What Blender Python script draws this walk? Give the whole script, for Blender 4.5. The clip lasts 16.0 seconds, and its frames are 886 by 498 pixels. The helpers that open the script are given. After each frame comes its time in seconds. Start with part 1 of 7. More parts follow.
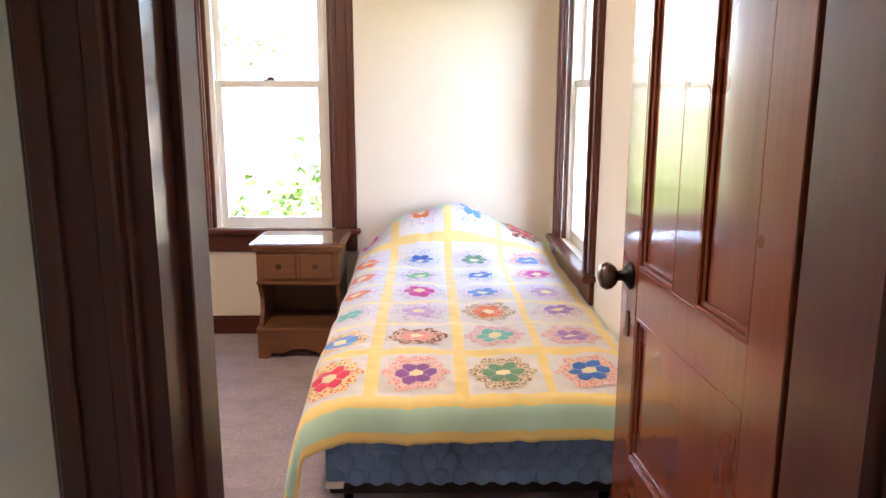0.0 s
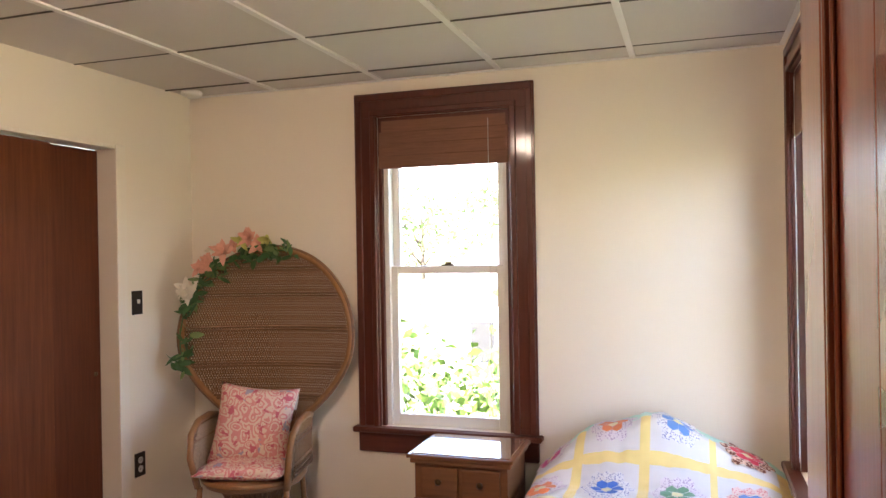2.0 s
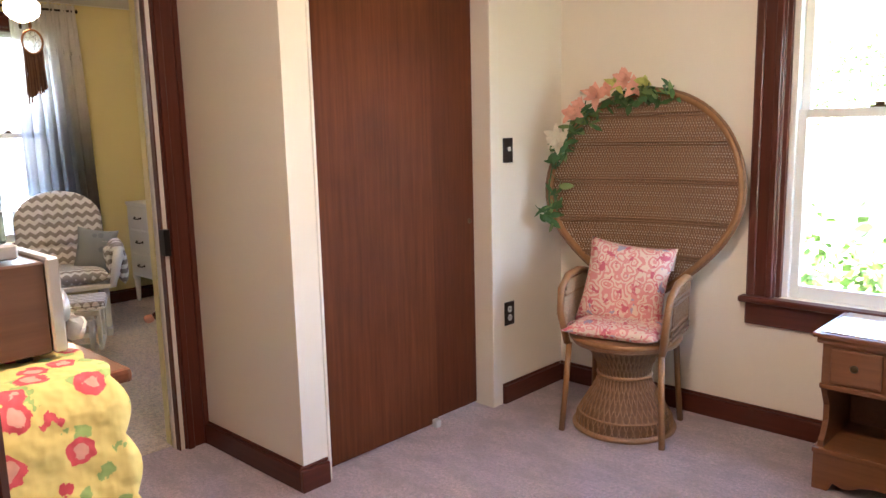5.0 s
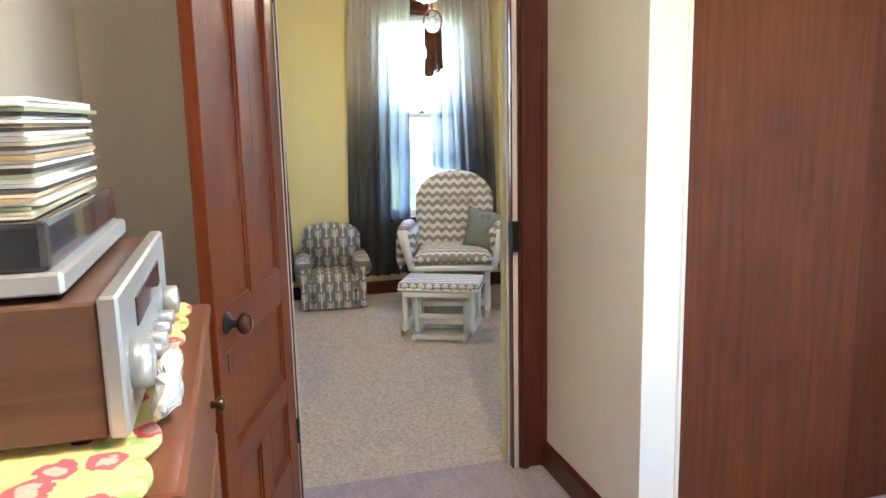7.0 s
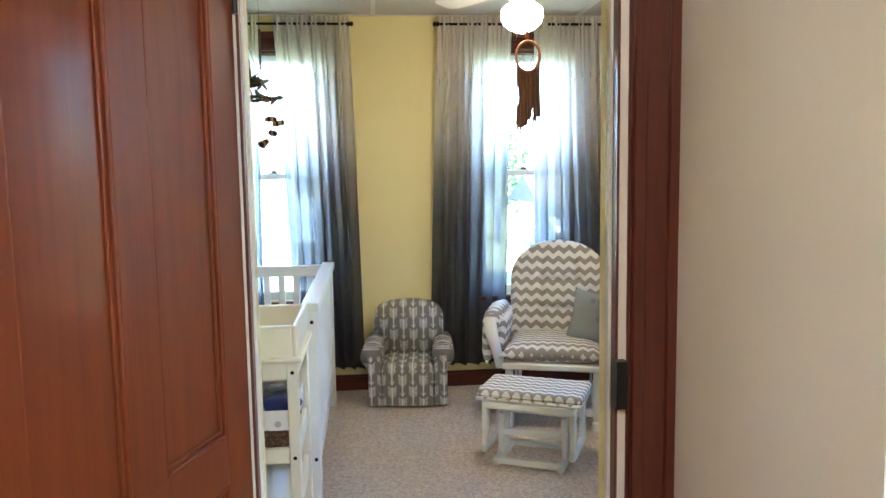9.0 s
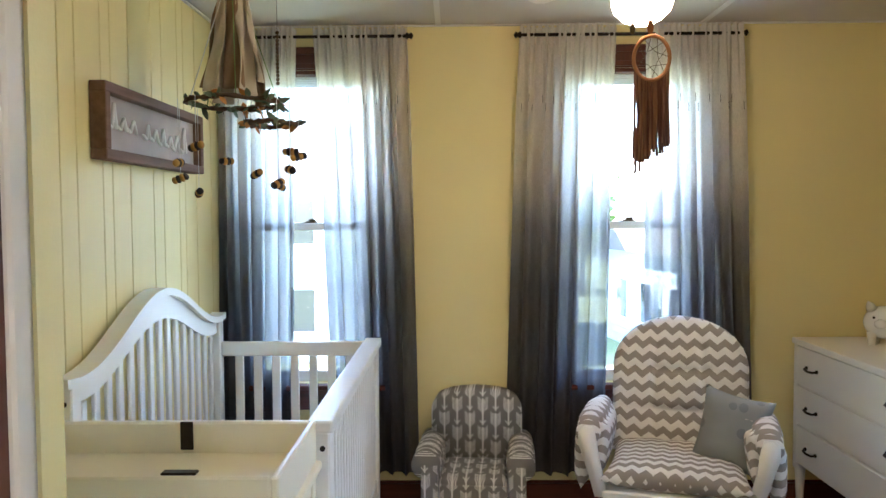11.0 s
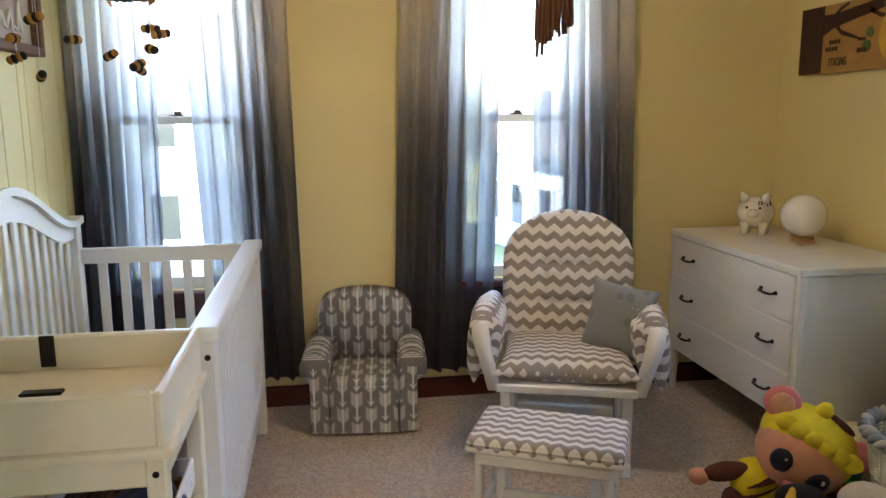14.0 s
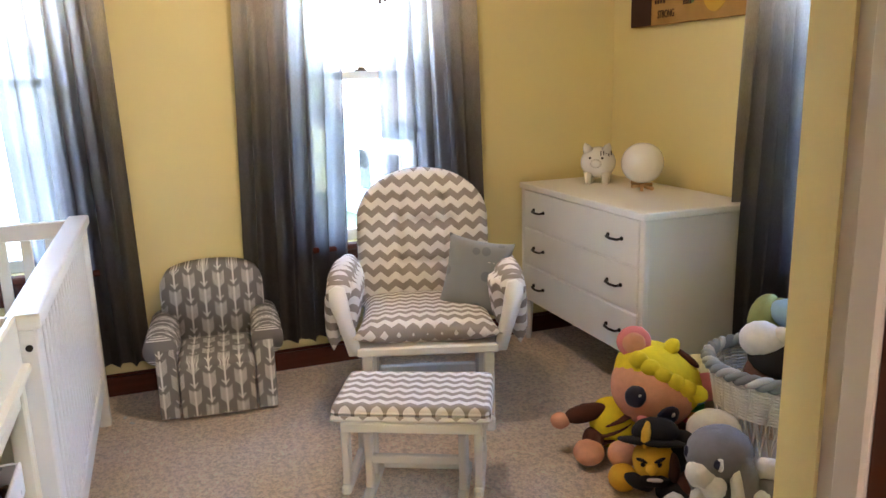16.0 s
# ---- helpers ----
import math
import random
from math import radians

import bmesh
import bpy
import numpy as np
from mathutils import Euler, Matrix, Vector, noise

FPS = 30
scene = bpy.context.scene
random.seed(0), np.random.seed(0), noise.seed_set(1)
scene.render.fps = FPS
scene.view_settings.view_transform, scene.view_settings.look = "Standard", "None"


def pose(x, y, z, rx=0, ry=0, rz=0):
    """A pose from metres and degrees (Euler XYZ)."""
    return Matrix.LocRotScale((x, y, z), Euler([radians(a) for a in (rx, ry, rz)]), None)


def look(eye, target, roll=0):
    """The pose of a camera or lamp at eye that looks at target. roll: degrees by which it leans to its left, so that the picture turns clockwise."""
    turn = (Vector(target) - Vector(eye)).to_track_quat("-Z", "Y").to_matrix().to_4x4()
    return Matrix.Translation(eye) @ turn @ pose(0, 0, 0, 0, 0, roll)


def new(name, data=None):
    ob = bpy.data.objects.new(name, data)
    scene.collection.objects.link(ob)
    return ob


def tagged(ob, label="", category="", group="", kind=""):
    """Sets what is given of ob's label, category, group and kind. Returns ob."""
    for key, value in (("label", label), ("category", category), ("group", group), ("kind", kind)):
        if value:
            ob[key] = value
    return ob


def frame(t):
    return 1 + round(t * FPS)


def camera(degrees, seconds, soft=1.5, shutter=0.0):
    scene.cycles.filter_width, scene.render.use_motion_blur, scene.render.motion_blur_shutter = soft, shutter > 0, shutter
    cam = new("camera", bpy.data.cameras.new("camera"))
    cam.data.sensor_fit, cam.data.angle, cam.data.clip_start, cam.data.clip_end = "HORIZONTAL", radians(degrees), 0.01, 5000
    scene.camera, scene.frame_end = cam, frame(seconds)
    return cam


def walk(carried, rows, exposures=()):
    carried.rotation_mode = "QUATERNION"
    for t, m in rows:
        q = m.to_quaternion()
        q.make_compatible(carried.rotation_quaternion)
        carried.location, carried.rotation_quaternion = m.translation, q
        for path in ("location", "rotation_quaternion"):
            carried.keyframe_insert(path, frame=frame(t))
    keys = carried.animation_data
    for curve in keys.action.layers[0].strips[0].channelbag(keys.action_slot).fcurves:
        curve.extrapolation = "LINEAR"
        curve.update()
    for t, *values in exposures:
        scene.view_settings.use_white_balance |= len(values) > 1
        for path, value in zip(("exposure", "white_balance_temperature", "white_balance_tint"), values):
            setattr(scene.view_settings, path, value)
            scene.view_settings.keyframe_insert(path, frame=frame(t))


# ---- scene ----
# The camera and its walk: seconds, place, yaw, pitch, roll.
cam = camera(60.66, 16.0)
ROWS = [
    (0.0, -0.248, 0.609, 1.331, -1.09, -11.69, -0.11),
    (0.5, -0.238, 0.920, 1.341, 1.62, -11.51, -0.24),
    (1.0, -0.198, 1.112, 1.363, 6.89, -10.65, 0.60),
    (1.5, -0.038, 1.225, 1.426, 14.95, -6.62, 0.41),
    (2.0, 0.047, 1.237, 1.479, 18.19, -0.09, 0.98),
    (2.5, 0.068, 1.243, 1.463, 21.00, -2.01, 1.06),
    (3.0, 0.075, 1.263, 1.373, 23.62, -10.67, 0.58),
    (3.5, 0.077, 1.264, 1.340, 26.43, -13.51, 0.23),
    (4.0, 0.024, 1.270, 1.373, 35.44, -9.16, 0.98),
    (4.5, -0.102, 1.349, 1.349, 38.95, -9.11, 1.24),
    (5.0, -0.273, 1.455, 1.359, 43.41, -9.25, 1.37),
    (5.2, -0.313, 1.503, 1.369, 47.94, -9.37, 1.43),
    (7.3, -0.777, 2.058, 1.342, 76.33, -9.23, 1.34),
    (7.5, -0.867, 2.135, 1.371, 77.20, -8.55, 1.32),
    (7.7, -0.939, 2.186, 1.410, 79.18, -7.65, 0.99),
    (8.0, -1.081, 2.261, 1.419, 81.44, -6.96, 0.82),
    (8.5, -1.366, 2.324, 1.406, 82.14, -6.52, 0.73),
    (9.0, -1.616, 2.355, 1.400, 84.49, -6.11, 0.89),
    (11.3, -2.750, 2.467, 1.430, 91.95, -1.42, 0.55),
    (11.5, -2.789, 2.466, 1.445, 91.91, 0.27, 0.68),
    (12.0, -2.812, 2.451, 1.465, 88.99, 4.60, 0.13),
    (12.5, -2.807, 2.421, 1.469, 84.62, 6.89, -0.72),
    (13.0, -2.805, 2.402, 1.457, 81.55, 5.85, -0.51),
    (13.5, -2.813, 2.398, 1.429, 80.89, -0.75, 0.17),
    (14.0, -2.811, 2.406, 1.373, 81.06, -9.96, 0.33),
    (14.5, -2.811, 2.406, 1.326, 81.52, -16.27, 0.62),
    (15.0, -2.808, 2.406, 1.315, 81.63, -18.63, 1.03),
    (15.5, -2.816, 2.401, 1.321, 78.55, -17.20, 1.72),
    (16.0, -2.894, 2.415, 1.337, 69.39, -12.70, 1.53),
]
EXPOSURES = [(0.0, 4.55, 6350, 22), (1.0, 4.28, 6250, 20), (2.0, 4.12, 6600, 24), (3.0, 4.22, 6050, 19), (3.5, 4.22, 6050, 20), (4.5, 4.75, 6050, 20), (5.0, 4.72, 6050, 20), (7.5, 5.2, 5150, 3), (9.0, 5.05, 5250, 6), (11.5, 4.55, 5750, 13), (12.5, 4.2, 6150, 17), (13.5, 4.35, 6050, 16), (14.0, 4.55, 5950, 15), (14.5, 4.85, 6050, 18), (16.0, 5.15, 5950, 18)]
walk(cam, [(t, pose(x, y, z, 90 + pitch, roll, yaw)) for t, x, y, z, yaw, pitch, roll in ROWS], EXPOSURES)

# ---- world and sun ----
world = bpy.data.worlds.new("sky")
scene.world = world
world.use_nodes = True
wn, wl = world.node_tree.nodes, world.node_tree.links
sky = wn.new("ShaderNodeTexSky")
sky.sky_type = "NISHITA"
sky.sun_disc = False
sky.sun_elevation = radians(52)
sky.sun_rotation = radians(180)
wl.new(sky.outputs[0], wn["Background"].inputs[0])
wn["Background"].inputs[1].default_value = 0.15
sun_data = bpy.data.lights.new("sun", "SUN")
sun_data.energy, sun_data.angle, sun_data.color = 4.5, radians(0.6), (1.0, 0.94, 0.85)
sun = new("sun", sun_data)
sun.matrix_world = look((0, 0, 0), (0.02, 0.6, -0.8))


# ---- materials ----
def nodes_of(name):
    m = bpy.data.materials.new(name)
    m.use_nodes = True
    nt = m.node_tree
    return m, nt.nodes, nt.links, nt.nodes["Principled BSDF"]


def math_node(n, l, op, a, b=0.0, c=None):
    k = n.new("ShaderNodeMath")
    k.operation = op
    for i, v in enumerate((a, b, c)):
        if v is None:
            continue
        if isinstance(v, (int, float)):
            k.inputs[i].default_value = v
        else:
            l.new(v, k.inputs[i])
    return k.outputs[0]


def mixed(n, l, fac, a, b):
    k = n.new("ShaderNodeMix")
    k.data_type = "RGBA"
    for i, v in ((0, fac), (6, a), (7, b)):
        if isinstance(v, (int, float)):
            k.inputs[i].default_value = v
        elif isinstance(v, tuple):
            k.inputs[i].default_value = (*v[:3], 1)
        else:
            l.new(v, k.inputs[i])
    return k.outputs[2]


def place(n, l, scale=(1, 1, 1)):
    tc = n.new("ShaderNodeTexCoord")
    mp = n.new("ShaderNodeMapping")
    mp.inputs["Scale"].default_value = scale
    l.new(tc.outputs["Object"], mp.inputs[0])
    return mp.outputs[0]


def cloud(n, l, vec, scale, detail=4.0, rough=0.55):
    k = n.new("ShaderNodeTexNoise")
    k.inputs["Scale"].default_value = scale
    k.inputs["Detail"].default_value = detail
    k.inputs["Roughness"].default_value = rough
    l.new(vec, k.inputs["Vector"])
    return k.outputs[0]


def relief(n, l, p, height, strength, distance=0.01):
    k = n.new("ShaderNodeBump")
    k.inputs["Strength"].default_value = strength
    k.inputs["Distance"].default_value = distance
    l.new(height, k.inputs["Height"])
    l.new(k.outputs[0], p.inputs["Normal"])


def dark(c, f):
    return tuple(v * f for v in c[:3])


def plain(name, color, rough=0.6, metal=0.0, vary=0.12, size=6.0, bump=0.05, fine=180.0, coat=0.0):
    """A surface with slow stains and fine grain."""
    m, n, l, p = nodes_of(name)
    vec = place(n, l)
    a = cloud(n, l, vec, size)
    b = cloud(n, l, vec, fine, 2.0)
    c = mixed(n, l, a, dark(color, 1 - vary), dark(color, 1 + vary))
    l.new(c, p.inputs["Base Color"])
    l.new(math_node(n, l, "MULTIPLY_ADD", a, 0.15, rough - 0.07), p.inputs["Roughness"])
    p.inputs["Metallic"].default_value = metal
    p.inputs["Coat Weight"].default_value = coat
    relief(n, l, p, b, bump, 0.004)
    return m


def wood(name, color, rough=0.35, coat=0.3, axis="Z", contrast=0.45, fine=60.0, slow_share=0.5, shine=0.25):
    """Wood with grain along one axis and a worn varnish."""
    m, n, l, p = nodes_of(name)
    s = [fine, fine, fine]
    s["XYZ".index(axis)] = fine / 22
    vec = place(n, l, tuple(s))
    grain = cloud(n, l, vec, 1.0, 5.0, 0.65)
    slow = cloud(n, l, place(n, l), 2.3, 3.0)
    pick = math_node(n, l, "MULTIPLY_ADD", slow, slow_share, math_node(n, l, "MULTIPLY_ADD", grain, 1.3, -0.15 - slow_share / 2))
    c = mixed(n, l, pick, dark(color, 1 - contrast), dark(color, 1 + contrast))
    l.new(c, p.inputs["Base Color"])
    l.new(math_node(n, l, "MULTIPLY_ADD", slow, 0.25, rough - 0.1), p.inputs["Roughness"])
    p.inputs["Coat Weight"].default_value = coat
    p.inputs["Coat Roughness"].default_value = 0.09
    p.inputs["Specular IOR Level"].default_value = shine
    relief(n, l, p, grain, 0.12, 0.003)
    return m


def carpet(name, color, pile=260.0, depth=0.012, patch=0.2, deep=0.62, gain=1.0, tread_share=0.3):
    m, n, l, p = nodes_of(name)
    vec = place(n, l)
    fine = cloud(n, l, vec, pile, 4.0, 0.75)
    mid = cloud(n, l, vec, pile / 3, 4.0, 0.7)
    wide = cloud(n, l, vec, 2.2, 3.0, 0.5)
    f = math_node(n, l, "MULTIPLY_ADD", mid, 1.5 * gain, math_node(n, l, "MULTIPLY_ADD", fine, 1.8 * gain, 0.5 - 1.65 * gain))
    c = mixed(n, l, f, dark(color, deep), dark(color, 1.22))
    c = mixed(n, l, math_node(n, l, "MULTIPLY", wide, patch * 2), c, dark(color, 0.72))
    tread = cloud(n, l, place(n, l, (1, 1.7, 1)), 4.5, 6.0, 0.68)
    lay = n.new("ShaderNodeMapRange")
    lay.inputs["From Min"].default_value, lay.inputs["From Max"].default_value = 0.44, 0.60
    l.new(tread, lay.inputs["Value"])
    c = mixed(n, l, math_node(n, l, "MULTIPLY", lay.outputs[0], tread_share), c, dark(color, 0.55))
    l.new(c, p.inputs["Base Color"])
    p.inputs["Roughness"].default_value = 0.95
    p.inputs["Sheen Weight"].default_value = 0.3
    relief(n, l, p, f, 0.8, depth)
    return m


def glass(name):
    m, n, l, p = nodes_of(name)
    p.inputs["Base Color"].default_value = (0.96, 0.98, 0.97, 1)
    p.inputs["Roughness"].default_value = 0.02
    p.inputs["Transmission Weight"].default_value = 1.0
    p.inputs["IOR"].default_value = 1.05
    return m


CREAM_WALL = plain("cream_wall_paint", (0.80, 0.73, 0.60), 0.75, vary=0.03, size=1.5, bump=0.12, fine=220)
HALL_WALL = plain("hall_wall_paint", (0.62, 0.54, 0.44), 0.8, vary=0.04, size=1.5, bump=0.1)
YELLOW_WALL = plain("yellow_wall_paint", (0.80, 0.69, 0.33), 0.6, vary=0.03, size=1.2, bump=0.1)
JAMB_PAINT = plain("grey_beige_jamb_paint", (0.62, 0.56, 0.48), 0.5, vary=0.06, bump=0.05)
WHITE_TRIM = plain("cream_trim_paint", (0.80, 0.74, 0.62), 0.45, vary=0.04, bump=0.04)
SASH_WHITE = plain("white_sash_paint", (0.80, 0.78, 0.70), 0.45, vary=0.03, bump=0.03)
TRIM_WOOD = wood("dark_trim_wood", (0.085, 0.020, 0.010), 0.38, 0.35, "Z", 0.35)
TRIM_WOOD_X = wood("dark_trim_wood_flat", (0.085, 0.020, 0.010), 0.38, 0.35, "X", 0.35)
TRIM_WOOD_Y = wood("dark_trim_wood_deep", (0.085, 0.020, 0.010), 0.38, 0.35, "Y", 0.35)
DOOR_WOOD = wood("varnished_door_wood", (0.14, 0.029, 0.007), 0.36, 0.06, "Z", 0.3, 50, 0.15, 0.16)
DOOR_GLOSS = wood("glossy_door_varnish", (0.20, 0.045, 0.016), 0.26, 0.9, "Z", 0.3, 50, 0.15)
CLOSET_WOOD = wood("mahogany_veneer", (0.12, 0.034, 0.012), 0.5, 0.0, "Z", 0.5, 45, 0.9, 0.14)
# same veneer, darkened because the recessed rear door catches less light
CLOSET_REAR = wood("dimmed_mahogany_veneer", (0.10, 0.027, 0.010), 0.5, 0.0, "Z", 0.45, 60, 0.5, 0.14)
MAUVE_CARPET = carpet("mauve_carpet", (0.86, 0.665, 0.69), 210, 0.012, 0.30, 0.55, 1.7, 0.55)
BEIGE_CARPET = carpet("beige_shag_carpet", (0.98, 0.80, 0.63), 150, 0.014, 0.0, 0.68, 1.9, 0.12)
CEILING_TILE = plain("ceiling_tile", (0.63, 0.59, 0.54), 0.9, vary=0.05, size=3, bump=0.3, fine=150)
CEILING_RUNNER = plain("ceiling_runner", (0.78, 0.76, 0.72), 0.5, vary=0.03)
# dark colour standing in for the shadow in the ceiling panel gaps
GAP_SHADE = plain("panel_gap_shade", (0.10, 0.085, 0.07), 0.9, vary=0.3, size=8)
GLASS = glass("window_glass")
BLACK_METAL = plain("black_metal", (0.015, 0.014, 0.013), 0.35, 0.6)
BRASS = plain("dark_brass", (0.10, 0.065, 0.03), 0.35, 0.9)
KNOB_WOOD = wood("brown_glazed_knob", (0.06, 0.016, 0.008), 0.15, 0.9, "X", 0.3)
OUTLET_BROWN = plain("dark_brown_plastic", (0.02, 0.013, 0.01), 0.35)
LIGHT_GREY = plain("light_grey_plastic", (0.55, 0.55, 0.54), 0.4)


# ---- building tools ----
def box(bm, a, b, bevel=0.0, m=None, seg=1):
    """A box between two corners, with its edges taken off."""
    mid = [(p + q) / 2 for p, q in zip(a, b)]
    size = [abs(q - p) for p, q in zip(a, b)]
    made = bmesh.ops.create_cube(bm, size=1.0, matrix=(m or Matrix()) @ Matrix.Translation(mid) @ Matrix.Diagonal((*size, 1)))["verts"]
    if bevel:
        edges = {e for v in made for e in v.link_edges}
        bmesh.ops.bevel(bm, geom=list(edges), offset=bevel, segments=seg, affect="EDGES", profile=0.6)
    return bm


def tube(bm, points, radius, sides=8, close=False, caps=True):
    """A round bar along points; radius may be a number or one for each point."""
    pts = [Vector(p) for p in points]
    count = len(pts)
    rings, side = [], None
    for i, p in enumerate(pts):
        a = pts[(i - 1) % count] if (i or close) else p
        b = pts[(i + 1) % count] if (i < count - 1 or close) else p
        way = (b - a).normalized()
        if side is None:
            side = way.orthogonal().normalized()
        side = (side - way * side.dot(way)).normalized()
        up = way.cross(side)
        r = radius if isinstance(radius, (int, float)) else radius[i]
        rings.append([bm.verts.new(p + (side * math.cos(2 * math.pi * k / sides) + up * math.sin(2 * math.pi * k / sides)) * r) for k in range(sides)])
    for i in range(count if close else count - 1):
        one, two = rings[i], rings[(i + 1) % count]
        for k in range(sides):
            bm.faces.new((one[k], one[(k + 1) % sides], two[(k + 1) % sides], two[k]))
    if caps and not close:
        bm.faces.new(rings[0][::-1])
        bm.faces.new(rings[-1])
    return bm


def lathe(bm, profile, sides=24, m=None, caps=True):
    """A turned shape about z from (radius, height) pairs."""
    m = m or Matrix()
    rings = [[bm.verts.new(m @ Vector((r * math.cos(2 * math.pi * k / sides), r * math.sin(2 * math.pi * k / sides), h))) for k in range(sides)] for r, h in profile]
    for one, two in zip(rings, rings[1:]):
        for k in range(sides):
            bm.faces.new((one[k], one[(k + 1) % sides], two[(k + 1) % sides], two[k]))
    if caps:
        bm.faces.new(rings[0][::-1])
        bm.faces.new(rings[-1])
    return bm


def ball(bm, c, r, m=None, u=16, v=10):
    r = (r, r, r) if isinstance(r, (int, float)) else r
    return bmesh.ops.create_uvsphere(bm, u_segments=u, v_segments=v, radius=1.0, matrix=(m or Matrix()) @ Matrix.Translation(c) @ Matrix.Diagonal((*r, 1)))["verts"]


def sheet(bm, f, nu, nv, close_u=False):
    """A surface f(u, v) with u and v from 0 to 1."""
    grid = [[bm.verts.new(f(i / nu, j / nv)) for j in range(nv + 1)] for i in range(nu if close_u else nu + 1)]
    faces = []
    for i in range(nu):
        for j in range(nv):
            a, b = grid[i], grid[(i + 1) % len(grid)]
            faces.append(bm.faces.new((a[j], b[j], b[j + 1], a[j + 1])))
    return faces


def part(name, bm, material, parent=None, label="", smooth=False, flip=False):
    """One mesh object, under a thing or under a part."""
    me = bpy.data.meshes.new(name)
    bmesh.ops.recalc_face_normals(bm, faces=bm.faces[:])
    bm.to_mesh(me)
    bm.free()
    for k in material if isinstance(material, (list, tuple)) else (material,):
        me.materials.append(k)
    if smooth:
        me.polygons.foreach_set("use_smooth", [True] * len(me.polygons))
    ob = new(name, me)
    ob.parent = parent
    return tagged(ob, label)


def thing(name, m, label, category, group="", kind=""):
    ob = new(name)
    ob.empty_display_size = 0.1
    ob.matrix_basis = m
    return tagged(ob, label, category, group, kind)


def struct(name, bm, material, label, category="structure", smooth=False):
    return tagged(part(name, bm, material, None, label, smooth), category=category, kind="structure")


def NB():
    return bmesh.new()


def soft(bm, r, seg=2, angle=0.5):
    """Round every sharp edge."""
    es = [e for e in bm.edges if len(e.link_faces) == 2 and e.calc_face_angle(0) > angle]
    bmesh.ops.bevel(bm, geom=es, offset=r, segments=seg, affect="EDGES", profile=0.6)
    return bm


# ---- the plan: bedroom, its alcove, hall and nursery ----
BX0, BX1, BY0, BY1, BH = -2.53, 0.43, 1.495, 4.72, 2.31      # bedroom
AX0, AY1 = -3.25, 3.03                                      # alcove before the nursery door
NX0, NX1, NY0, NY1, NH = -6.36, -3.36, 1.323, 4.663, 2.325     # nursery
D1A, D1B, D1H = -0.53, 0.225, 2.03                           # hall door
D2A, D2B, D2H = 2.07, 2.92, 2.02                            # nursery door
CY0, CY1, CH = 3.16, 4.15, 1.985                            # closet opening
W1 = (-1.43, -0.76, 0.60, 2.13)                             # bedroom window in the far wall
W2 = (3.72, 4.42, 0.60, 2.13)                               # bedroom window in the side wall
W3 = (1.435, 2.085, 0.589, 2.12)                               # nursery windows
W4 = (3.005, 3.655, 0.589, 2.12)
W5 = (-5.13, -4.42, 0.589, 2.12)
TH = 0.16


def wall_with_holes(name, axis, face, out, a, b, h, holes, material, label, z0=0.0):
    """A wall along an axis between a and b, its room face at `face` and its back at `out`, with openings (from, to, low, high)."""
    bm = NB()
    cuts = sorted({a, b, *[v for q in holes for v in q[:2]]})
    for p, q in zip(cuts, cuts[1:]):
        spans, low = [], z0
        for hole in sorted((k for k in holes if k[0] <= p + 1e-6 and k[1] >= q - 1e-6), key=lambda k: k[2]):
            if hole[2] > low:
                spans.append((low, hole[2]))
            low = hole[3]
        spans.append((low, h))
        for s, e in spans:
            if axis == "x":
                box(bm, (p, face, s), (q, out, e))
            else:
                box(bm, (face, p, s), (out, q, e))
    bmesh.ops.remove_doubles(bm, verts=bm.verts[:], dist=1e-5)
    return struct(name, bm, material, label, "wall")


HT = 2.6
wall_with_holes("wall_bedroom_far", "x", BY1, BY1 + TH, BX0, BX1 + TH, HT, [W1], CREAM_WALL, "cream painted bedroom wall with one tall window")
wall_with_holes("wall_bedroom_side", "y", BX1, BX1 + TH, BY0, BY1, HT, [W2], CREAM_WALL, "cream painted bedroom wall beside the bed")
wall_with_holes("wall_closet_front", "y", BX0, BX0 - 0.12, AY1 + 0.1, BY1 + TH, HT, [(CY0, CY1, 0, CH)], CREAM_WALL, "cream painted closet wall with a wide opening")
wall_with_holes("wall_closet_side", "x", AY1, AY1 + 0.1, AX0, BX0, HT, [], CREAM_WALL, "cream painted side wall of the closet")
wall_with_holes("wall_closet_back", "y", AX0 + 0.02, AX0 - 0.0, AY1 + 0.1, BY1 + TH, HT, [], CREAM_WALL, "inside wall of the closet")
wall_with_holes("wall_hall_door", "x", BY0, BY0 - TH, AX0 - 0.09, BX1 + TH, HT, [(D1A, D1B, 0, D1H)], CREAM_WALL, "cream painted wall with the hall doorway")
wall_with_holes("wall_between", "y", AX0, NX1 + 0.012, BY0, AY1 + 0.1, HT, [(D2A, D2B, 0, D2H)], CREAM_WALL, "cream painted alcove wall with the nursery doorway")
wall_with_holes("wall_nursery_door", "y", NX1 + 0.012, NX1, NY0, NY1, HT, [(D2A, D2B, 0, D2H)], YELLOW_WALL, "yellow painted nursery wall with the doorway")
wall_with_holes("wall_nursery_window", "y", NX0, NX0 - TH, NY0 - TH, NY1 + TH, HT, [W3, W4], YELLOW_WALL, "yellow painted nursery wall with two windows")
wall_with_holes("wall_nursery_far", "x", NY1, NY1 + TH, NX0, NX1 + 0.02, HT, [W5], YELLOW_WALL, "yellow painted nursery wall behind the dresser")
wall_with_holes("wall_nursery_panelled", "x", NY0, NY0 - TH, NX0, NX1 + 0.012, HT, [], YELLOW_WALL, "yellow painted panelled wall behind the crib")
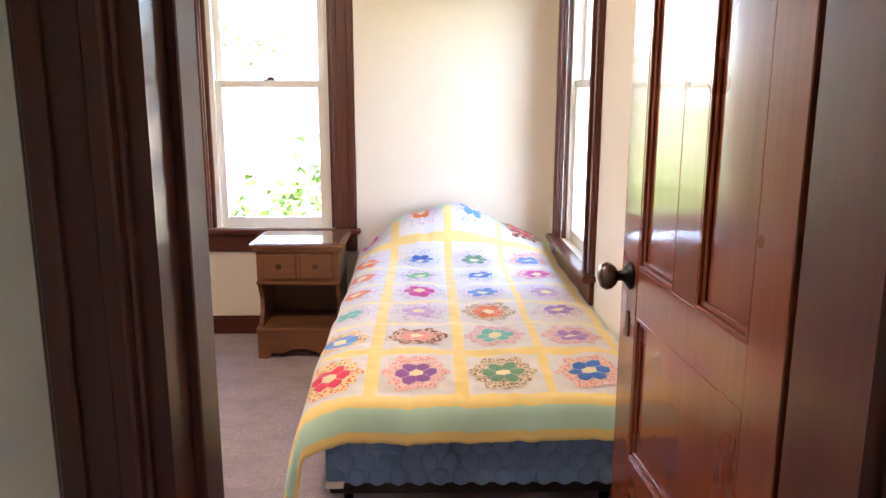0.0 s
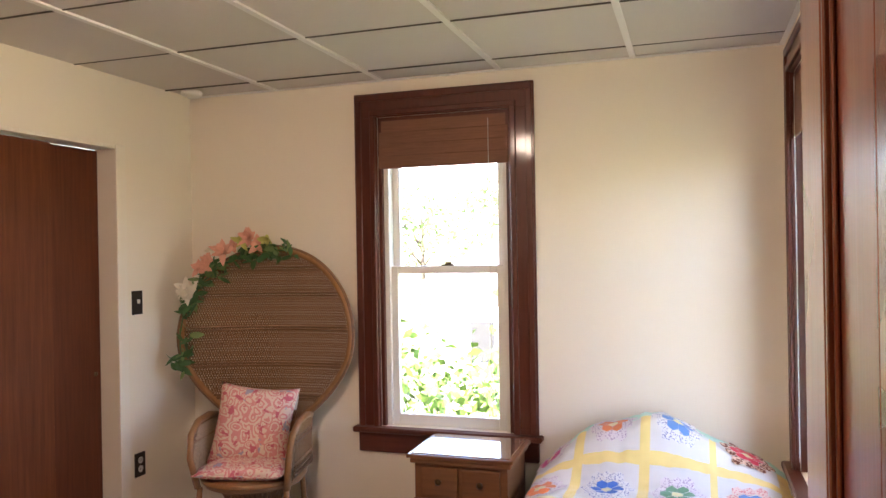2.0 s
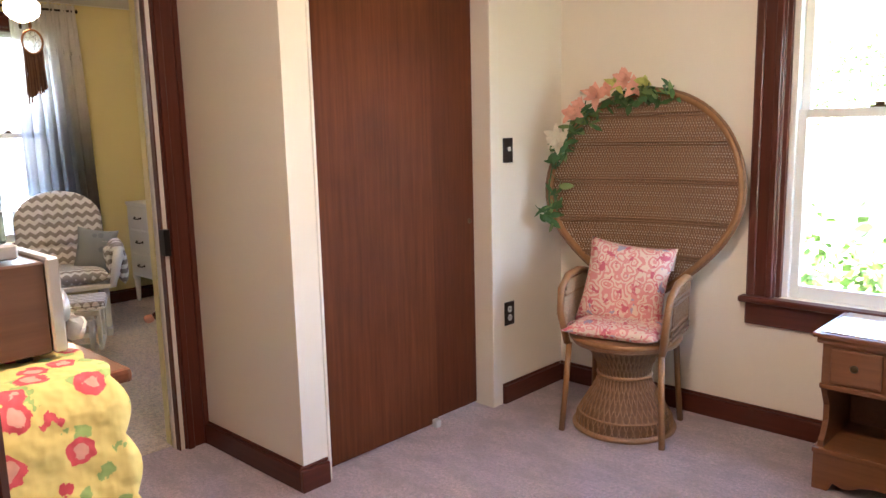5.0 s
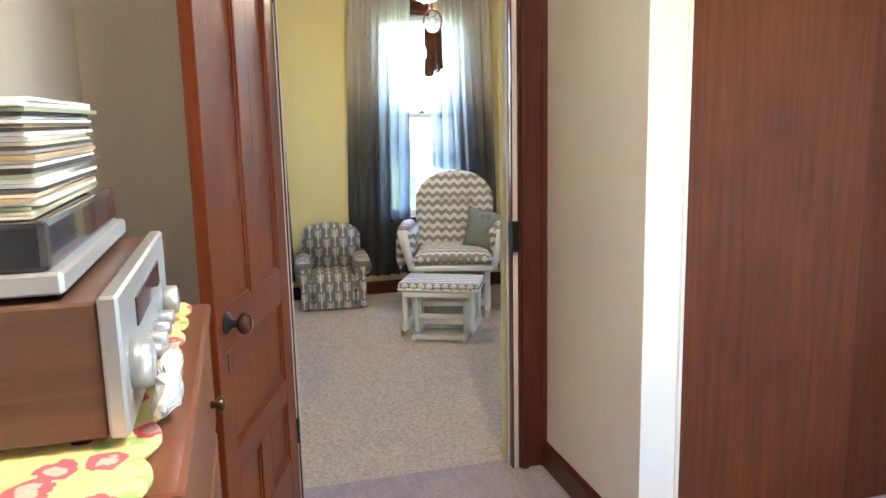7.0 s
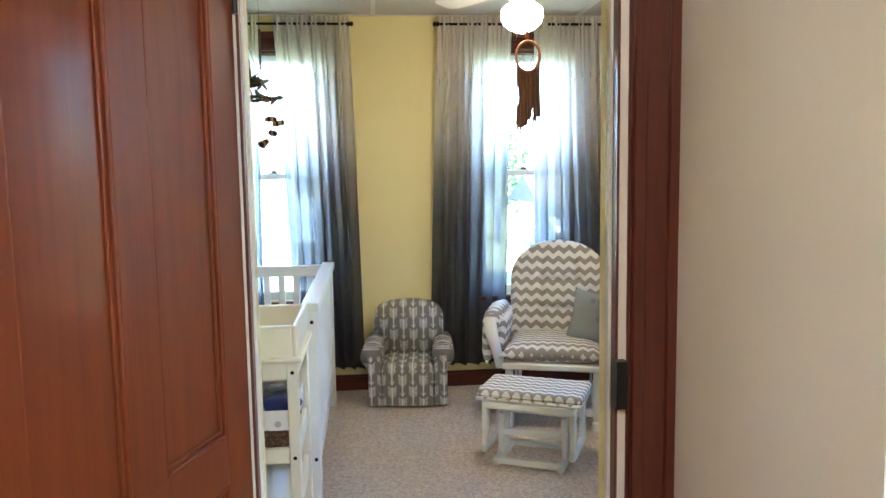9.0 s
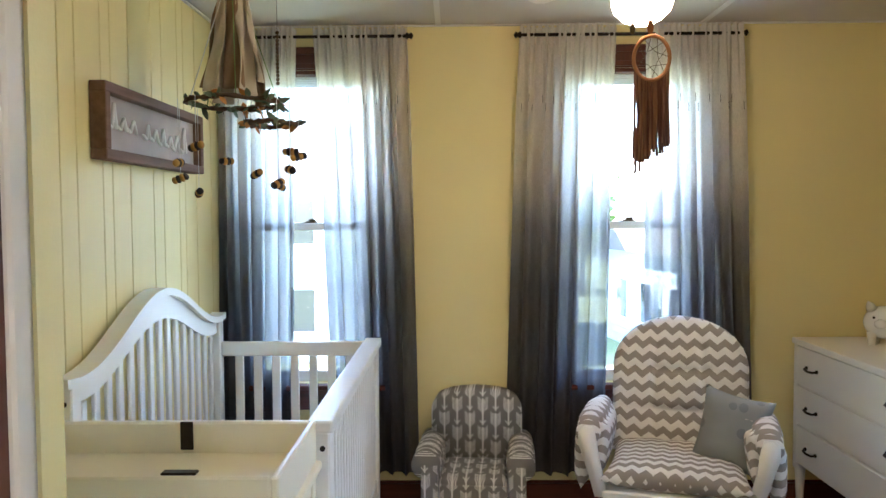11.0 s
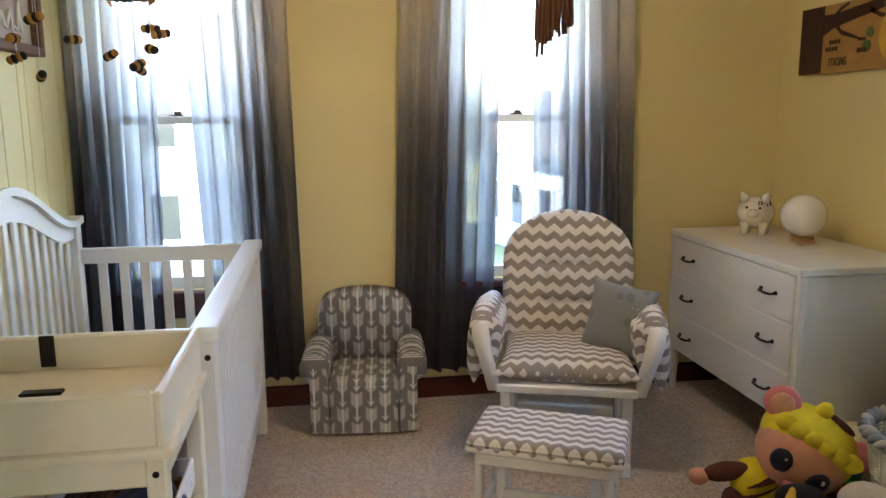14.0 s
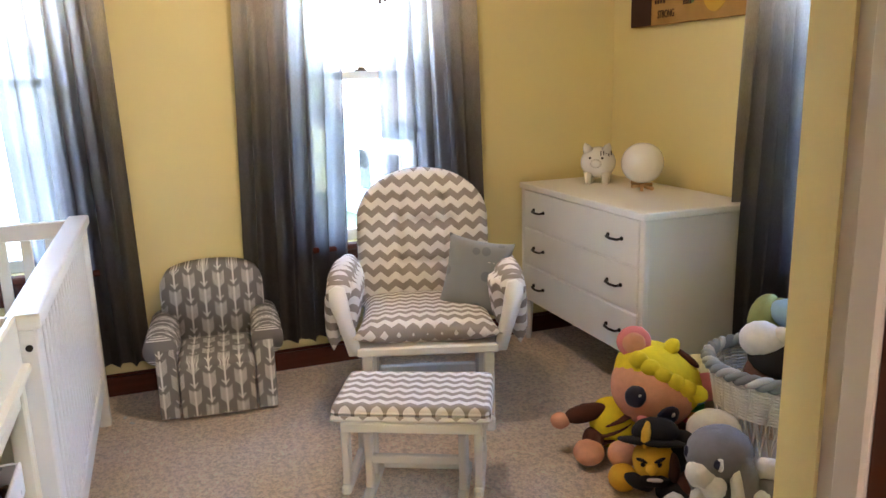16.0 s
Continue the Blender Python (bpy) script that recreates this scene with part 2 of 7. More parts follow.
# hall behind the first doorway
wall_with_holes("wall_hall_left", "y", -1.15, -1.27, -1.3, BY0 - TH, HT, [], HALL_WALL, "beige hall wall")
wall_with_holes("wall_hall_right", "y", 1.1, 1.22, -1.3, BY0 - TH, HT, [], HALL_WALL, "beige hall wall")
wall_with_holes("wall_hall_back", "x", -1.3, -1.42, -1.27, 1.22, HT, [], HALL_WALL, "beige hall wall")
struct("ceiling_hall", box(NB(), (-1.27, -1.42, 2.4), (1.22, BY0 - TH, 2.45)), CEILING_TILE, "plain white hall ceiling", "ceiling")
struct("floor_hall", box(NB(), (-1.27, -1.42, -0.1), (1.22, BY0 - 0.08, 0.0)), MAUVE_CARPET, "mauve carpet in the hall", "floor")
struct("floor_bedroom", box(NB(), (AX0 - 0.07, BY0 - 0.08, -0.1), (BX1 + 0.05, BY1 + 0.05, 0.0)), MAUVE_CARPET, "mauve cut-pile carpet in the bedroom", "floor")
struct("floor_nursery", box(NB(), (NX0 - 0.05, NY0 - 0.05, -0.1), (AX0 - 0.07, NY1 + 0.05, 0.004)), BEIGE_CARPET, "beige shaggy carpet in the nursery", "floor")


def tiled_ceiling(name, x0, x1, y0, y1, h, xs, ys, wide_axis):
    """Lay-in panels, each a little uneven, on light metal runners."""
    bm = NB()
    cx = [x0] + [v for v in xs if x0 < v < x1] + [x1]
    cy = [y0] + [v for v in ys if y0 < v < y1] + [y1]
    for a, b in zip(cx, cx[1:]):
        for c, d in zip(cy, cy[1:]):
            dz = random.uniform(0, 0.004)
            box(bm, (a + 0.0045, c + 0.004, h + 0.006 + dz), (b - 0.0045, d - 0.004, h + 0.03))
    panels = struct(name, bm, CEILING_TILE, "off-white lay-in ceiling panels", "ceiling")
    bm = NB()
    rx, ry = (0.013, 0.006) if wide_axis == "x" else (0.006, 0.013)
    for v in cx[1:-1]:
        if wide_axis == "x":
            box(bm, (v - rx, y0, h), (v + rx, y1, h + 0.012))
    for v in cy[1:-1]:
        if wide_axis == "y":
            box(bm, (x0, v - ry, h + 0.001), (x1, v + ry, h + 0.011))
    for a, b in (((x0, y0), (x1, y0 + 0.02)), ((x0, y1 - 0.02), (x1, y1)), ((x0, y0 + 0.02), (x0 + 0.02, y1 - 0.02)), ((x1 - 0.02, y0 + 0.02), (x1, y1 - 0.02))):
        box(bm, (*a, h - 0.001), (*b, h + 0.004))
    struct(name.replace("ceiling", "ceiling_grid"), bm, CEILING_RUNNER, "pale metal runners between ceiling panels", "ceiling")
    # thin dark strips drawn as shadow lines where panels meet without a runner
    bm = NB()
    for v in (cy if wide_axis == "x" else cx)[1:-1]:
        if wide_axis == "x":
            box(bm, (x0, v - 0.0035, h + 0.004), (x1, v + 0.0035, h + 0.02))
        else:
            box(bm, (v - 0.0035, y0, h + 0.004), (v + 0.0035, y1, h + 0.02))
    struct(name.replace("ceiling", "ceiling_gap_shade"), bm, GAP_SHADE, "narrow dark strips painted as the shadow gaps between ceiling panels", "ceiling")
    struct(name.replace("ceiling", "ceiling_deck"), box(NB(), (x0 - 0.2, y0 - 0.2, h + 0.1), (x1 + 0.2, y1 + 0.2, h + 0.3)), CEILING_TILE, "closed deck above the panels", "ceiling")


tiled_ceiling("ceiling_bedroom", AX0, BX1, BY0, BY1, BH, [-3.22, -2.61, -2.0, -1.40, -0.80, -0.19], [2.1, 2.7, 3.3, 3.91, 4.52], "x")
tiled_ceiling("ceiling_nursery", NX0, NX1, NY0, NY1, NH, [-5.82, -5.21, -4.60, -3.99], [2.398, 3.666], "y")


# ---- trim ----
def skirting(name, x0, y0, x1, y1, nx, ny):
    """A skirting board from one floor point to another, its face towards (nx, ny)."""
    bm = NB()
    d = 0.02
    lo = (min(x0, x1, x0 + nx * d, x1 + nx * d), min(y0, y1, y0 + ny * d, y1 + ny * d))
    hi = (max(x0, x1, x0 + nx * d, x1 + nx * d), max(y0, y1, y0 + ny * d, y1 + ny * d))
    box(bm, (*lo, 0.0), (*hi, 0.088), 0.003)
    e = 0.009
    lo = (min(x0, x1, x0 + nx * e, x1 + nx * e), min(y0, y1, y0 + ny * e, y1 + ny * e))
    hi = (max(x0, x1, x0 + nx * e, x1 + nx * e), max(y0, y1, y0 + ny * e, y1 + ny * e))
    box(bm, (*lo, 0.088), (*hi, 0.102), 0.003)
    return struct(name, bm, TRIM_WOOD_X if abs(ny) else TRIM_WOOD_Y, "dark red-brown wooden skirting board", "baseboard")


skirting("baseboard_bedroom_far", BX0, BY1, BX1, BY1, 0, -1)
skirting("baseboard_bedroom_side", BX1, BY0, BX1, BY1 - 0.02, -1, 0)
skirting("baseboard_closet_right", BX0, 4.222, BX0, BY1 - 0.02, 1, 0)
skirting("baseboard_closet_left", BX0, AY1 - 0.02, BX0, CY0 - 0.018, 1, 0)
skirting("baseboard_alcove", AX0 + 0.025, AY1, BX0, AY1, 0, -1)
skirting("baseboard_hall_wall", AX0, BY0, D1A - 0.15, BY0, 0, 1)
skirting("baseboard_nursery_window", NX0, NY0, NX0, NY1, 1, 0)
skirting("baseboard_nursery_far", NX0 + 0.02, NY1, NX1, NY1, 0, -1)
skirting("baseboard_nursery_crib", NX0 + 0.02, NY0, NX1, NY0, 0, 1)
# panel grooves behind the crib: narrow raised battens of unequal width
gx, k = NX0 + 0.05, 0
while gx < NX1 - 0.1:
    w = (0.10, 0.205, 0.14, 0.07, 0.17)[k % 5]
    struct("panel_board", box(NB(), (gx, NY0 - 0.0, 0.14), (gx + w - 0.005, NY0 + 0.006, NH), 0.002), YELLOW_WALL, "yellow painted wall board", "wall")
    gx, k = gx + w, k + 1


def profile_casing(bm, axis, face, n, a, b, z0, z1, w, lift=0.0):
    """Door or window casing on three sides, stepped in three bands. axis: the way along the wall; n: the side it stands out to."""
    for inset, width, depth in ((0.0, w, 0.016), (0.008, w * 0.25, 0.026), (w * 0.72, w * 0.22, 0.03)):
        d = depth + lift
        for s, p in ((-1, a), (1, b)):
            q0, q1 = p + s * (w - inset - width), p + s * (w - inset)
            lo, hi = sorted((q0, q1))
            if axis == "x":
                box(bm, (lo, face, z0), (hi, face + n * d, z1 + w - inset - width), 0.003)
            else:
                box(bm, (face, lo, z0), (face + n * d, hi, z1 + w - inset - width), 0.003)
        lo, hi = a - w + inset, b + w - inset
        if axis == "x":
            box(bm, (lo, face, z1 + w - inset - width), (hi, face + n * d, z1 + w - inset), 0.003)
        else:
            box(bm, (face, lo, z1 + w - inset - width), (face + n * d, hi, z1 + w - inset), 0.003)
    return bm


def window(name, axis, face, n, hole, w, casing=True):
    """A double-hung window in a wall. n: the way into the room."""
    a, b, z0, z1 = hole
    label = "double-hung window with dark wooden casing and cream sashes"
    t = tagged(new(name), label, "window", kind="structure")

    def bx(bm, p, q, d0, d1, lo, hi, bev=0.003):
        d0, d1 = face + n * d0, face + n * d1
        if axis == "x":
            return box(bm, (p, d0, lo), (q, d1, hi), bev)
        return box(bm, (d0, p, lo), (d1, q, hi), bev)

    flat = TRIM_WOOD_X if axis == "x" else TRIM_WOOD_Y
    part("window_casing", profile_casing(NB(), axis, face, n, a, b, z0, z1, w), TRIM_WOOD, t, "dark varnished stepped casing")
    part("window_stool", bx(NB(), a - w - 0.02, b + w + 0.02, -0.10, 0.055, z0 - 0.028, z0 - 0.001, 0.006), flat, t, "dark wooden window sill")
    part("window_apron", bx(NB(), a - w, b + w, 0.0, 0.02, z0 - 0.128, z0 - 0.028, 0.004), flat, t)
    bm = NB()
    for p, q in ((a, a + 0.018), (b - 0.018, b)):
        bx(bm, p, q, -0.15, -0.001, z0, z1, 0)
    bx(bm, a, b, -0.15, -0.001, z1 - 0.018, z1, 0)
    part("window_jamb", bm, TRIM_WOOD, t)
    bm = NB()
    for p, q in ((a + 0.018, a + 0.045), (b - 0.045, b - 0.018)):
        bx(bm, p, q, -0.14, -0.022, z0, z1 - 0.018)
    part("window_stop", bm, SASH_WHITE, t, "cream painted sash track")
    mid = z0 + (z1 - z0) * 0.505
    for nm, lo, hi, d in (("lower_sash", z0, mid + 0.018, -0.07), ("upper_sash", mid - 0.018, z1 - 0.018, -0.105)):
        bm = NB()
        p, q = a + 0.045, b - 0.045
        bx(bm, p, p + 0.035, d, d + 0.03, lo, hi)
        bx(bm, q - 0.035, q, d, d + 0.03, lo, hi)
        bx(bm, p + 0.035, q - 0.035, d, d + 0.03, lo, lo + (0.055 if nm == "lower_sash" else 0.036))
        bx(bm, p + 0.035, q - 0.035, d, d + 0.03, hi - 0.036, hi)
        sash = part(nm, bm, SASH_WHITE, t, "cream painted sash")
        pane = part("pane", bx(NB(), p + 0.03, q - 0.03, d + 0.012, d + 0.016, lo + 0.03, hi - 0.03, 0), GLASS, sash, "clear glass pane")
        pane.visible_shadow = False
    bm = NB()
    c = (a + b) / 2
    bx(bm, c - 0.03, c + 0.03, -0.075, -0.045, mid + 0.018, mid + 0.026, 0.002)
    bx(bm, c - 0.012, c + 0.022, -0.07, -0.05, mid + 0.026, mid + 0.038, 0.003)
    part("sash_lock", bm, BRASS, t, "small metal sash lock")
    return t


window("window_1", "x", BY1, -1, W1, 0.12)
window("window_2", "y", BX1, -1, W2, 0.12)
window("window_3", "y", NX0, 1, W3, 0.11)
window("window_4", "y", NX0, 1, W4, 0.11)
window("window_5", "x", NY1, -1, W5, 0.11)

# door linings and casings
bm = profile_casing(NB(), "x", BY0, 1, D1A, D1B, 0, D1H, 0.13)
profile_casing(bm, "x", BY0 - TH, -1, D1A, D1B, 0, D1H, 0.095)
struct("trim_hall_door", bm, TRIM_WOOD, "dark varnished casing of the hall doorway", "door casing")
bm = NB()
for p, q in ((D1A, D1A + 0.02), (D1B - 0.02, D1B)):
    box(bm, (p, BY0 - TH - 0.004, 0), (q, BY0 + 0.004, D1H))
box(bm, (D1A, BY0 - TH - 0.004, D1H - 0.02), (D1B, BY0 + 0.004, D1H))
box(bm, (D1A + 0.02, BY0 - 0.10, 0), (D1A + 0.032, BY0 - 0.05, D1H - 0.02), 0.002)
struct("trim_hall_jamb", bm, TRIM_WOOD, "dark varnished jamb of the hall doorway", "door jamb")
bm = profile_casing(NB(), "y", AX0, 1, D2A, D2B, 0, D2H, 0.128)
struct("trim_nursery_door", bm, TRIM_WOOD, "dark red varnished casing of the nursery doorway", "door casing")
bm = NB()
for p, q in ((D2A, D2A + 0.02), (D2B - 0.02, D2B)):
    box(bm, (AX0 + 0.006, p, 0), (NX1 - 0.004, q, D2H))
box(bm, (AX0 + 0.006, D2A, D2H - 0.02), (NX1 - 0.004, D2B, D2H))
for p, q in ((D2A + 0.019, D2A + 0.031), (D2B - 0.031, D2B - 0.019)):
    box(bm, (NX1 + 0.058, p, 0), (NX1 + 0.086, q, D2H - 0.02), 0.003)
struct("trim_nursery_jamb", bm, JAMB_PAINT, "grey-beige painted jamb of the nursery doorway", "door jamb")
bm = NB()
for p, q in ((D2A + 0.019, D2A + 0.024), (D2B - 0.024, D2B - 0.019)):
    box(bm, (NX1 - 0.005, p, 0), (NX1 + 0.037, q, D2H - 0.02))
struct("trim_nursery_lining", bm, YELLOW_WALL, "yellow painted inner edge of the nursery jamb", "door jamb")
bm = profile_casing(NB(), "y", NX1, -1, D2A - 0.02, D2B + 0.02, 0, D2H, 0.1)
struct("trim_nursery_inside", bm, YELLOW_WALL, "yellow painted casing on the nursery side", "door casing")
bm = NB()
for p, q in ((D2A + 0.019, D2A + 0.025), (D2B - 0.025, D2B - 0.019)):
    box(bm, (NX1 + 0.087, p, 0), (AX0 + 0.008, q, D2H - 0.02))
struct("trim_nursery_edge", bm, TRIM_WOOD, "dark varnished outer edge of the nursery jamb", "door jamb")
struct("strike_plate", box(NB(), (AX0 - 0.012, D2B - 0.029, 0.855), (AX0 + 0.034, D2B - 0.003, 0.965), 0.002), BLACK_METAL, "black metal strike plate in the door jamb", "strike plate")
bm = NB()
for p, q in ((CY0 - 0.015, CY0 + 0.0), (CY1, CY1 + 0.065)):
    box(bm, (BX0 - 0.12, p, 0), (BX0 + 0.006, q, CH + 0.008), 0.003)
box(bm, (BX0 - 0.12, CY0, CH - 0.012), (BX0 + 0.002, CY1, CH + 0.006), 0.002)
struct("trim_closet", bm, WHITE_TRIM, "cream painted closet lining", "door casing")


# ---- doors ----
def door_leaf(name, m, width, height, label, knob_z, back, wood_m):
    """A five-panel leaf: hinge at the origin, along x, its seen face at y = 0."""
    t = thing(name, m, label, "door", kind="structure")
    th, st = 0.036, 0.10
    half = (width - 3 * st) / 2
    z_low, z_mid, z_up, z_top = 0.19, 0.56 + (knob_z - 0.945) * 0.7, 0.90 + (knob_z - 0.945), height - 0.11
    for x in (0.0, width - st):
        part("stile", box(NB(), (x, -th, 0), (x + st, 0, height), 0.002), wood_m, t)
    for lo, hi in ((0, z_low), (z_mid - 0.07, z_mid), (z_up - 0.03, z_up + 0.07), (z_top, height)):
        part("rail", box(NB(), (st, -th + 0.001, lo), (width - st, -0.001, hi), 0.001), wood_m, t)
    for lo, hi in ((z_low, z_mid - 0.07), (z_up + 0.07, z_top)):
        part("mullion", box(NB(), (st + half, -th + 0.001, lo), (st + half + st, -0.001, hi), 0.001), wood_m, t)
    panes = [(st, st + half, z_low, z_mid - 0.07), (st + half + st, width - st, z_low, z_mid - 0.07), (st, width - st, z_mid, z_up - 0.03), (st, st + half, z_up + 0.07, z_top), (st + half + st, width - st, z_up + 0.07, z_top)]
    for a, b, lo, hi in panes:
        bm = NB()
        box(bm, (a, -th + 0.012, lo), (b, -0.012, hi))
        for y0, y1 in ((-0.012, -0.001), (-th + 0.001, -th + 0.012)):
            for k, w in ((0.0, 0.008), (0.008, 0.01)):
                d = y1 if k == 0 else (y0 + y1) / 2
                e = y0
                if y0 < -0.02:
                    d, e = (y0 if k == 0 else (y0 + y1) / 2), y1
                box(bm, (a + k, e, lo + k), (a + k + w, d, hi - k), 0.002)
                box(bm, (b - k - w, e, lo + k), (b - k, d, hi - k), 0.002)
                box(bm, (a + k, e, lo + k), (b - k, d, lo + k + w), 0.002)
                box(bm, (a + k, e, hi - k - w), (b - k, d, hi - k), 0.002)
        part("panel", bm, wood_m, t)
    for s, y in ((1, 0.0), (-1, -th)):
        turn = Matrix.Translation((width - back, y, knob_z)) @ Matrix.Rotation(radians(-90 * s), 4, "X")
        rose = part("rose", lathe(NB(), [(0.03, 0), (0.03, 0.004), (0.02, 0.01), (0.011, 0.016), (0.01, 0.03)], 20, turn), BLACK_METAL, t, "black metal knob rose", True)
        part("knob", lathe(NB(), [(0.012, 0.028), (0.02, 0.033), (0.028, 0.043), (0.029, 0.052), (0.024, 0.062), (0.012, 0.067)], 24, turn), KNOB_WOOD, rose, "glossy brown round knob", True)
        part("keyhole_plate", box(NB(), (width - back - 0.009, y - 0.001, knob_z - 0.13), (width - back + 0.009, y + s * 0.003, knob_z - 0.075), 0.0008), BRASS, t, "small brass keyhole plate")
    for z in (0.25, height - 0.25):
        part("hinge", tube(NB(), [(-0.004, 0.004, z - 0.045), (-0.004, 0.004, z + 0.045)], 0.006), BLACK_METAL, t, "dark metal hinge")
    return t


def on_line(x0, y0, x1, y1, z):
    return pose(x0, y0, z, 0, 0, math.degrees(math.atan2(y1 - y0, x1 - x0)))


door_leaf("door_1", on_line(0.203, 1.512, 0.168, 2.19, 0.014), 0.675, 2.0, "open varnished red-brown panelled door to the hall", 0.945, 0.055, DOOR_GLOSS)
door_leaf("door_2", on_line(-3.235, 2.085, -2.545, 1.872, 0.014), 0.735, 2.0, "open varnished red-brown panelled nursery door", 0.825, 0.075, DOOR_WOOD)

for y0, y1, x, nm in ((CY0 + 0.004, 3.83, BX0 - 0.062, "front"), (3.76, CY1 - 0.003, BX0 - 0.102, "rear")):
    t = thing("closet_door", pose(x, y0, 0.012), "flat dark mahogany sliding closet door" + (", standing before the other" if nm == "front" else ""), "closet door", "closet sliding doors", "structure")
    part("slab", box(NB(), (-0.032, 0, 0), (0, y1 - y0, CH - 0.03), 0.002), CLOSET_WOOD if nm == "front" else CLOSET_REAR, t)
    if nm == "rear":
        part("finger_pull", lathe(NB(), [(0.011, 0), (0.011, 0.003), (0.008, 0.004), (0.007, 0.0015)], 16, pose(0, y1 - y0 - 0.035, 0.9, 0, 90, 0)), BRASS, t, "small round brass finger pull", True)
tagged(part("door_guide", soft(box(NB(), (-2.60, 3.79, 0), (-2.565, 3.82, 0.035)), 0.004), LIGHT_GREY, None), "small white plastic closet door guide on the carpet", "door guide")


# ---- wall fittings ----
def wall_plate(m, kind):
    sw = kind == "switch"
    t = thing("light_switch" if sw else "wall_outlet", m, "dark brown plastic " + ("light switch" if sw else "power outlet") + " plate on the closet wall", kind)
    part("plate", box(NB(), (0, -0.036, -0.058), (0.006, 0.036, 0.058), 0.003, seg=2), OUTLET_BROWN, t)
    if sw:
        part("toggle", box(NB(), (0.006, -0.005, -0.004), (0.02, 0.005, 0.016), 0.002), LIGHT_GREY, t, "pale toggle lever")
    else:
        for z in (-0.021, 0.021):
            s = part("socket", lathe(NB(), [(0.016, 0), (0.016, 0.002), (0.014, 0.003)], 20, pose(0.006, 0, z, 0, 90, 0)), LIGHT_GREY, t, "grey socket face", True)
            bm = NB()
            box(bm, (0.0088, -0.007, z - 0.004), (0.0096, -0.005, z + 0.006))
            box(bm, (0.0088, 0.005, z - 0.004), (0.0096, 0.007, z + 0.006))
            part("slot", bm, BLACK_METAL, s)


wall_plate(pose(BX0, 4.278, 1.237), "switch")
wall_plate(pose(BX0, 4.278, 0.448), "outlet")
tagged(part("smoke_detector", lathe(NB(), [(0.05, 0), (0.055, -0.008), (0.05, -0.022), (0.03, -0.028), (0.012, -0.028)], 28, pose(-2.40, 4.56, BH)), CEILING_RUNNER, None, smooth=True), "small round white detector under the ceiling panels", "detector")


# ---- fabrics ----
def fabric(name, color, vary=0.1, weave=500.0, sheen=0.2):
    m, n, l, p = nodes_of(name)
    vec = place(n, l)
    wv = cloud(n, l, vec, weave, 2.0, 0.6)
    slow = cloud(n, l, vec, 9.0)
    c = mixed(n, l, slow, dark(color, 1 - vary), dark(color, 1 + vary))
    l.new(c, p.inputs["Base Color"])
    p.inputs["Roughness"].default_value = 0.9
    p.inputs["Sheen Weight"].default_value = sheen
    relief(n, l, p, math_node(n, l, "MULTIPLY_ADD", slow, 2.0, wv), 0.25, 0.004)
    return m


def speckled(name, a, b, scale=90.0, cut=0.5):
    """A print of small two-colour specks."""
    m, n, l, p = nodes_of(name)
    vec = place(n, l)
    k = n.new("ShaderNodeTexVoronoi")
    k.inputs["Scale"].default_value = scale
    l.new(vec, k.inputs["Vector"])
    f = math_node(n, l, "GREATER_THAN", k.outputs["Distance"], cut)
    l.new(mixed(n, l, f, a, b), p.inputs["Base Color"])
    p.inputs["Roughness"].default_value = 0.9
    return m


def wicker(name, color, scale=120.0):
    m, n, l, p = nodes_of(name)
    vec = place(n, l)
    a = cloud(n, l, vec, scale, 3.0)
    b = cloud(n, l, vec, 5.0)
    f = math_node(n, l, "MULTIPLY_ADD", b, 0.6, math_node(n, l, "MULTIPLY_ADD", a, 1.2, -0.4))
    l.new(mixed(n, l, f, dark(color, 0.5), dark(color, 1.35)), p.inputs["Base Color"])
    p.inputs["Roughness"].default_value = 0.5
    relief(n, l, p, a, 0.2, 0.003)
    return m


QUILT_WHITE = fabric("white_quilt_cotton", (0.72, 0.70, 0.67), 0.06)
QUILT_YELLOW = fabric("yellow_quilt_cotton", (0.86, 0.68, 0.25), 0.08)
QUILT_PALE = fabric("pale_yellow_quilt_cotton", (0.85, 0.75, 0.42), 0.08)
QUILT_MINT = fabric("mint_quilt_cotton", (0.50, 0.76, 0.62), 0.06)
QUILT_HUES = [fabric("quilt_" + k, v, 0.15) for k, v in (("red", (0.66, 0.03, 0.07)), ("purple", (0.27, 0.10, 0.32)), ("green", (0.16, 0.34, 0.20)), ("blue", (0.04, 0.15, 0.50)), ("sky", (0.13, 0.30, 0.62)), ("coral", (0.75, 0.30, 0.22)), ("teal", (0.16, 0.50, 0.42)), ("orange", (0.78, 0.22, 0.07)), ("lilac", (0.55, 0.35, 0.55)), ("magenta", (0.60, 0.06, 0.26)), ("leaf", (0.13, 0.42, 0.17)), ("violet", (0.36, 0.20, 0.50)))]
QUILT_PRINTS = [speckled("quilt_print_" + k, a, b, s, c) for k, a, b, s, c in (("pink", (0.72, 0.25, 0.25), (0.80, 0.60, 0.52), 120, 0.42), ("navy", (0.20, 0.22, 0.40), (0.76, 0.75, 0.74), 130, 0.36), ("brown", (0.16, 0.05, 0.03), (0.72, 0.50, 0.36), 90, 0.5), ("straw", (0.70, 0.20, 0.10), (0.80, 0.66, 0.36), 80, 0.4), ("stripe", (0.20, 0.15, 0.12), (0.76, 0.62, 0.44), 150, 0.45), ("rose", (0.62, 0.30, 0.36), (0.76, 0.56, 0.54), 150, 0.4), ("mauve", (0.45, 0.35, 0.45), (0.76, 0.70, 0.72), 120, 0.38))]
BLUE_TICKING = fabric("blue_box_spring_damask", (0.13, 0.24, 0.46), 0.25, 300)
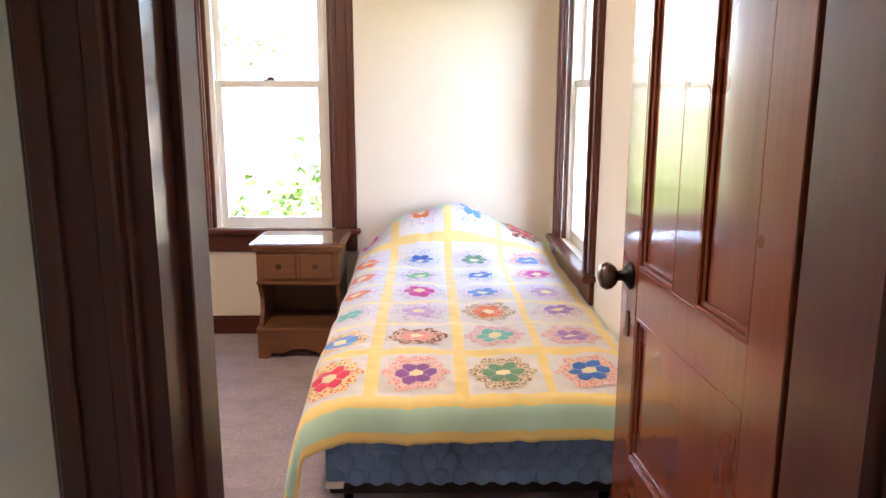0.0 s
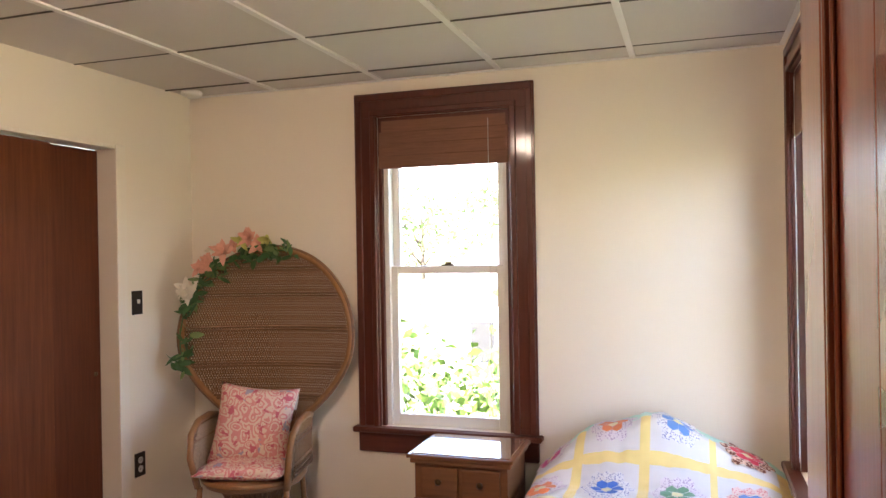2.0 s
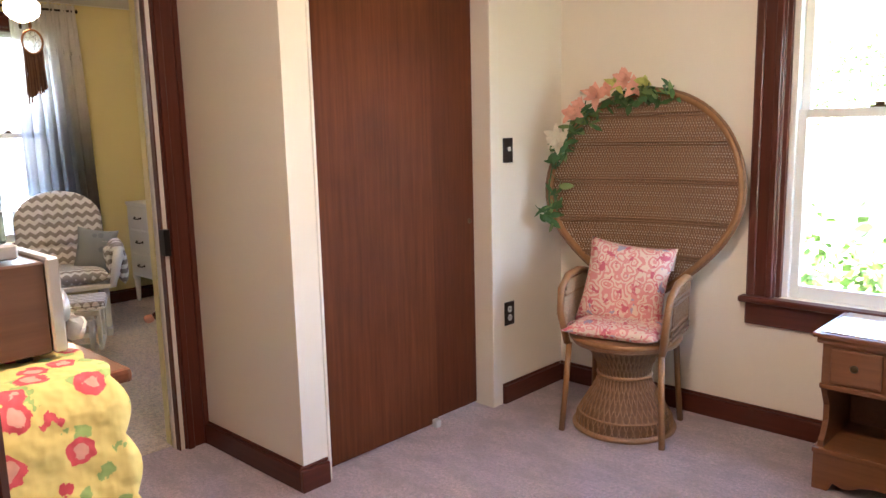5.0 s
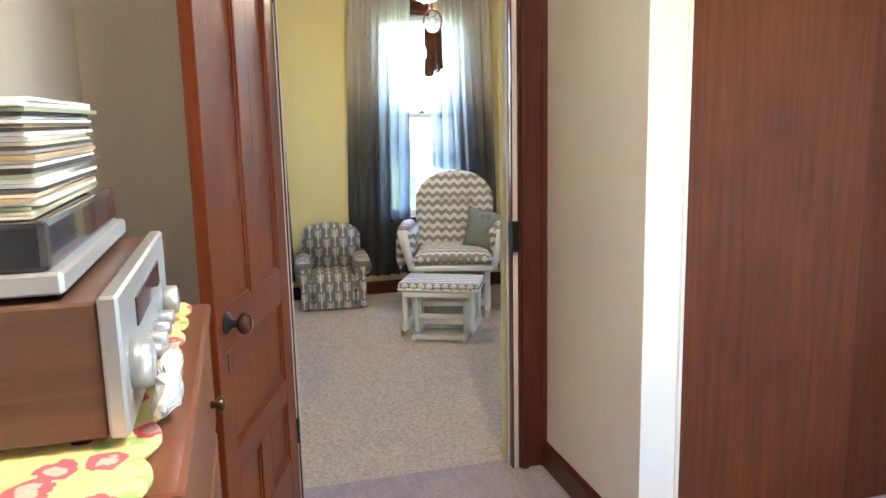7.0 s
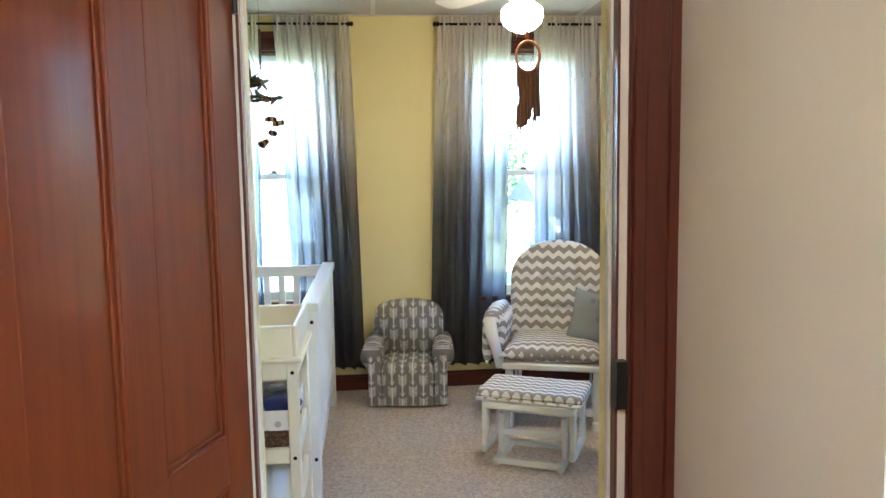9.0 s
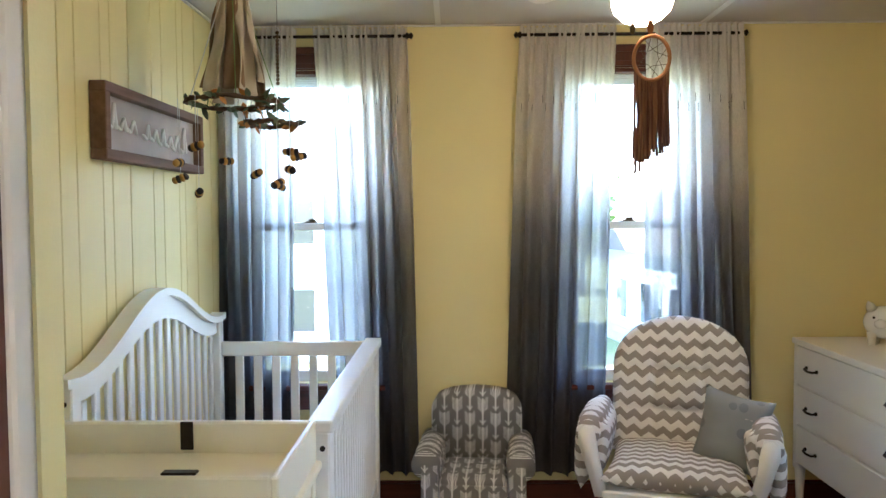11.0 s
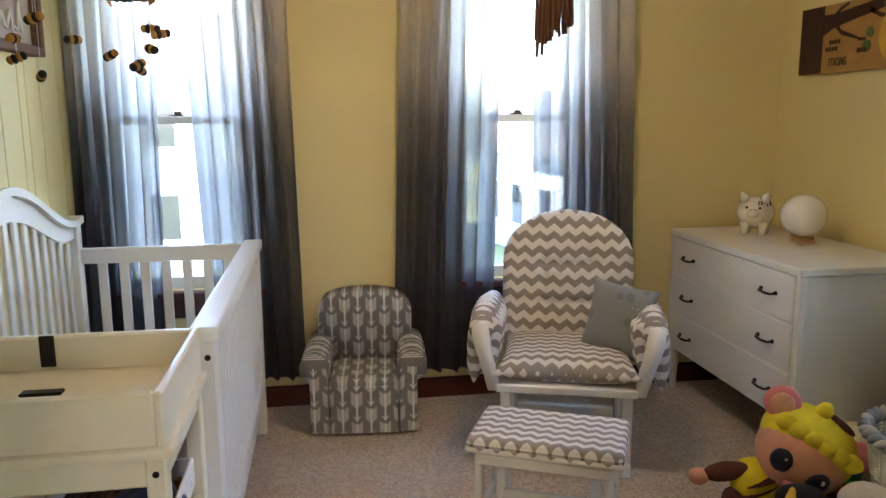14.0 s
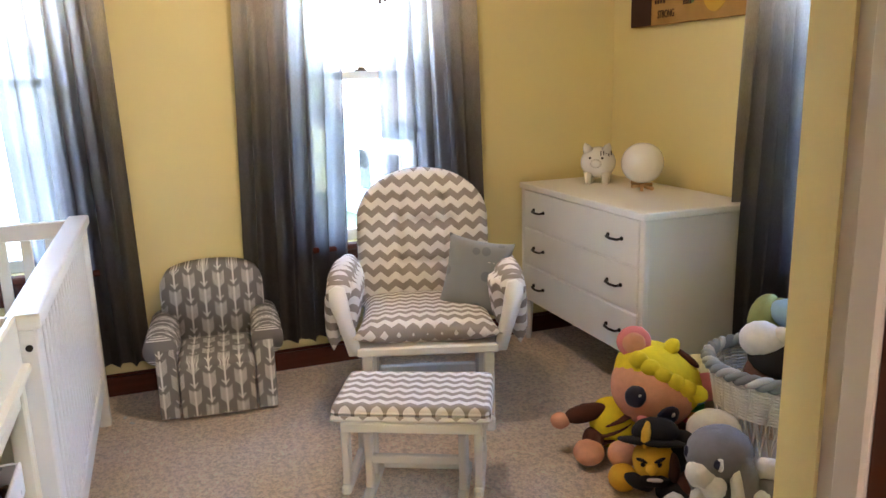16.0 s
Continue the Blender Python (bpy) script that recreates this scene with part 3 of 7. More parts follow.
WICKER = wicker("honey_wicker", (0.33, 0.18, 0.085))
WICKER_PALE = wicker("pale_wicker", (0.42, 0.30, 0.18))
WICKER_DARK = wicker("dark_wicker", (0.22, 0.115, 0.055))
CANE = wood("rattan_cane", (0.30, 0.15, 0.06), 0.35, 0.4, "Z", 0.3, 40)
NIGHT_WOOD = wood("maple_brown_wood", (0.175, 0.070, 0.027), 0.35, 0.3, "X", 0.3)
NIGHT_DARK = wood("shaded_maple_wood", (0.12, 0.045, 0.02), 0.4, 0.25, "Y", 0.3)


def gloss_top(name, color):
    m, n, l, p = nodes_of(name)
    vec = place(n, l, (3, 40, 40))
    l.new(mixed(n, l, cloud(n, l, vec, 1.0), dark(color, 0.7), dark(color, 1.3)), p.inputs["Base Color"])
    p.inputs["Roughness"].default_value = 0.12
    p.inputs["Coat Weight"].default_value = 1.0
    p.inputs["Coat Roughness"].default_value = 0.06
    p.inputs["Specular IOR Level"].default_value = 0.8
    return m


GLOSS_TOP = gloss_top("polished_wood_top", (0.20, 0.09, 0.045))

# ---- bed ----
MX0, MX1, MY0, MY1, MZ = -0.575, 0.395, 2.66, 4.66, 0.485


def fold(o, r=0.045):
    """How far cloth that passes an edge by o goes out and down."""
    if o <= 0:
        return 0.0, 0.0
    out = r * (1 - math.exp(-o / r))
    return out, o - out * 0.9


def quilt_at(u, v):
    """A point of the quilt: u across and v along the bed, in metres of cloth."""
    x, y = min(max(u, MX0), MX1), max(v, MY0)
    lift = min(max((y - 4.30) / 0.26, 0), 1)
    lift = lift * lift * (3 - 2 * lift)
    hump = 0.225 * math.exp(-((x + 0.12) / 0.23) ** 2) + 0.11 * math.exp(-((x + 0.40) / 0.15) ** 2) + 0.08 * math.exp(-((x - 0.2) / 0.2) ** 2)
    z = MZ + 0.02 + hump * lift + 0.012 * noise.noise((x * 5, y * 5, 0)) + 0.010 * (0.35 - abs(noise.noise((x * 11 + y * 3, y * 9, 3)))) + 0.005 * noise.noise((x * 34, y * 26, 5)) + 0.012 * (0.3 - abs(noise.noise((x * 6 + y * 8, y * 13 - x * 4, 8))))
    z -= 0.04 * max(0, (2.95 - y) / 0.3)
    z -= 0.05 * max(0, (abs(x + 0.09) - 0.36) / 0.12) ** 2 * 0.5
    ol, dl = fold(MX0 - u)
    orr, dr = fold(u - MX1)
    of, df = fold(MY0 - v)
    side = max(dl, dr)
    wave = 0.012 * math.sin(v * 17) * min(1, side * 6) + 0.01 * math.sin(u * 19) * min(1, df * 6)
    x += orr - ol - (0.27 * dl) * (0.6 + 0.5 * min(1, df * 4)) + (wave if dr > 0 else -wave) + 0.06 * dr * min(1, df * 5)
    y -= of + 0.06 * df + wave
    if y > MY1:
        y = MY1 + 0.0
    return Vector((x, y, max(0.03, z - dl - dr - df)))


def box_spring():
    t = thing("bed", pose(0, 0, 0), "single bed with blue quilted box spring on a metal frame", "bed")
    bm = soft(box(NB(), (MX0 + 0.02, MY0 + 0.01, 0.19), (MX1 - 0.02, MY1, 0.345)), 0.02, 3)
    base = part("box_spring", bm, BLUE_TICKING, t, "blue damask box spring")
    d, cell = MX1 - MX0 - 0.08, 0.062
    for i in range(15):
        for j in range(3):
            cx = MX0 + 0.05 + (i + 0.5 * (j % 2)) * cell
            cz = 0.215 + j * 0.05
            if cx < MX1 - 0.05:
                bm = NB()
                ball(bm, (cx, MY0 + 0.011, cz), (0.029, 0.007, 0.029), None, 8, 5)
                part("quilted_cell", bm, BLUE_TICKING, base, "", True)
    part("mattress", soft(box(NB(), (MX0 + 0.01, MY0 + 0.01, 0.347), (MX1 - 0.01, MY1, MZ - 0.05)), 0.035, 3), QUILT_WHITE, t, "white mattress", True)
    for x in (MX0 + 0.02, MX1 - 0.075):
        part("corner_guard", soft(box(NB(), (x, MY0 - 0.004, 0.185), (x + 0.055, MY0 + 0.03, 0.205)), 0.004), QUILT_WHITE, t, "white corner guard")
    bm = NB()
    box(bm, (MX0 + 0.03, MY0 + 0.03, 0.15), (MX1 - 0.03, MY0 + 0.06, 0.188), 0.003)
    box(bm, (MX0 + 0.03, MY0 + 0.06, 0.15), (MX0 + 0.06, MY1, 0.188), 0.003)
    box(bm, (MX1 - 0.06, MY0 + 0.06, 0.15), (MX1 - 0.03, MY1, 0.188), 0.003)
    part("frame", bm, BLACK_METAL, t, "dark angle-iron frame")
    for x in (MX0 + 0.06, MX1 - 0.06):
        for y in (MY0 + 0.25, MY1 - 0.25):
            part("leg", tube(NB(), [(x, y, 0), (x, y, 0.15)], 0.016), BLACK_METAL, t)


box_spring()
QU, QV = (-0.552, -0.287, -0.02, 0.245), [2.805 + 0.294 * k for k in range(7)]


def quilt():
    t = thing("quilt", pose(0, 0, 0), "patchwork quilt of hexagon flowers with yellow sashing spread over the bed", "quilt")
    u0, u1, v0, v1 = MX0 - 0.30, MX1 + 0.14, MY0 - 0.155, MY1 + 0.02
    nu, nv = 104, 190
    bm = NB()
    grid = []
    for i in range(nu + 1):
        row = []
        for j in range(nv + 1):
            u, v = u0 + (u1 - u0) * i / nu, v0 + (v1 - v0) * j / nv
            row.append(bm.verts.new(quilt_at(u, v)))
        grid.append(row)
    for i in range(nu):
        for j in range(nv):
            u, v = u0 + (u1 - u0) * (i + 0.5) / nu, v0 + (v1 - v0) * (j + 0.5) / nv
            f = bm.faces.new((grid[i][j], grid[i + 1][j], grid[i + 1][j + 1], grid[i][j + 1]))
            near = min(abs(v - q) for q in QV)
            edge = min(u - u0, u1 - u, v - v0)
            top = v1 - v
            f.material_index = 0
            if any(abs(u - (QU[k] + QU[k + 1]) / 2) < 0.018 for k in range(3)) or abs(u - (QU[0] - 0.133)) < 0.018 or abs(u - (QU[3] + 0.133)) < 0.018:
                f.material_index = 1
            for k in range(6):
                if abs(v - (QV[k] + QV[k + 1]) / 2) < (0.018 if k in (0, 5) else 0.011):
                    f.material_index = 1 if k in (0, 5) else 3
            if v < QV[0] - 0.125:
                f.material_index = 1
            if edge < 0.115 or top < 0.10:
                f.material_index = 2
            if edge < 0.035 and top > 0.09:
                f.material_index = 1
    top = part("patchwork_top", bm, [QUILT_WHITE, QUILT_YELLOW, QUILT_MINT, QUILT_PALE], t, smooth=True)
    mod = top.modifiers.new("thickness", "SOLIDIFY")
    mod.thickness, mod.offset = 0.008, 1
    order = {(0, 0): (0, 3), (1, 0): (1, 0), (2, 0): (2, 4), (3, 0): (3, 0), (0, 1): (4, 3), (1, 1): (5, 2), (2, 1): (6, 5), (3, 1): (11, 5), (0, 2): (6, 6), (1, 2): (8, 6), (2, 2): (7, 4), (3, 2): (11, 6), (0, 3): (7, 6), (1, 3): (9, 6), (2, 3): (4, 6), (3, 3): (8, 6), (0, 4): (7, 6), (1, 4): (10, 6), (2, 4): (3, 1), (3, 4): (9, 0), (0, 5): (7, 6), (1, 5): (3, 1), (2, 5): (2, 6), (3, 5): (4, 0), (0, 6): (9, 6), (1, 6): (7, 6), (2, 6): (4, 1), (3, 6): (0, 2)}
    d = 0.0425
    for (i, j), (hue, pr) in order.items():
        bm = NB()
        spin = random.uniform(-0.06, 0.06)
        for q in range(-2, 3):
            for r in range(-2, 3):
                ring = max(abs(q), abs(r), abs(q + r))
                if ring > 2:
                    continue
                hx, hy = d * (q + r / 2), d * r * math.sqrt(3) / 2
                cu, cv = QU[i] + hx * math.cos(spin) - hy * math.sin(spin), QV[j] + (hx * math.sin(spin) + hy * math.cos(spin)) * 1.05

                def at(a, b):
                    e = 0.012
                    n = (quilt_at(a + e, b) - quilt_at(a - e, b)).cross(quilt_at(a, b + e) - quilt_at(a, b - e))
                    n = n.normalized() if n.length > 1e-9 else Vector((0, 0, 1))
                    return quilt_at(a, b) + n * (0.0035 if b < 4.25 else 0.007)
                c = bm.verts.new(at(cu, cv) + Vector((0, 0, 0.001)))
                rim = [bm.verts.new(at(cu + d / 1.732 * math.sin(spin + math.pi * k / 3) * 0.985, cv + d / 1.732 * math.cos(spin + math.pi * k / 3) * 0.985)) for k in range(6)]
                for k in range(6):
                    bm.faces.new((c, rim[k], rim[(k + 1) % 6])).material_index = ring
        part("flower_patch", bm, [QUILT_PALE, QUILT_HUES[hue], QUILT_PRINTS[pr]], t, smooth=True)


quilt()


# ---- nightstand ----
def nightstand():
    t = thing("nightstand", pose(-1.135, 4.272, 0), "brown maple nightstand with one drawer and an open shelf", "nightstand")
    w, d, h = 0.47, 0.37, 0.60
    bm = NB()
    box(bm, (0, 0, h - 0.022), (w, d, h - 0.004), 0.006, seg=2)
    box(bm, (0.012, 0.012, h - 0.045), (w - 0.012, d, h - 0.022), 0.008, seg=2)
    part("rim", bm, NIGHT_WOOD, t)
    part("top", box(NB(), (0.02, 0.02, h - 0.006), (w - 0.02, d - 0.01, h), 0.002), GLOSS_TOP, t, "polished glossy top")
    for x in (0.03, w - 0.05):
        bm = NB()
        prof = [(0.03, h - 0.045), (0.03, 0.385), (0.045, 0.36), (0.075, 0.31), (0.075, 0.25), (0.05, 0.20), (0.03, 0.185), (0.03, 0.16), (d, 0.16), (d, h - 0.045)]
        one = [bm.verts.new((x, y, z)) for y, z in prof]
        two = [bm.verts.new((x + 0.02, y, z)) for y, z in prof]
        bm.faces.new(one)
        bm.faces.new(two[::-1])
        for k in range(len(prof)):
            bm.faces.new((one[k], one[(k + 1) % len(prof)], two[(k + 1) % len(prof)], two[k]))
        part("side_panel", bm, NIGHT_WOOD, t)
    part("back_panel", box(NB(), (0.05, d - 0.02, 0.16), (w - 0.05, d - 0.006, h - 0.045)), NIGHT_DARK, t)
    part("case_rail", box(NB(), (0.025, 0.022, 0.385), (w - 0.025, d - 0.02, 0.405), 0.004), NIGHT_WOOD, t)
    drawer = part("drawer", box(NB(), (0.05, 0.03, 0.405), (w - 0.05, d - 0.03, h - 0.046)), NIGHT_WOOD, t)
    for x in (0.06, w / 2 + 0.008):
        bm = NB()
        box(bm, (x, 0.016, 0.415), (x + w / 2 - 0.068, 0.032, h - 0.056), 0.009, seg=2)
        part("raised_panel", bm, NIGHT_WOOD, drawer)
        part("knob", lathe(NB(), [(0.006, 0), (0.006, 0.008), (0.013, 0.013), (0.014, 0.018), (0.008, 0.023)], 16, pose(x + w / 4 - 0.034, 0.016, 0.485, 90)), BRASS, drawer, "small dark brass knob", True)
    part("shelf", box(NB(), (0.015, 0.012, 0.14), (w - 0.015, d, 0.162), 0.006, seg=2), NIGHT_WOOD, t)
    bm = NB()
    xs = [0.02 + (w - 0.04) * k / 24 for k in range(25)]
    low = [0.0 if (x < 0.075 or x > w - 0.075) else 0.045 + 0.02 * math.cos((x - w / 2) / (w / 2 - 0.075) * math.pi * 1.5) * (1 if abs(x - w / 2) > 0.05 else 0.4) for x in xs]
    for (a, p), (b, q) in zip(zip(xs, low), zip(xs[1:], low[1:])):
        vs = [bm.verts.new(v) for v in ((a, 0.02, p), (b, 0.02, q), (b, 0.02, 0.14), (a, 0.02, 0.14), (a, 0.04, p), (b, 0.04, q), (b, 0.04, 0.14), (a, 0.04, 0.14))]
        for f in ((0, 1, 2, 3), (7, 6, 5, 4), (0, 4, 5, 1), (3, 2, 6, 7)):
            bm.faces.new([vs[k] for k in f])
    box(bm, (0.02, 0.04, 0.0), (0.04, d, 0.14))
    box(bm, (w - 0.04, 0.04, 0.0), (w - 0.02, d, 0.14))
    bmesh.ops.remove_doubles(bm, verts=bm.verts[:], dist=1e-5)
    part("scalloped_base", bm, NIGHT_WOOD, t)


nightstand()


# ---- peacock chair ----
def peacock_chair():
    t = thing("peacock_chair", pose(-1.945, 4.37, 0, 0, 0, 12), "honey-coloured wicker peacock chair with a huge round back", "chair")
    prof = [(0.215, 0.0), (0.22, 0.012), (0.213, 0.025), (0.21, 0.06), (0.17, 0.13), (0.128, 0.20), (0.112, 0.25), (0.122, 0.30), (0.155, 0.36), (0.185, 0.395)]
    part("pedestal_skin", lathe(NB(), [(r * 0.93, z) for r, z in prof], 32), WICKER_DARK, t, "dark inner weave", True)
    bm = NB()
    for s in (1, -1):
        for k in range(44):
            a0 = 2 * math.pi * k / 44
            tube(bm, [(r * math.cos(a0 + s * z * 1.6), r * math.sin(a0 + s * z * 1.6), z) for r, z in prof[2:]], 0.0032, 4, caps=False)
    tagged(part("pedestal_weave", bm, WICKER, t, "slanting wicker strands", True), kind="stuff")
    for r, z, q in ((0.218, 0.012, 0.013), (0.116, 0.25, 0.008), (0.20, 0.075, 0.006), (0.19, 0.398, 0.012)):
        part("pedestal_ring", tube(NB(), [(r * math.cos(a), r * math.sin(a), z) for a in [2 * math.pi * k / 32 for k in range(32)]], q, 8, True), WICKER, t, smooth=True)
    part("seat", lathe(NB(), [(0.228, 0.395), (0.238, 0.41), (0.234, 0.432), (0.22, 0.44), (0.01, 0.442)], 36), WICKER, t, "round woven seat", True)
    part("seat_rim", tube(NB(), [(0.234 * math.cos(a), 0.234 * math.sin(a), 0.425) for a in [2 * math.pi * k / 40 for k in range(40)]], 0.014, 8, True), CANE, t, "bent cane rim", True)
    for x, y in ((-0.20, -0.15), (0.20, -0.15), (-0.185, 0.14), (0.185, 0.14)):
        part("leg", tube(NB(), [(x * 1.12, y * 1.25, 0.0), (x * 1.06, y * 1.12, 0.2), (x * 1.02, y, 0.40)], 0.014, 8), CANE, t, "thin cane leg", True)

    def back(x, z):
        return Vector((x, 0.205 + 0.10 * (z - 0.5) - 0.42 * x * x, z))

    def outline(a):
        s, c = math.sin(a), math.cos(a)
        half = 0.435 if c > 0 else 0.435 * (1 - 0.52 * (-c) ** 2.2)
        return s * half, 1.05 + (0.435 * c if c > 0 else 0.50 * c)

    rim = [outline(2 * math.pi * k / 72) for k in range(72)]

    def half_at(z):
        best = [abs(x) for x, q in rim if abs(q - z) < 0.022]
        return max(best) if best else 0.0

    part("back_rim", tube(NB(), [back(*p) for p in rim], 0.015, 8, True), CANE, t, "thick bent cane rim", True)
    part("back_cord", tube(NB(), [back(x * 1.035, 1.03 + (z - 1.03) * 1.035) for x, z in rim], 0.009, 6, True), WICKER_DARK, t, "braided outer edge", True)
    bm = NB()
    pitch = 0.0125
    for s in (1, -1):
        for k in range(-70, 71):
            run = []
            for j in range(41):
                z = 0.56 + (1.48 - 0.56) * j / 40
                x = k * pitch + s * (z - 1.05) * 0.42
                if abs(x) < half_at(z) - 0.004 and half_at(z) > 0:
                    run.append(back(x, z) + Vector((0, 0.003 * s, 0)))
                elif len(run) > 2:
                    break
                else:
                    run = []
            for p, q in zip(run, run[1:]):
                wv = Vector((0.0033, 0, 0))
                bm.faces.new([bm.verts.new(v) for v in (p - wv, p + wv, q + wv, q - wv)]).material_index = 0 if s > 0 and k % 3 else 1
    tagged(part("back_weave", bm, [WICKER, WICKER_DARK], t, "crossed diagonal wicker strands"), kind="stuff")
    bm = NB()
    for k in range(78):
        z = 0.60 + k * 0.0112
        h = half_at(z) - 0.004
        if h > 0.05:
            pts = [back(h * (2 * q / 14 - 1), z) + Vector((0, 0.004, 0)) for q in range(15)]
            for p, q in zip(pts, pts[1:]):
                up = Vector((0, 0, 0.0026))
                bm.faces.new([bm.verts.new(v) for v in (p - up, q - up, q + up, p + up)])
    tagged(part("back_weft", bm, WICKER, t, "fine cross strands"), kind="stuff")
    for z in (0.74, 0.90, 1.08, 1.25, 1.38):
        for dz in (0, 0.014):
            h = half_at(z + dz) - 0.004
            part("back_band", tube(NB(), [back(h * (2 * q / 16 - 1), z + dz) - Vector((0, 0.006, 0)) for q in range(17)], 0.0048, 6), WICKER_DARK, t, smooth=True)
    for s in (-1, 1):
        path = [(s * 0.21, -0.16, 0.40), (s * 0.23, -0.19, 0.54), (s * 0.238, -0.16, 0.64), (s * 0.243, -0.07, 0.685), (s * 0.243, 0.06, 0.69), (s * 0.235, 0.15, 0.67)]
        part("arm_rail", tube(NB(), path, 0.016, 8), CANE, t, "curved cane arm", True)
        bm = NB()
        for k in range(26):
            a = k / 25
            y = -0.13 + 0.28 * a
            top = 0.50 + 0.17 * min(1, a * 5) ** 0.6
            tube(bm, [(s * 0.226, y, 0.43), (s * 0.241, y + 0.012, top)], 0.003, 4, caps=False)
            tube(bm, [(s * 0.228, y + 0.03, 0.43), (s * 0.243, y - 0.02, top)], 0.003, 4, caps=False)
        for z in (0.47, 0.50, 0.60):
            tube(bm, [(s * 0.234, -0.14, z), (s * 0.238, 0.0, z), (s * 0.232, 0.15, z)], 0.006, 5, caps=False)
        part("arm_weave", bm, WICKER, t, "open woven arm side", True)

        def side(u, v, s=s):
            y = -0.15 + 0.31 * u
            top = 0.48 + 0.185 * min(1, u * 4.5) ** 0.6
            z = 0.43 + (top - 0.43) * v
            return Vector((s * (0.224 + 0.012 * v) + 0.0022 * math.sin(z * 900) * (1 if int(u * 40) % 2 else -1), y, z))
        bm = NB()
        sheet(bm, side, 40, 60)
        part("arm_panel", bm, WICKER_PALE, t, "close woven pale arm side", True).modifiers.new("thickness", "SOLIDIFY").thickness = 0.004
        for z in (0.455, 0.475, 0.60, 0.62):
            part("arm_braid", tube(NB(), [(s * 0.239, -0.14 + 0.29 * q / 20, z + 0.004 * (-1) ** q) for q in range(21)], 0.0055, 5), WICKER_DARK, t, "dark braided band", True)


peacock_chair()


def pillow(bm, w, h, d, m, nu=18, nv=18):
    """A stuffed square pillow with pointed corners."""
    for s in (1, -1):
        def f(u, v, s=s):
            a, b = 2 * u - 1, 2 * v - 1
            pinch = 1 - 0.10 * (1 - a * a) * abs(b) ** 3 - 0.0
            pinch2 = 1 - 0.10 * (1 - b * b) * abs(a) ** 3
            puff = (max(0, 1 - a ** 4) * max(0, 1 - b ** 4)) ** 0.55
            return m @ Vector((a * w / 2 * pinch2, b * h / 2 * pinch, s * d / 2 * puff * (1 + 0.06 * noise.noise((a * 3, b * 3, w * 10)))))
        sheet(bm, f, nu, nv)
    bmesh.ops.remove_doubles(bm, verts=bm.verts[:], dist=0.0005)
    return bm


def paisley(name):
    """A rose and cream ornamental print."""
    m, n, l, p = nodes_of(name)
    vec = place(n, l)
    warp = n.new("ShaderNodeTexNoise")
    warp.inputs["Scale"].default_value = 14
    l.new(vec, warp.inputs["Vector"])
    add = n.new("ShaderNodeVectorMath")
    add.operation = "MULTIPLY_ADD"
    l.new(warp.outputs["Color"], add.inputs[0])
    add.inputs[1].default_value = (0.06, 0.06, 0.06)
    l.new(vec, add.inputs[2])
    v = n.new("ShaderNodeTexVoronoi")
    v.inputs["Scale"].default_value = 19
    l.new(add.outputs[0], v.inputs["Vector"])
    rings = math_node(n, l, "PINGPONG", math_node(n, l, "MULTIPLY", v.outputs["Distance"], 7.0), 1.0)
    c = mixed(n, l, math_node(n, l, "GREATER_THAN", rings, 0.5), (0.72, 0.30, 0.28), (0.78, 0.60, 0.48))
    c = mixed(n, l, math_node(n, l, "GREATER_THAN", cloud(n, l, add.outputs[0], 22.0), 0.60), c, (0.62, 0.14, 0.18))
    c = mixed(n, l, math_node(n, l, "GREATER_THAN", cloud(n, l, add.outputs[0], 17.0, 2.0), 0.66), c, (0.40, 0.36, 0.46))
    l.new(c, p.inputs["Base Color"])
    p.inputs["Roughness"].default_value = 0.85
    relief(n, l, p, cloud(n, l, vec, 30.0), 0.2, 0.006)
    return m


PAISLEY = paisley("rose_paisley_cotton")
CH = pose(-1.945, 4.37, 0, 0, 0, 12)
t = thing("seat_cushion", CH @ pose(-0.0, -0.04, 0.475), "flat rose paisley seat cushion on the wicker chair", "cushion")
part("cover", pillow(NB(), 0.42, 0.40, 0.075, Matrix()), PAISLEY, t, smooth=True)
part("piping", tube(NB(), [(0.20 * math.cos(a) * (1 + 0.25 * abs(math.sin(2 * a))), 0.18 * math.sin(a) * (1 + 0.25 * abs(math.sin(2 * a))), 0) for a in [2 * math.pi * k / 48 for k in range(48)]], 0.004, 5, True), PAISLEY, t, smooth=True)
t = thing("throw_pillow", CH @ pose(-0.02, 0.05, 0.635, 70, 5, 0), "square rose paisley pillow leaning in the wicker chair", "pillow")
part("cover", pillow(NB(), 0.40, 0.40, 0.15, Matrix()), PAISLEY, t, smooth=True)
part("tag", box(NB(), (0.15, 0.1, -0.03), (0.19, 0.17, -0.027)), QUILT_WHITE, t, "small white tag")

# flower garland on the rim of the chair
LEAF = plain("green_silk_leaf", (0.05, 0.13, 0.035), 0.6, vary=0.4, size=30)
LEAF_PALE = plain("pale_green_silk_leaf", (0.17, 0.26, 0.08), 0.6, vary=0.3, size=30)
PEACH = plain("peach_silk_petal", (0.80, 0.42, 0.30), 0.7, vary=0.15, size=40)
IVORY = plain("ivory_silk_petal", (0.80, 0.74, 0.60), 0.7, vary=0.1, size=40)
LIME = plain("lime_silk_petal", (0.55, 0.56, 0.16), 0.7, vary=0.2, size=40)


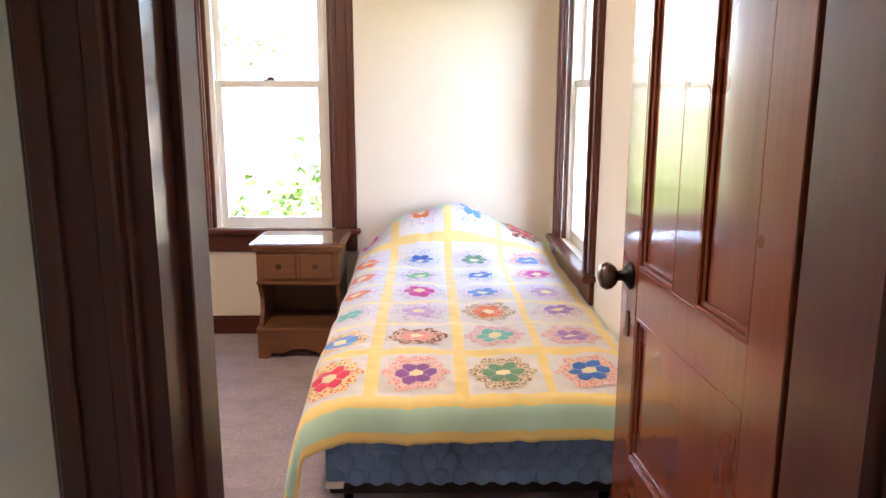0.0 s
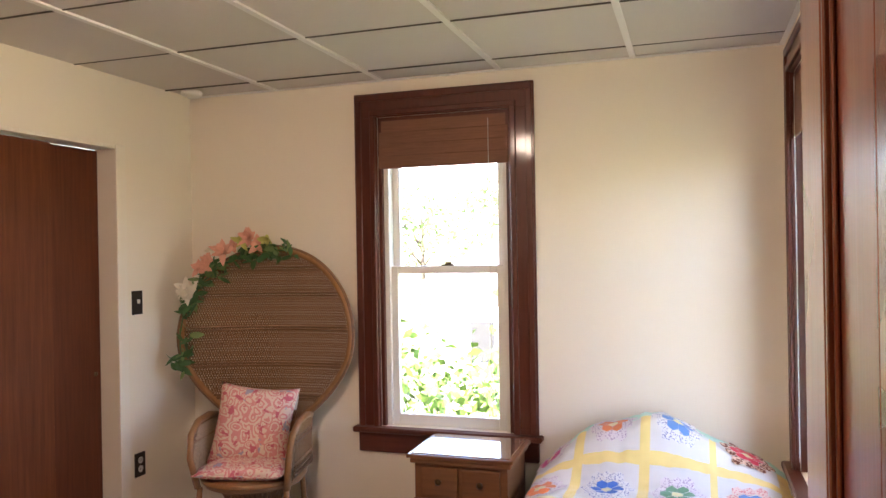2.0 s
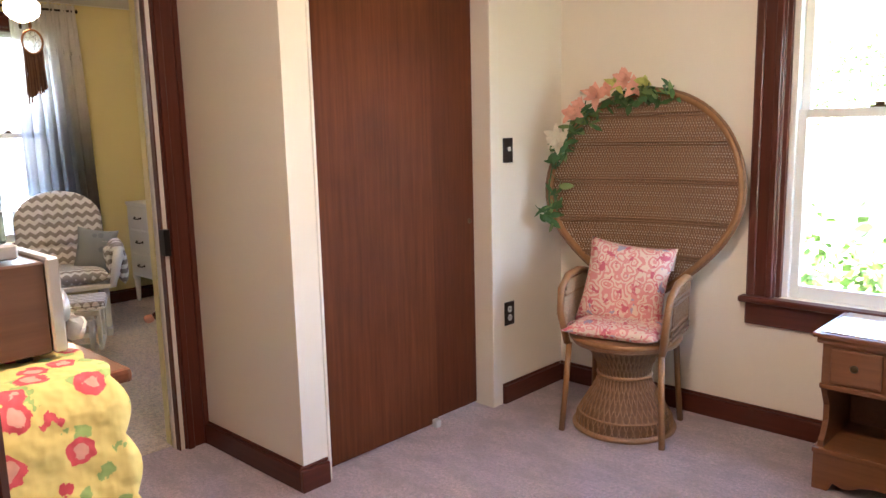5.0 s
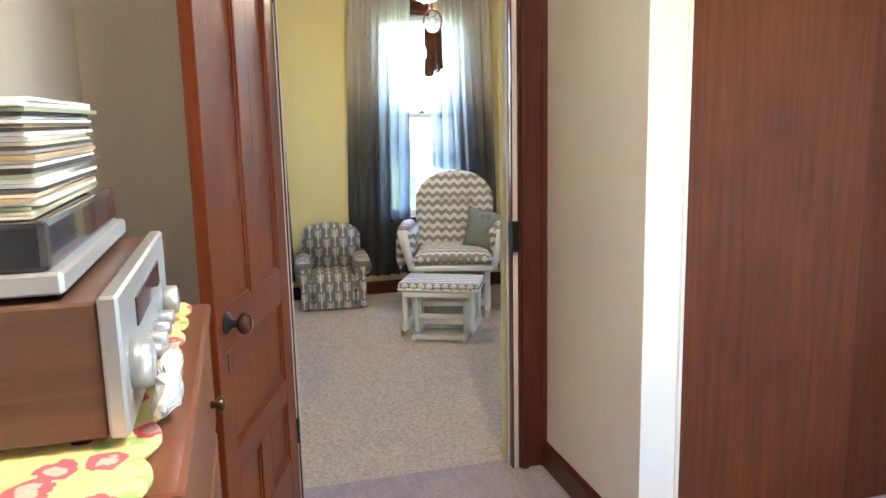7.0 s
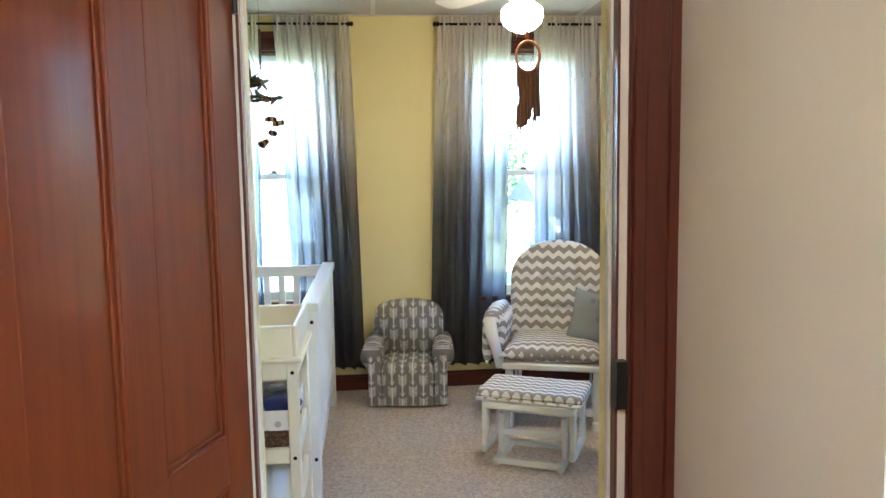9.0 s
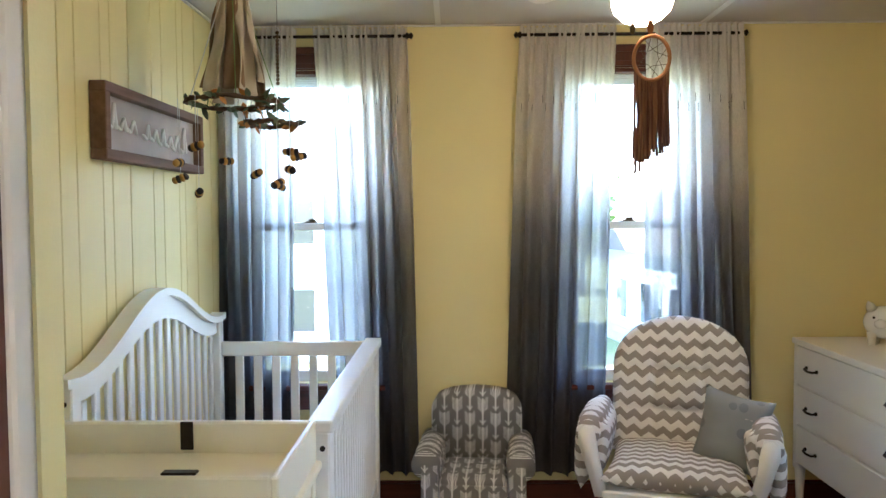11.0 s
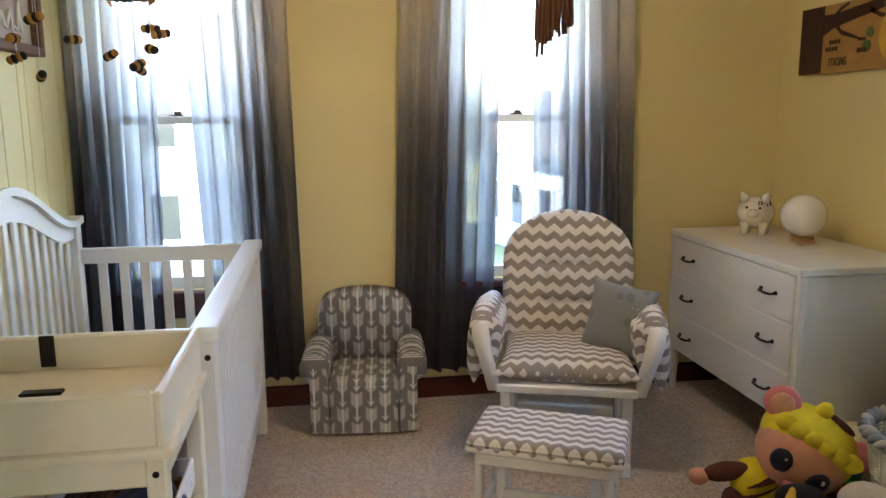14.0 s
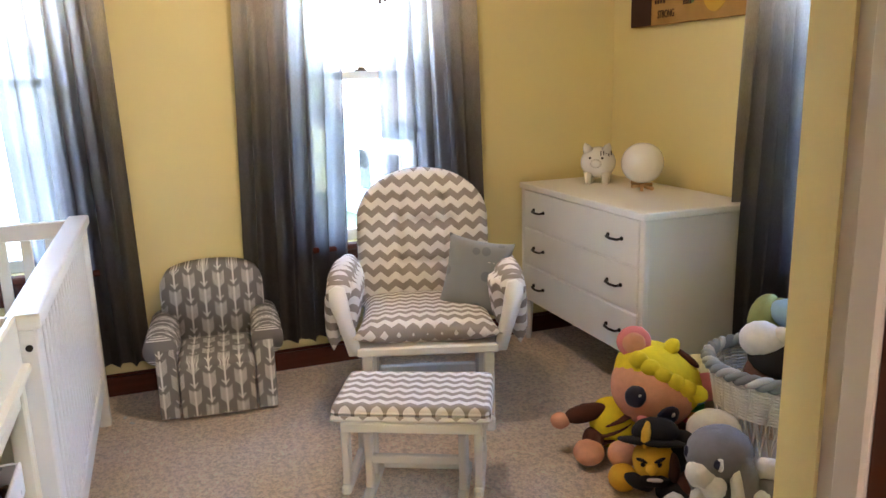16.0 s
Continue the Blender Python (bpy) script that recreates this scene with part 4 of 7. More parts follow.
def petal_mesh(bm, m, length, width, bend):
    pts = []
    for k in range(5):
        a = k / 4
        wv = width * math.sin(math.pi * (0.12 + 0.85 * a)) / 2
        y, z = length * a, bend * length * a * a
        pts.append((bm.verts.new(m @ Vector((-wv, y, z + 0.15 * wv))), bm.verts.new(m @ Vector((0, y, z))), bm.verts.new(m @ Vector((wv, y, z + 0.15 * wv)))))
    for p, q in zip(pts, pts[1:]):
        bm.faces.new((p[0], p[1], q[1], q[0]))
        bm.faces.new((p[1], p[2], q[2], q[1]))


def garland():
    t = thing("flower_garland", CH, "artificial garland of peach, ivory and lime flowers on the chair back", "garland")
    rnd = random.Random(4)

    def rim(a):
        x, z = math.sin(a) * 0.435, 1.05 + 0.435 * math.cos(a)
        return Vector((x, 0.205 + 0.10 * (z - 0.5) - 0.42 * x * x - 0.02, z))

    part("stem", tube(NB(), [rim(radians(12 - 9 * k)) for k in range(14)], 0.004, 5), LEAF, t, smooth=True)
    spots = [(-4, PEACH, 12, 0.05), (-14, PEACH, 14, 0.055), (-20, LIME, 12, 0.045), (2, LIME, 10, 0.045), (-32, PEACH, 14, 0.055), (-46, PEACH, 14, 0.05), (-40, PEACH, 10, 0.045), (-66, IVORY, 14, 0.062), (-62, IVORY, 10, 0.05), (-24, PEACH, 12, 0.04), (-10, PEACH, 12, 0.038), (-52, PEACH, 12, 0.04), (-28, PEACH, 10, 0.036), (-36, IVORY, 8, 0.03)]
    for deg, mat, count, size in spots:
        bm = NB()
        c = rim(radians(deg)) + Vector((rnd.uniform(-0.035, 0.015), -0.03, rnd.uniform(0.015, 0.085)))
        for k in range(count):
            a = 2 * math.pi * k / count * 2.4
            tilt = radians(25 + 50 * k / count)
            petal_mesh(bm, Matrix.Translation(c) @ Matrix.Rotation(radians(80), 4, "X") @ Matrix.Rotation(a, 4, "Z") @ Matrix.Rotation(tilt, 4, "X"), size * 1.2 * (0.6 + 0.5 * rnd.random()), size * rnd.uniform(0.5, 0.8), rnd.uniform(-0.5, 0.3))
        part("flower", bm, mat, t, smooth=True)
    bm, bm2 = NB(), NB()
    for k in range(170):
        deg = rnd.uniform(-98, 14)
        c = rim(radians(deg)) + Vector((rnd.uniform(-0.03, 0.03), rnd.uniform(-0.03, 0.0), rnd.uniform(-0.05, 0.03)))
        if deg < -76:
            c += Vector((0.05 * rnd.random(), 0, -0.16 * rnd.random()))
        petal_mesh(bm if rnd.random() < 0.7 else bm2, Matrix.Translation(c) @ Euler((rnd.uniform(0, 6), rnd.uniform(0, 6), rnd.uniform(0, 6))).to_matrix().to_4x4(), rnd.uniform(0.045, 0.085), rnd.uniform(0.018, 0.036), rnd.uniform(-0.4, 0.2))
    part("leaves", bm, LEAF, t, "dark green leaves", True)
    part("pale_leaves", bm2, LEAF_PALE, t, "pale green leaves", True)


garland()


# ---- woven shade in the bedroom windows ----
SHADE = wood("woven_wood_shade", (0.19, 0.085, 0.05), 0.6, 0.05, "X", 0.35, 200)
SHADE_Y = wood("woven_wood_shade_deep", (0.19, 0.085, 0.05), 0.6, 0.05, "Y", 0.35, 200)


def roman_shade(name, axis, face, hole, drop, mat):
    a, b, z0, z1 = hole
    t = thing(name, Matrix(), "folded brown woven-wood shade in the window head", "window shade")
    for k in range(4):
        lo = z1 - 0.02 - drop * (k + 1) / 4
        d = 0.004 * k
        bm = NB()
        if axis == "x":
            box(bm, (a + 0.006, face + 0.004 - d, lo), (b - 0.006, face + 0.016 - d, z1 - 0.02 - drop * k / 4 + 0.004), 0.003)
        else:
            box(bm, (face + 0.004 - d, a + 0.006, lo), (face + 0.016 - d, b - 0.006, z1 - 0.02 - drop * k / 4 + 0.004), 0.003)
        part("slat_fold", bm, mat, t)
    x = b - 0.10
    p = [(x, face - 0.012, z1 - 0.04), (x, face - 0.012, 0.66)] if axis == "x" else [(face - 0.012, x, z1 - 0.04), (face - 0.012, x, 0.66)]
    part("cord", tube(NB(), p, 0.0014, 4), LIGHT_GREY, t, "thin pull cord")


roman_shade("roman_shade", "x", BY1 - 0.002, W1, 0.235, SHADE)
roman_shade("roman_shade", "y", BX1 - 0.002, W2, 0.235, SHADE_Y)

# ---- chest of drawers and what stands on it ----
CHEST = wood("cherry_brown_wood", (0.17, 0.06, 0.03), 0.3, 0.4, "X", 0.3)


def chest():
    x0, x1, y0, y1, h = -1.98, -1.28, BY0 + 0.03, 1.885, 1.04
    t = thing("chest_of_drawers", pose(x0, y0, 0), "tall red-brown chest of drawers against the hall wall", "chest")
    w, d = x1 - x0, y1 - y0
    part("body", box(NB(), (0.01, 0, 0.06), (w - 0.01, d - 0.02, h - 0.02), 0.003), CHEST, t)
    part("top", box(NB(), (0, 0, h - 0.02), (w, d, h), 0.006, seg=2), CHEST, t)
    part("plinth", box(NB(), (0.03, 0.02, 0), (w - 0.03, d - 0.05, 0.06)), CHEST, t)
    for k in range(5):
        z = 0.08 + k * 0.189
        drawer = part("drawer", box(NB(), (0.03, d - 0.022, z), (w - 0.03, d - 0.004, z + 0.176), 0.005), CHEST, t)
        for x in (0.16, w - 0.16):
            part("knob", lathe(NB(), [(0.006, 0), (0.006, 0.008), (0.014, 0.015), (0.008, 0.022)], 14, pose(x, d - 0.004, z + 0.08, -90)), BRASS, drawer, "dark brass knob", True)


chest()


def floral(name, ground):
    """A quilt print of red blossoms and green sprigs."""
    m, n, l, p = nodes_of(name)
    vec = place(n, l)
    v = n.new("ShaderNodeTexVoronoi")
    v.inputs["Scale"].default_value = 21.0
    l.new(vec, v.inputs["Vector"])
    ripple = cloud(n, l, vec, 60.0, 3.0)
    near = math_node(n, l, "ADD", v.outputs["Distance"], math_node(n, l, "MULTIPLY_ADD", ripple, 0.5, -0.25))
    v2 = n.new("ShaderNodeTexVoronoi")
    v2.inputs["Scale"].default_value = 27.0
    l.new(vec, v2.inputs["Vector"])
    near2 = math_node(n, l, "ADD", v2.outputs["Distance"], math_node(n, l, "MULTIPLY_ADD", ripple, 0.7, -0.35))
    sep = n.new("ShaderNodeSeparateColor")
    l.new(v.outputs["Color"], sep.inputs[0])
    sep2 = n.new("ShaderNodeSeparateColor")
    l.new(v2.outputs["Color"], sep2.inputs[0])
    c = mixed(n, l, cloud(n, l, vec, 5.0), ground, (ground[0], ground[1] * 0.9, ground[2] * 0.75))
    leaf = math_node(n, l, "MULTIPLY", math_node(n, l, "LESS_THAN", near2, 0.33), math_node(n, l, "GREATER_THAN", sep2.outputs[0], 0.55))
    c = mixed(n, l, leaf, c, (0.36, 0.50, 0.16))
    flower = math_node(n, l, "MULTIPLY", math_node(n, l, "LESS_THAN", near, 0.42), math_node(n, l, "GREATER_THAN", sep.outputs[0], 0.22))
    c = mixed(n, l, flower, c, (0.72, 0.10, 0.12))
    heart = math_node(n, l, "MULTIPLY", math_node(n, l, "LESS_THAN", near, 0.22), math_node(n, l, "GREATER_THAN", sep.outputs[0], 0.22))
    c = mixed(n, l, heart, c, (0.80, 0.40, 0.32))
    l.new(c, p.inputs["Base Color"])
    p.inputs["Roughness"].default_value = 0.9
    relief(n, l, p, cloud(n, l, vec, 45.0, 1.0), 0.5, 0.012)
    return m


FLORAL = floral("yellow_floral_quilt_cotton", (0.82, 0.70, 0.26))


def chest_quilt():
    """A small quilt laid over the chest's near end, hanging down it, with a scalloped hem."""
    t = thing("floral_quilt", pose(0, 0, 0), "yellow floral quilt with scalloped hem draped over the chest end", "quilt")
    x1, top, flat = -1.276, 1.044, 0.68

    def f(u, v):
        y = BY0 + 0.05 + 0.30 * u
        run = v * 1.22
        scal = 0.012 * abs(math.sin(u * math.pi * 5))
        edge = 0.014 * abs(math.sin(v * math.pi * 14)) if u > 0.98 else 0
        wob = 0.004 * noise.noise((y * 20, run * 20, 0))
        if run < flat:
            return Vector((x1 - flat + run, y + edge, top + 0.004 * abs(wob)))
        o, d = fold(run - flat, 0.03)
        return Vector((x1 + o + 0.02 * d + wob, y + edge + 0.08 * d * u, top - d - (scal if v > 0.99 else 0)))

    bm = NB()
    sheet(bm, f, 44, 98)
    ob = part("cover", bm, FLORAL, t, smooth=True)
    mod = ob.modifiers.new("thickness", "SOLIDIFY")
    mod.thickness, mod.offset = 0.006, 1


chest_quilt()
WALNUT = wood("walnut_veneer", (0.10, 0.05, 0.03), 0.4, 0.2, "Y", 0.5, 40)
SILVER = plain("brushed_silver", (0.50, 0.50, 0.50), 0.35, 0.7)
SMOKE = plain("smoked_acrylic", (0.03, 0.03, 0.034), 0.1, coat=0.6)


def stereo():
    t = thing("stereo_receiver", pose(-1.79, 1.567, 1.054), "walnut and silver stereo receiver on the chest", "stereo")
    part("cabinet", box(NB(), (0, 0, 0.006), (0.42, 0.25, 0.135), 0.003), WALNUT, t, "walnut veneer case")
    face = part("faceplate", box(NB(), (-0.002, 0.25, 0.006), (0.424, 0.268, 0.14), 0.003), SILVER, t, "brushed silver faceplate")
    part("display", box(NB(), (0.10, 0.268, 0.085), (0.32, 0.270, 0.115)), SMOKE, face, "dark tuning window")
    for x, z, r in ((0.05, 0.05, 0.02), (0.37, 0.06, 0.026), (0.13, 0.045, 0.01), (0.18, 0.045, 0.01), (0.23, 0.045, 0.01), (0.28, 0.045, 0.01)):
        part("dial", lathe(NB(), [(r, 0), (r * 0.95, 0.018), (r * 0.6, 0.02)], 18, pose(x, 0.268, z, -90)), SILVER, face, "silver dial", True)
    for x in (0.03, 0.39):
        for y in (0.03, 0.22):
            part("foot", tube(NB(), [(x, y, -0.004), (x, y, 0.006)], 0.012), BLACK_METAL, t)
    t = thing("record_player", pose(-1.78, 1.53, 1.195) @ Matrix.Diagonal((1, 1, 0.7, 1)), "record player with closed smoked dust cover", "record player")
    part("plinth", box(NB(), (0, 0, 0), (0.40, 0.26, 0.03), 0.004), SILVER, t)
    part("dust_cover", soft(box(NB(), (0.005, 0.005, 0.03), (0.395, 0.25, 0.095)), 0.008), SMOKE, t, "smoked acrylic cover")
    rnd = random.Random(8)
    z = 1.263
    hues = [plain("record_sleeve_" + k, c, 0.6, vary=0.3, size=30) for k, c in (("cream", (0.70, 0.60, 0.42)), ("tan", (0.42, 0.28, 0.15)), ("white", (0.72, 0.70, 0.66)), ("dark", (0.06, 0.05, 0.05)), ("olive", (0.28, 0.30, 0.18)))]
    first = None
    for k in range(27):
        h = rnd.uniform(0.0032, 0.005)
        if first is None:
            first = tagged(part("record", box(NB(), (-0.15, -0.13, 0), (0.15, 0.13, 1.0)), hues[0], None), "worn cardboard record sleeve in a tall stack", "record", "stack of records")
            ob = first
        else:
            ob = tagged(new("record", first.data), "worn cardboard record sleeve in a tall stack", "record", "stack of records")
        ob.matrix_basis = pose(-1.55 + rnd.uniform(-0.008, 0.008), 1.64 + rnd.uniform(-0.006, 0.006), z, 0, 0, rnd.uniform(-2, 2)) @ Matrix.Diagonal((1, 1, h - 0.0006, 1))
        ob.material_slots[0].link = "OBJECT"
        ob.material_slots[0].material = hues[rnd.choice((0, 0, 1, 2, 2, 3, 4))]
        z += h


stereo()
BAGMAT = plain("clear_plastic_bag", (0.62, 0.60, 0.56), 0.15, vary=0.25, size=60, coat=0.5)
t = thing("plastic_bag", pose(-1.46, 1.862, 1.052), "crumpled clear plastic bag on the chest edge", "bag")
bm = NB()
for v in ball(bm, (0, 0, 0.028), (0.09, 0.012, 0.024), None, 18, 10):
    v.co += Vector((noise.noise(v.co * 30), noise.noise(v.co * 30 + Vector((5, 0, 0))), noise.noise(v.co * 30 + Vector((9, 0, 0))))) * 0.012
    v.co.z = max(v.co.z, 0)
part("film", bm, BAGMAT, t)


# ---- hamper ----
def hamper():
    t = thing("laundry_hamper", pose(-2.49, 1.67, 0) @ Matrix.Diagonal((0.98, 0.75, 1.13, 1)), "tall round brown mesh laundry hamper heaped with clothes", "hamper")
    m, n, l, p = nodes_of("hamper_mesh")
    k = n.new("ShaderNodeTexChecker")
    k.inputs["Scale"].default_value = 160
    l.new(place(n, l), k.inputs["Vector"])
    k.inputs["Color1"].default_value = (0.16, 0.11, 0.06, 1)
    k.inputs["Color2"].default_value = (0.06, 0.04, 0.025, 1)
    l.new(k.outputs[0], p.inputs["Base Color"])
    p.inputs["Roughness"].default_value = 0.8
    part("basket", lathe(NB(), [(0.01, 0.0), (0.19, 0.0), (0.20, 0.03), (0.215, 0.45), (0.225, 0.74), (0.221, 0.74), (0.21, 0.45), (0.19, 0.04), (0.01, 0.03)], 36, caps=False), m, t, smooth=True)
    part("rim", tube(NB(), [(0.224 * math.cos(a), 0.224 * math.sin(a), 0.74 + 0.05 * max(0, -math.cos(a))) for a in [2 * math.pi * q / 36 for q in range(36)]], 0.011, 6, True), m, t, "rolled rim", True)


hamper()
for hue, c, r, z, x, y in (("cream", (0.62, 0.55, 0.45), 0.17, 0.66, 0.0, 0.02), ("yellow", (0.66, 0.50, 0.10), 0.10, 0.755, -0.05, 0.03), ("brown", (0.14, 0.09, 0.06), 0.11, 0.74, -0.09, -0.06), ("grey", (0.50, 0.48, 0.46), 0.10, 0.72, 0.09, 0.07)):
    t = thing("garment", pose(-2.47 + x * 0.9, 1.67 + y * 0.7, z + 0.095) @ Matrix.Diagonal((0.95, 0.8, 1, 1)), "crumpled " + hue + " garment in the hamper", "clothes", "laundry in the hamper")
    bm = NB()
    for v in ball(bm, (0, 0, 0), (r, r * 0.85, 0.055), None, 40, 24):
        v.co *= 1 + 0.35 * noise.noise(v.co * 14 + Vector((z * 50, 0, 0))) + 0.12 * noise.noise(v.co * 45)
        v.co.z += 0.02 * noise.noise(v.co * 25)
    part("cloth", bm, fabric("garment_" + hue, c, 0.2), t, smooth=True)
for hue, c, x, y, r, z in (("cream", (0.60, 0.52, 0.42), -2.17, 1.72, (0.13, 0.15, 0.30), 0.29), ("black", (0.025, 0.022, 0.022), -2.10, 1.80, (0.09, 0.07, 0.20), 0.20)):
    t = thing("laundry_heap", pose(x, y, 0), "crumpled " + hue + " clothes heaped on the carpet beside the hamper", "clothes", "laundry on the carpet")
    bm = NB()
    for v in ball(bm, (0, 0, z), r, None, 44, 30):
        v.co += Vector((noise.noise(v.co * 11), noise.noise(v.co * 11 + Vector((5, 0, 0))), noise.noise(v.co * 11 + Vector((0, 5, 0))))) * 0.06
        v.co.z = max(v.co.z, 0.003)
    part("cloth", bm, fabric("heap_" + hue, c, 0.25), t, smooth=True)
t = thing("dark_garment", pose(-2.36, 2.05, 0), "dark patterned clothes lying on the carpet behind the door", "clothes")
bm = NB()
for v in ball(bm, (0, 0, 0.06), (0.14, 0.09, 0.07), None, 36, 20):
    v.co *= 1 + 0.3 * noise.noise(v.co * 14)
    v.co.z = max(v.co.z, 0.002)
part("cloth", bm, speckled("dark_print_cotton", (0.02, 0.02, 0.025), (0.5, 0.46, 0.36), 22, 0.55), t, smooth=True)


# ---- outdoors ----
GRASS = plain("lawn", (0.13, 0.15, 0.06), 0.9, vary=0.35, size=0.6, bump=0.5, fine=20)
struct("ground", box(NB(), (-300, -300, -3.2), (300, 300, -3.0)), GRASS, "green lawn round the house", "ground")
struct("road", box(NB(), (-300, 17, -2.998), (300, 23, -2.985)), plain("asphalt", (0.055, 0.055, 0.057), 0.9, vary=0.2), "grey asphalt road", "road")
struct("road_nursery", box(NB(), (-24, -60, -2.996), (-18, 17, -2.986)), plain("asphalt_side", (0.055, 0.055, 0.057), 0.9, vary=0.2), "grey asphalt side road", "road")
FOLIAGE = plain("bush_leaf", (0.10, 0.17, 0.035), 0.6, vary=0.5, size=3)
FOLIAGE_B = plain("tree_leaf", (0.075, 0.13, 0.035), 0.6, vary=0.5, size=3)
BARK = plain("bark", (0.10, 0.075, 0.055), 0.9, vary=0.3, size=12, bump=0.5, fine=60)


def tree(name, x, y, h, crown, seed, mat, count=2600, leaf=0.09, low=0.25):
    rnd = random.Random(seed)
    t = thing(name, pose(x, y, -3.0), "leafy green " + ("shrub" if name == "bush" else "tree") + " standing in the lawn outside", "tree")
    bm = NB()
    tube(bm, [(0, 0, 0), (0.05, 0.02, h * 0.4), (0, 0.05, h * 0.75)], [h * 0.022, h * 0.016, h * 0.006], 8)
    tips = []
    for k in range(14):
        a, z = rnd.uniform(0, 6.28), rnd.uniform(low, 0.7) * h
        e = Vector((math.cos(a) * crown * rnd.uniform(0.4, 0.9), math.sin(a) * crown * rnd.uniform(0.4, 0.9), min(h * 0.95, z + h * rnd.uniform(0.1, 0.28))))
        s = Vector((0.02, 0.02, z))
        tube(bm, [s, s.lerp(e, 0.5) + Vector((0, 0, 0.03 * h)), e], [h * 0.009, h * 0.006, h * 0.002], 5)
        tips.append(e)
    tips.append(Vector((0, 0, h * 0.9)))
    part("trunk", bm, BARK, t, smooth=True)
    verts, faces = [], []
    for k in range(count):
        c = rnd.choice(tips) + Vector((rnd.gauss(0, 1), rnd.gauss(0, 1), rnd.gauss(0, 0.8))) * crown * 0.27
        q = Euler((rnd.uniform(0, 6), rnd.uniform(0, 6), rnd.uniform(0, 6))).to_matrix() * leaf * rnd.uniform(0.6, 1.4)
        b = len(verts)
        verts += [c + q @ Vector(v) for v in ((-0.5, 0, 0), (0, -0.9, 0.1), (0.5, 0, 0), (0, 1.0, 0.12))]
        faces.append((b, b + 1, b + 2, b + 3))
    me = bpy.data.meshes.new("crown")
    me.from_pydata(verts, [], faces)
    me.materials.append(mat)
    ob = new("crown", me)
    ob.parent = t


for k, (x, y, h, c) in enumerate(((-1.9, 9.6, 3.3, 1.2), (-0.4, 10.4, 3.2, 1.2), (-3.6, 10.8, 3.2, 1.4), (1.2, 11.0, 3.4, 1.4), (4.4, 5.4, 3.0, 1.1), (-5.2, 10.6, 3.0, 1.3))):
    tree("bush", x, y, h, c, 10 + k, FOLIAGE, 2600, 0.09, 0.05)
for k, (x, y, h, c) in enumerate(((-12.0, 52, 9, 3.2), (-3.0, 60, 8.5, 3.0), (6, 55, 9, 3.2), (-20, 57, 10, 3.5), (-44, 9.5, 7.0, 2.6), (-42, -6, 9, 3.4), (-50, 3, 9.5, 3.5), (30, 12, 8, 3))):
    tree("tree", x, y, h, c, 40 + k, FOLIAGE_B, 1500, 0.20)


def house(x, y, turn, w, d, h, hue, label):
    t = thing("house", pose(x, y, -3.0, 0, 0, turn), label, "house")
    siding = plain("siding_" + hue[0], hue[1], 0.7, vary=0.06)
    roof_m = plain("shingle_" + hue[0], (0.13, 0.125, 0.13), 0.9, vary=0.2, size=3)
    part("wall", box(NB(), (-w / 2, -d / 2, 0), (w / 2, d / 2, h)), siding, t)
    for k in range(int(h / 0.25)):
        part("siding_board", box(NB(), (-w / 2 - 0.02, -d / 2 - 0.02, k * 0.25 + 0.02), (w / 2 + 0.02, d / 2 + 0.02, k * 0.25 + 0.05)), siding, t)
    bm = NB()
    r = h + w * 0.28
    vs = [bm.verts.new(v) for v in ((-w / 2 - 0.4, -d / 2 - 0.4, h), (w / 2 + 0.4, -d / 2 - 0.4, h), (w / 2 + 0.4, d / 2 + 0.4, h), (-w / 2 - 0.4, d / 2 + 0.4, h), (0, -d / 2 - 0.4, r), (0, d / 2 + 0.4, r))]
    for f in ((0, 1, 4), (2, 3, 5), (1, 2, 5, 4), (3, 0, 4, 5), (0, 3, 2, 1)):
        bm.faces.new([vs[i] for i in f])
    part("roof", bm, roof_m, t, "grey shingle roof")
    for s in (-1, 1):
        for q in (-0.28, 0.0, 0.28):
            for z in ((0.9,) if h < 4 else (0.9, 3.5)):
                for side in ("y", "x"):
                    if side == "y":
                        a, b = (q * w - 0.45, s * (d / 2 + 0.03), z), (q * w + 0.45, s * (d / 2 + 0.10), z + 1.4)
                        c, e = (q * w - 0.38, s * (d / 2 + 0.09), z + 0.08), (q * w + 0.38, s * (d / 2 + 0.12), z + 1.32)
                    else:
                        a, b = (s * (w / 2 + 0.03), q * d - 0.45, z), (s * (w / 2 + 0.10), q * d + 0.45, z + 1.4)
                        c, e = (s * (w / 2 + 0.09), q * d - 0.38, z + 0.08), (s * (w / 2 + 0.12), q * d + 0.38, z + 1.32)
                    win = part("window", box(NB(), a, b), SASH_WHITE, t)
                    part("pane", box(NB(), c, e), SMOKE, win, "dark glass")


house(-29, 0.5, 0, 8, 9, 5.4, ("white", (0.70, 0.71, 0.70)), "white two-storey house across the side road")
house(-27, 13, 10, 7, 9, 3.2, ("blue", (0.46, 0.54, 0.58)), "pale blue single-storey house with grey roof")
house(-3.5, 27, 0, 9, 7, 3.2, ("cream", (0.66, 0.62, 0.52)), "cream single-storey house across the road")
house(12, 30, -8, 9, 7, 5.2, ("tan", (0.58, 0.50, 0.40)), "tan two-storey house across the road")


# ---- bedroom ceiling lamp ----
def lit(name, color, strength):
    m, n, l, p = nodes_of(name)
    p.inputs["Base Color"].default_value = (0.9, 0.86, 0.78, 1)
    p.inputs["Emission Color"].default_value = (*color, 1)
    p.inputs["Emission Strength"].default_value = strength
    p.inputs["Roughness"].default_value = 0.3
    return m


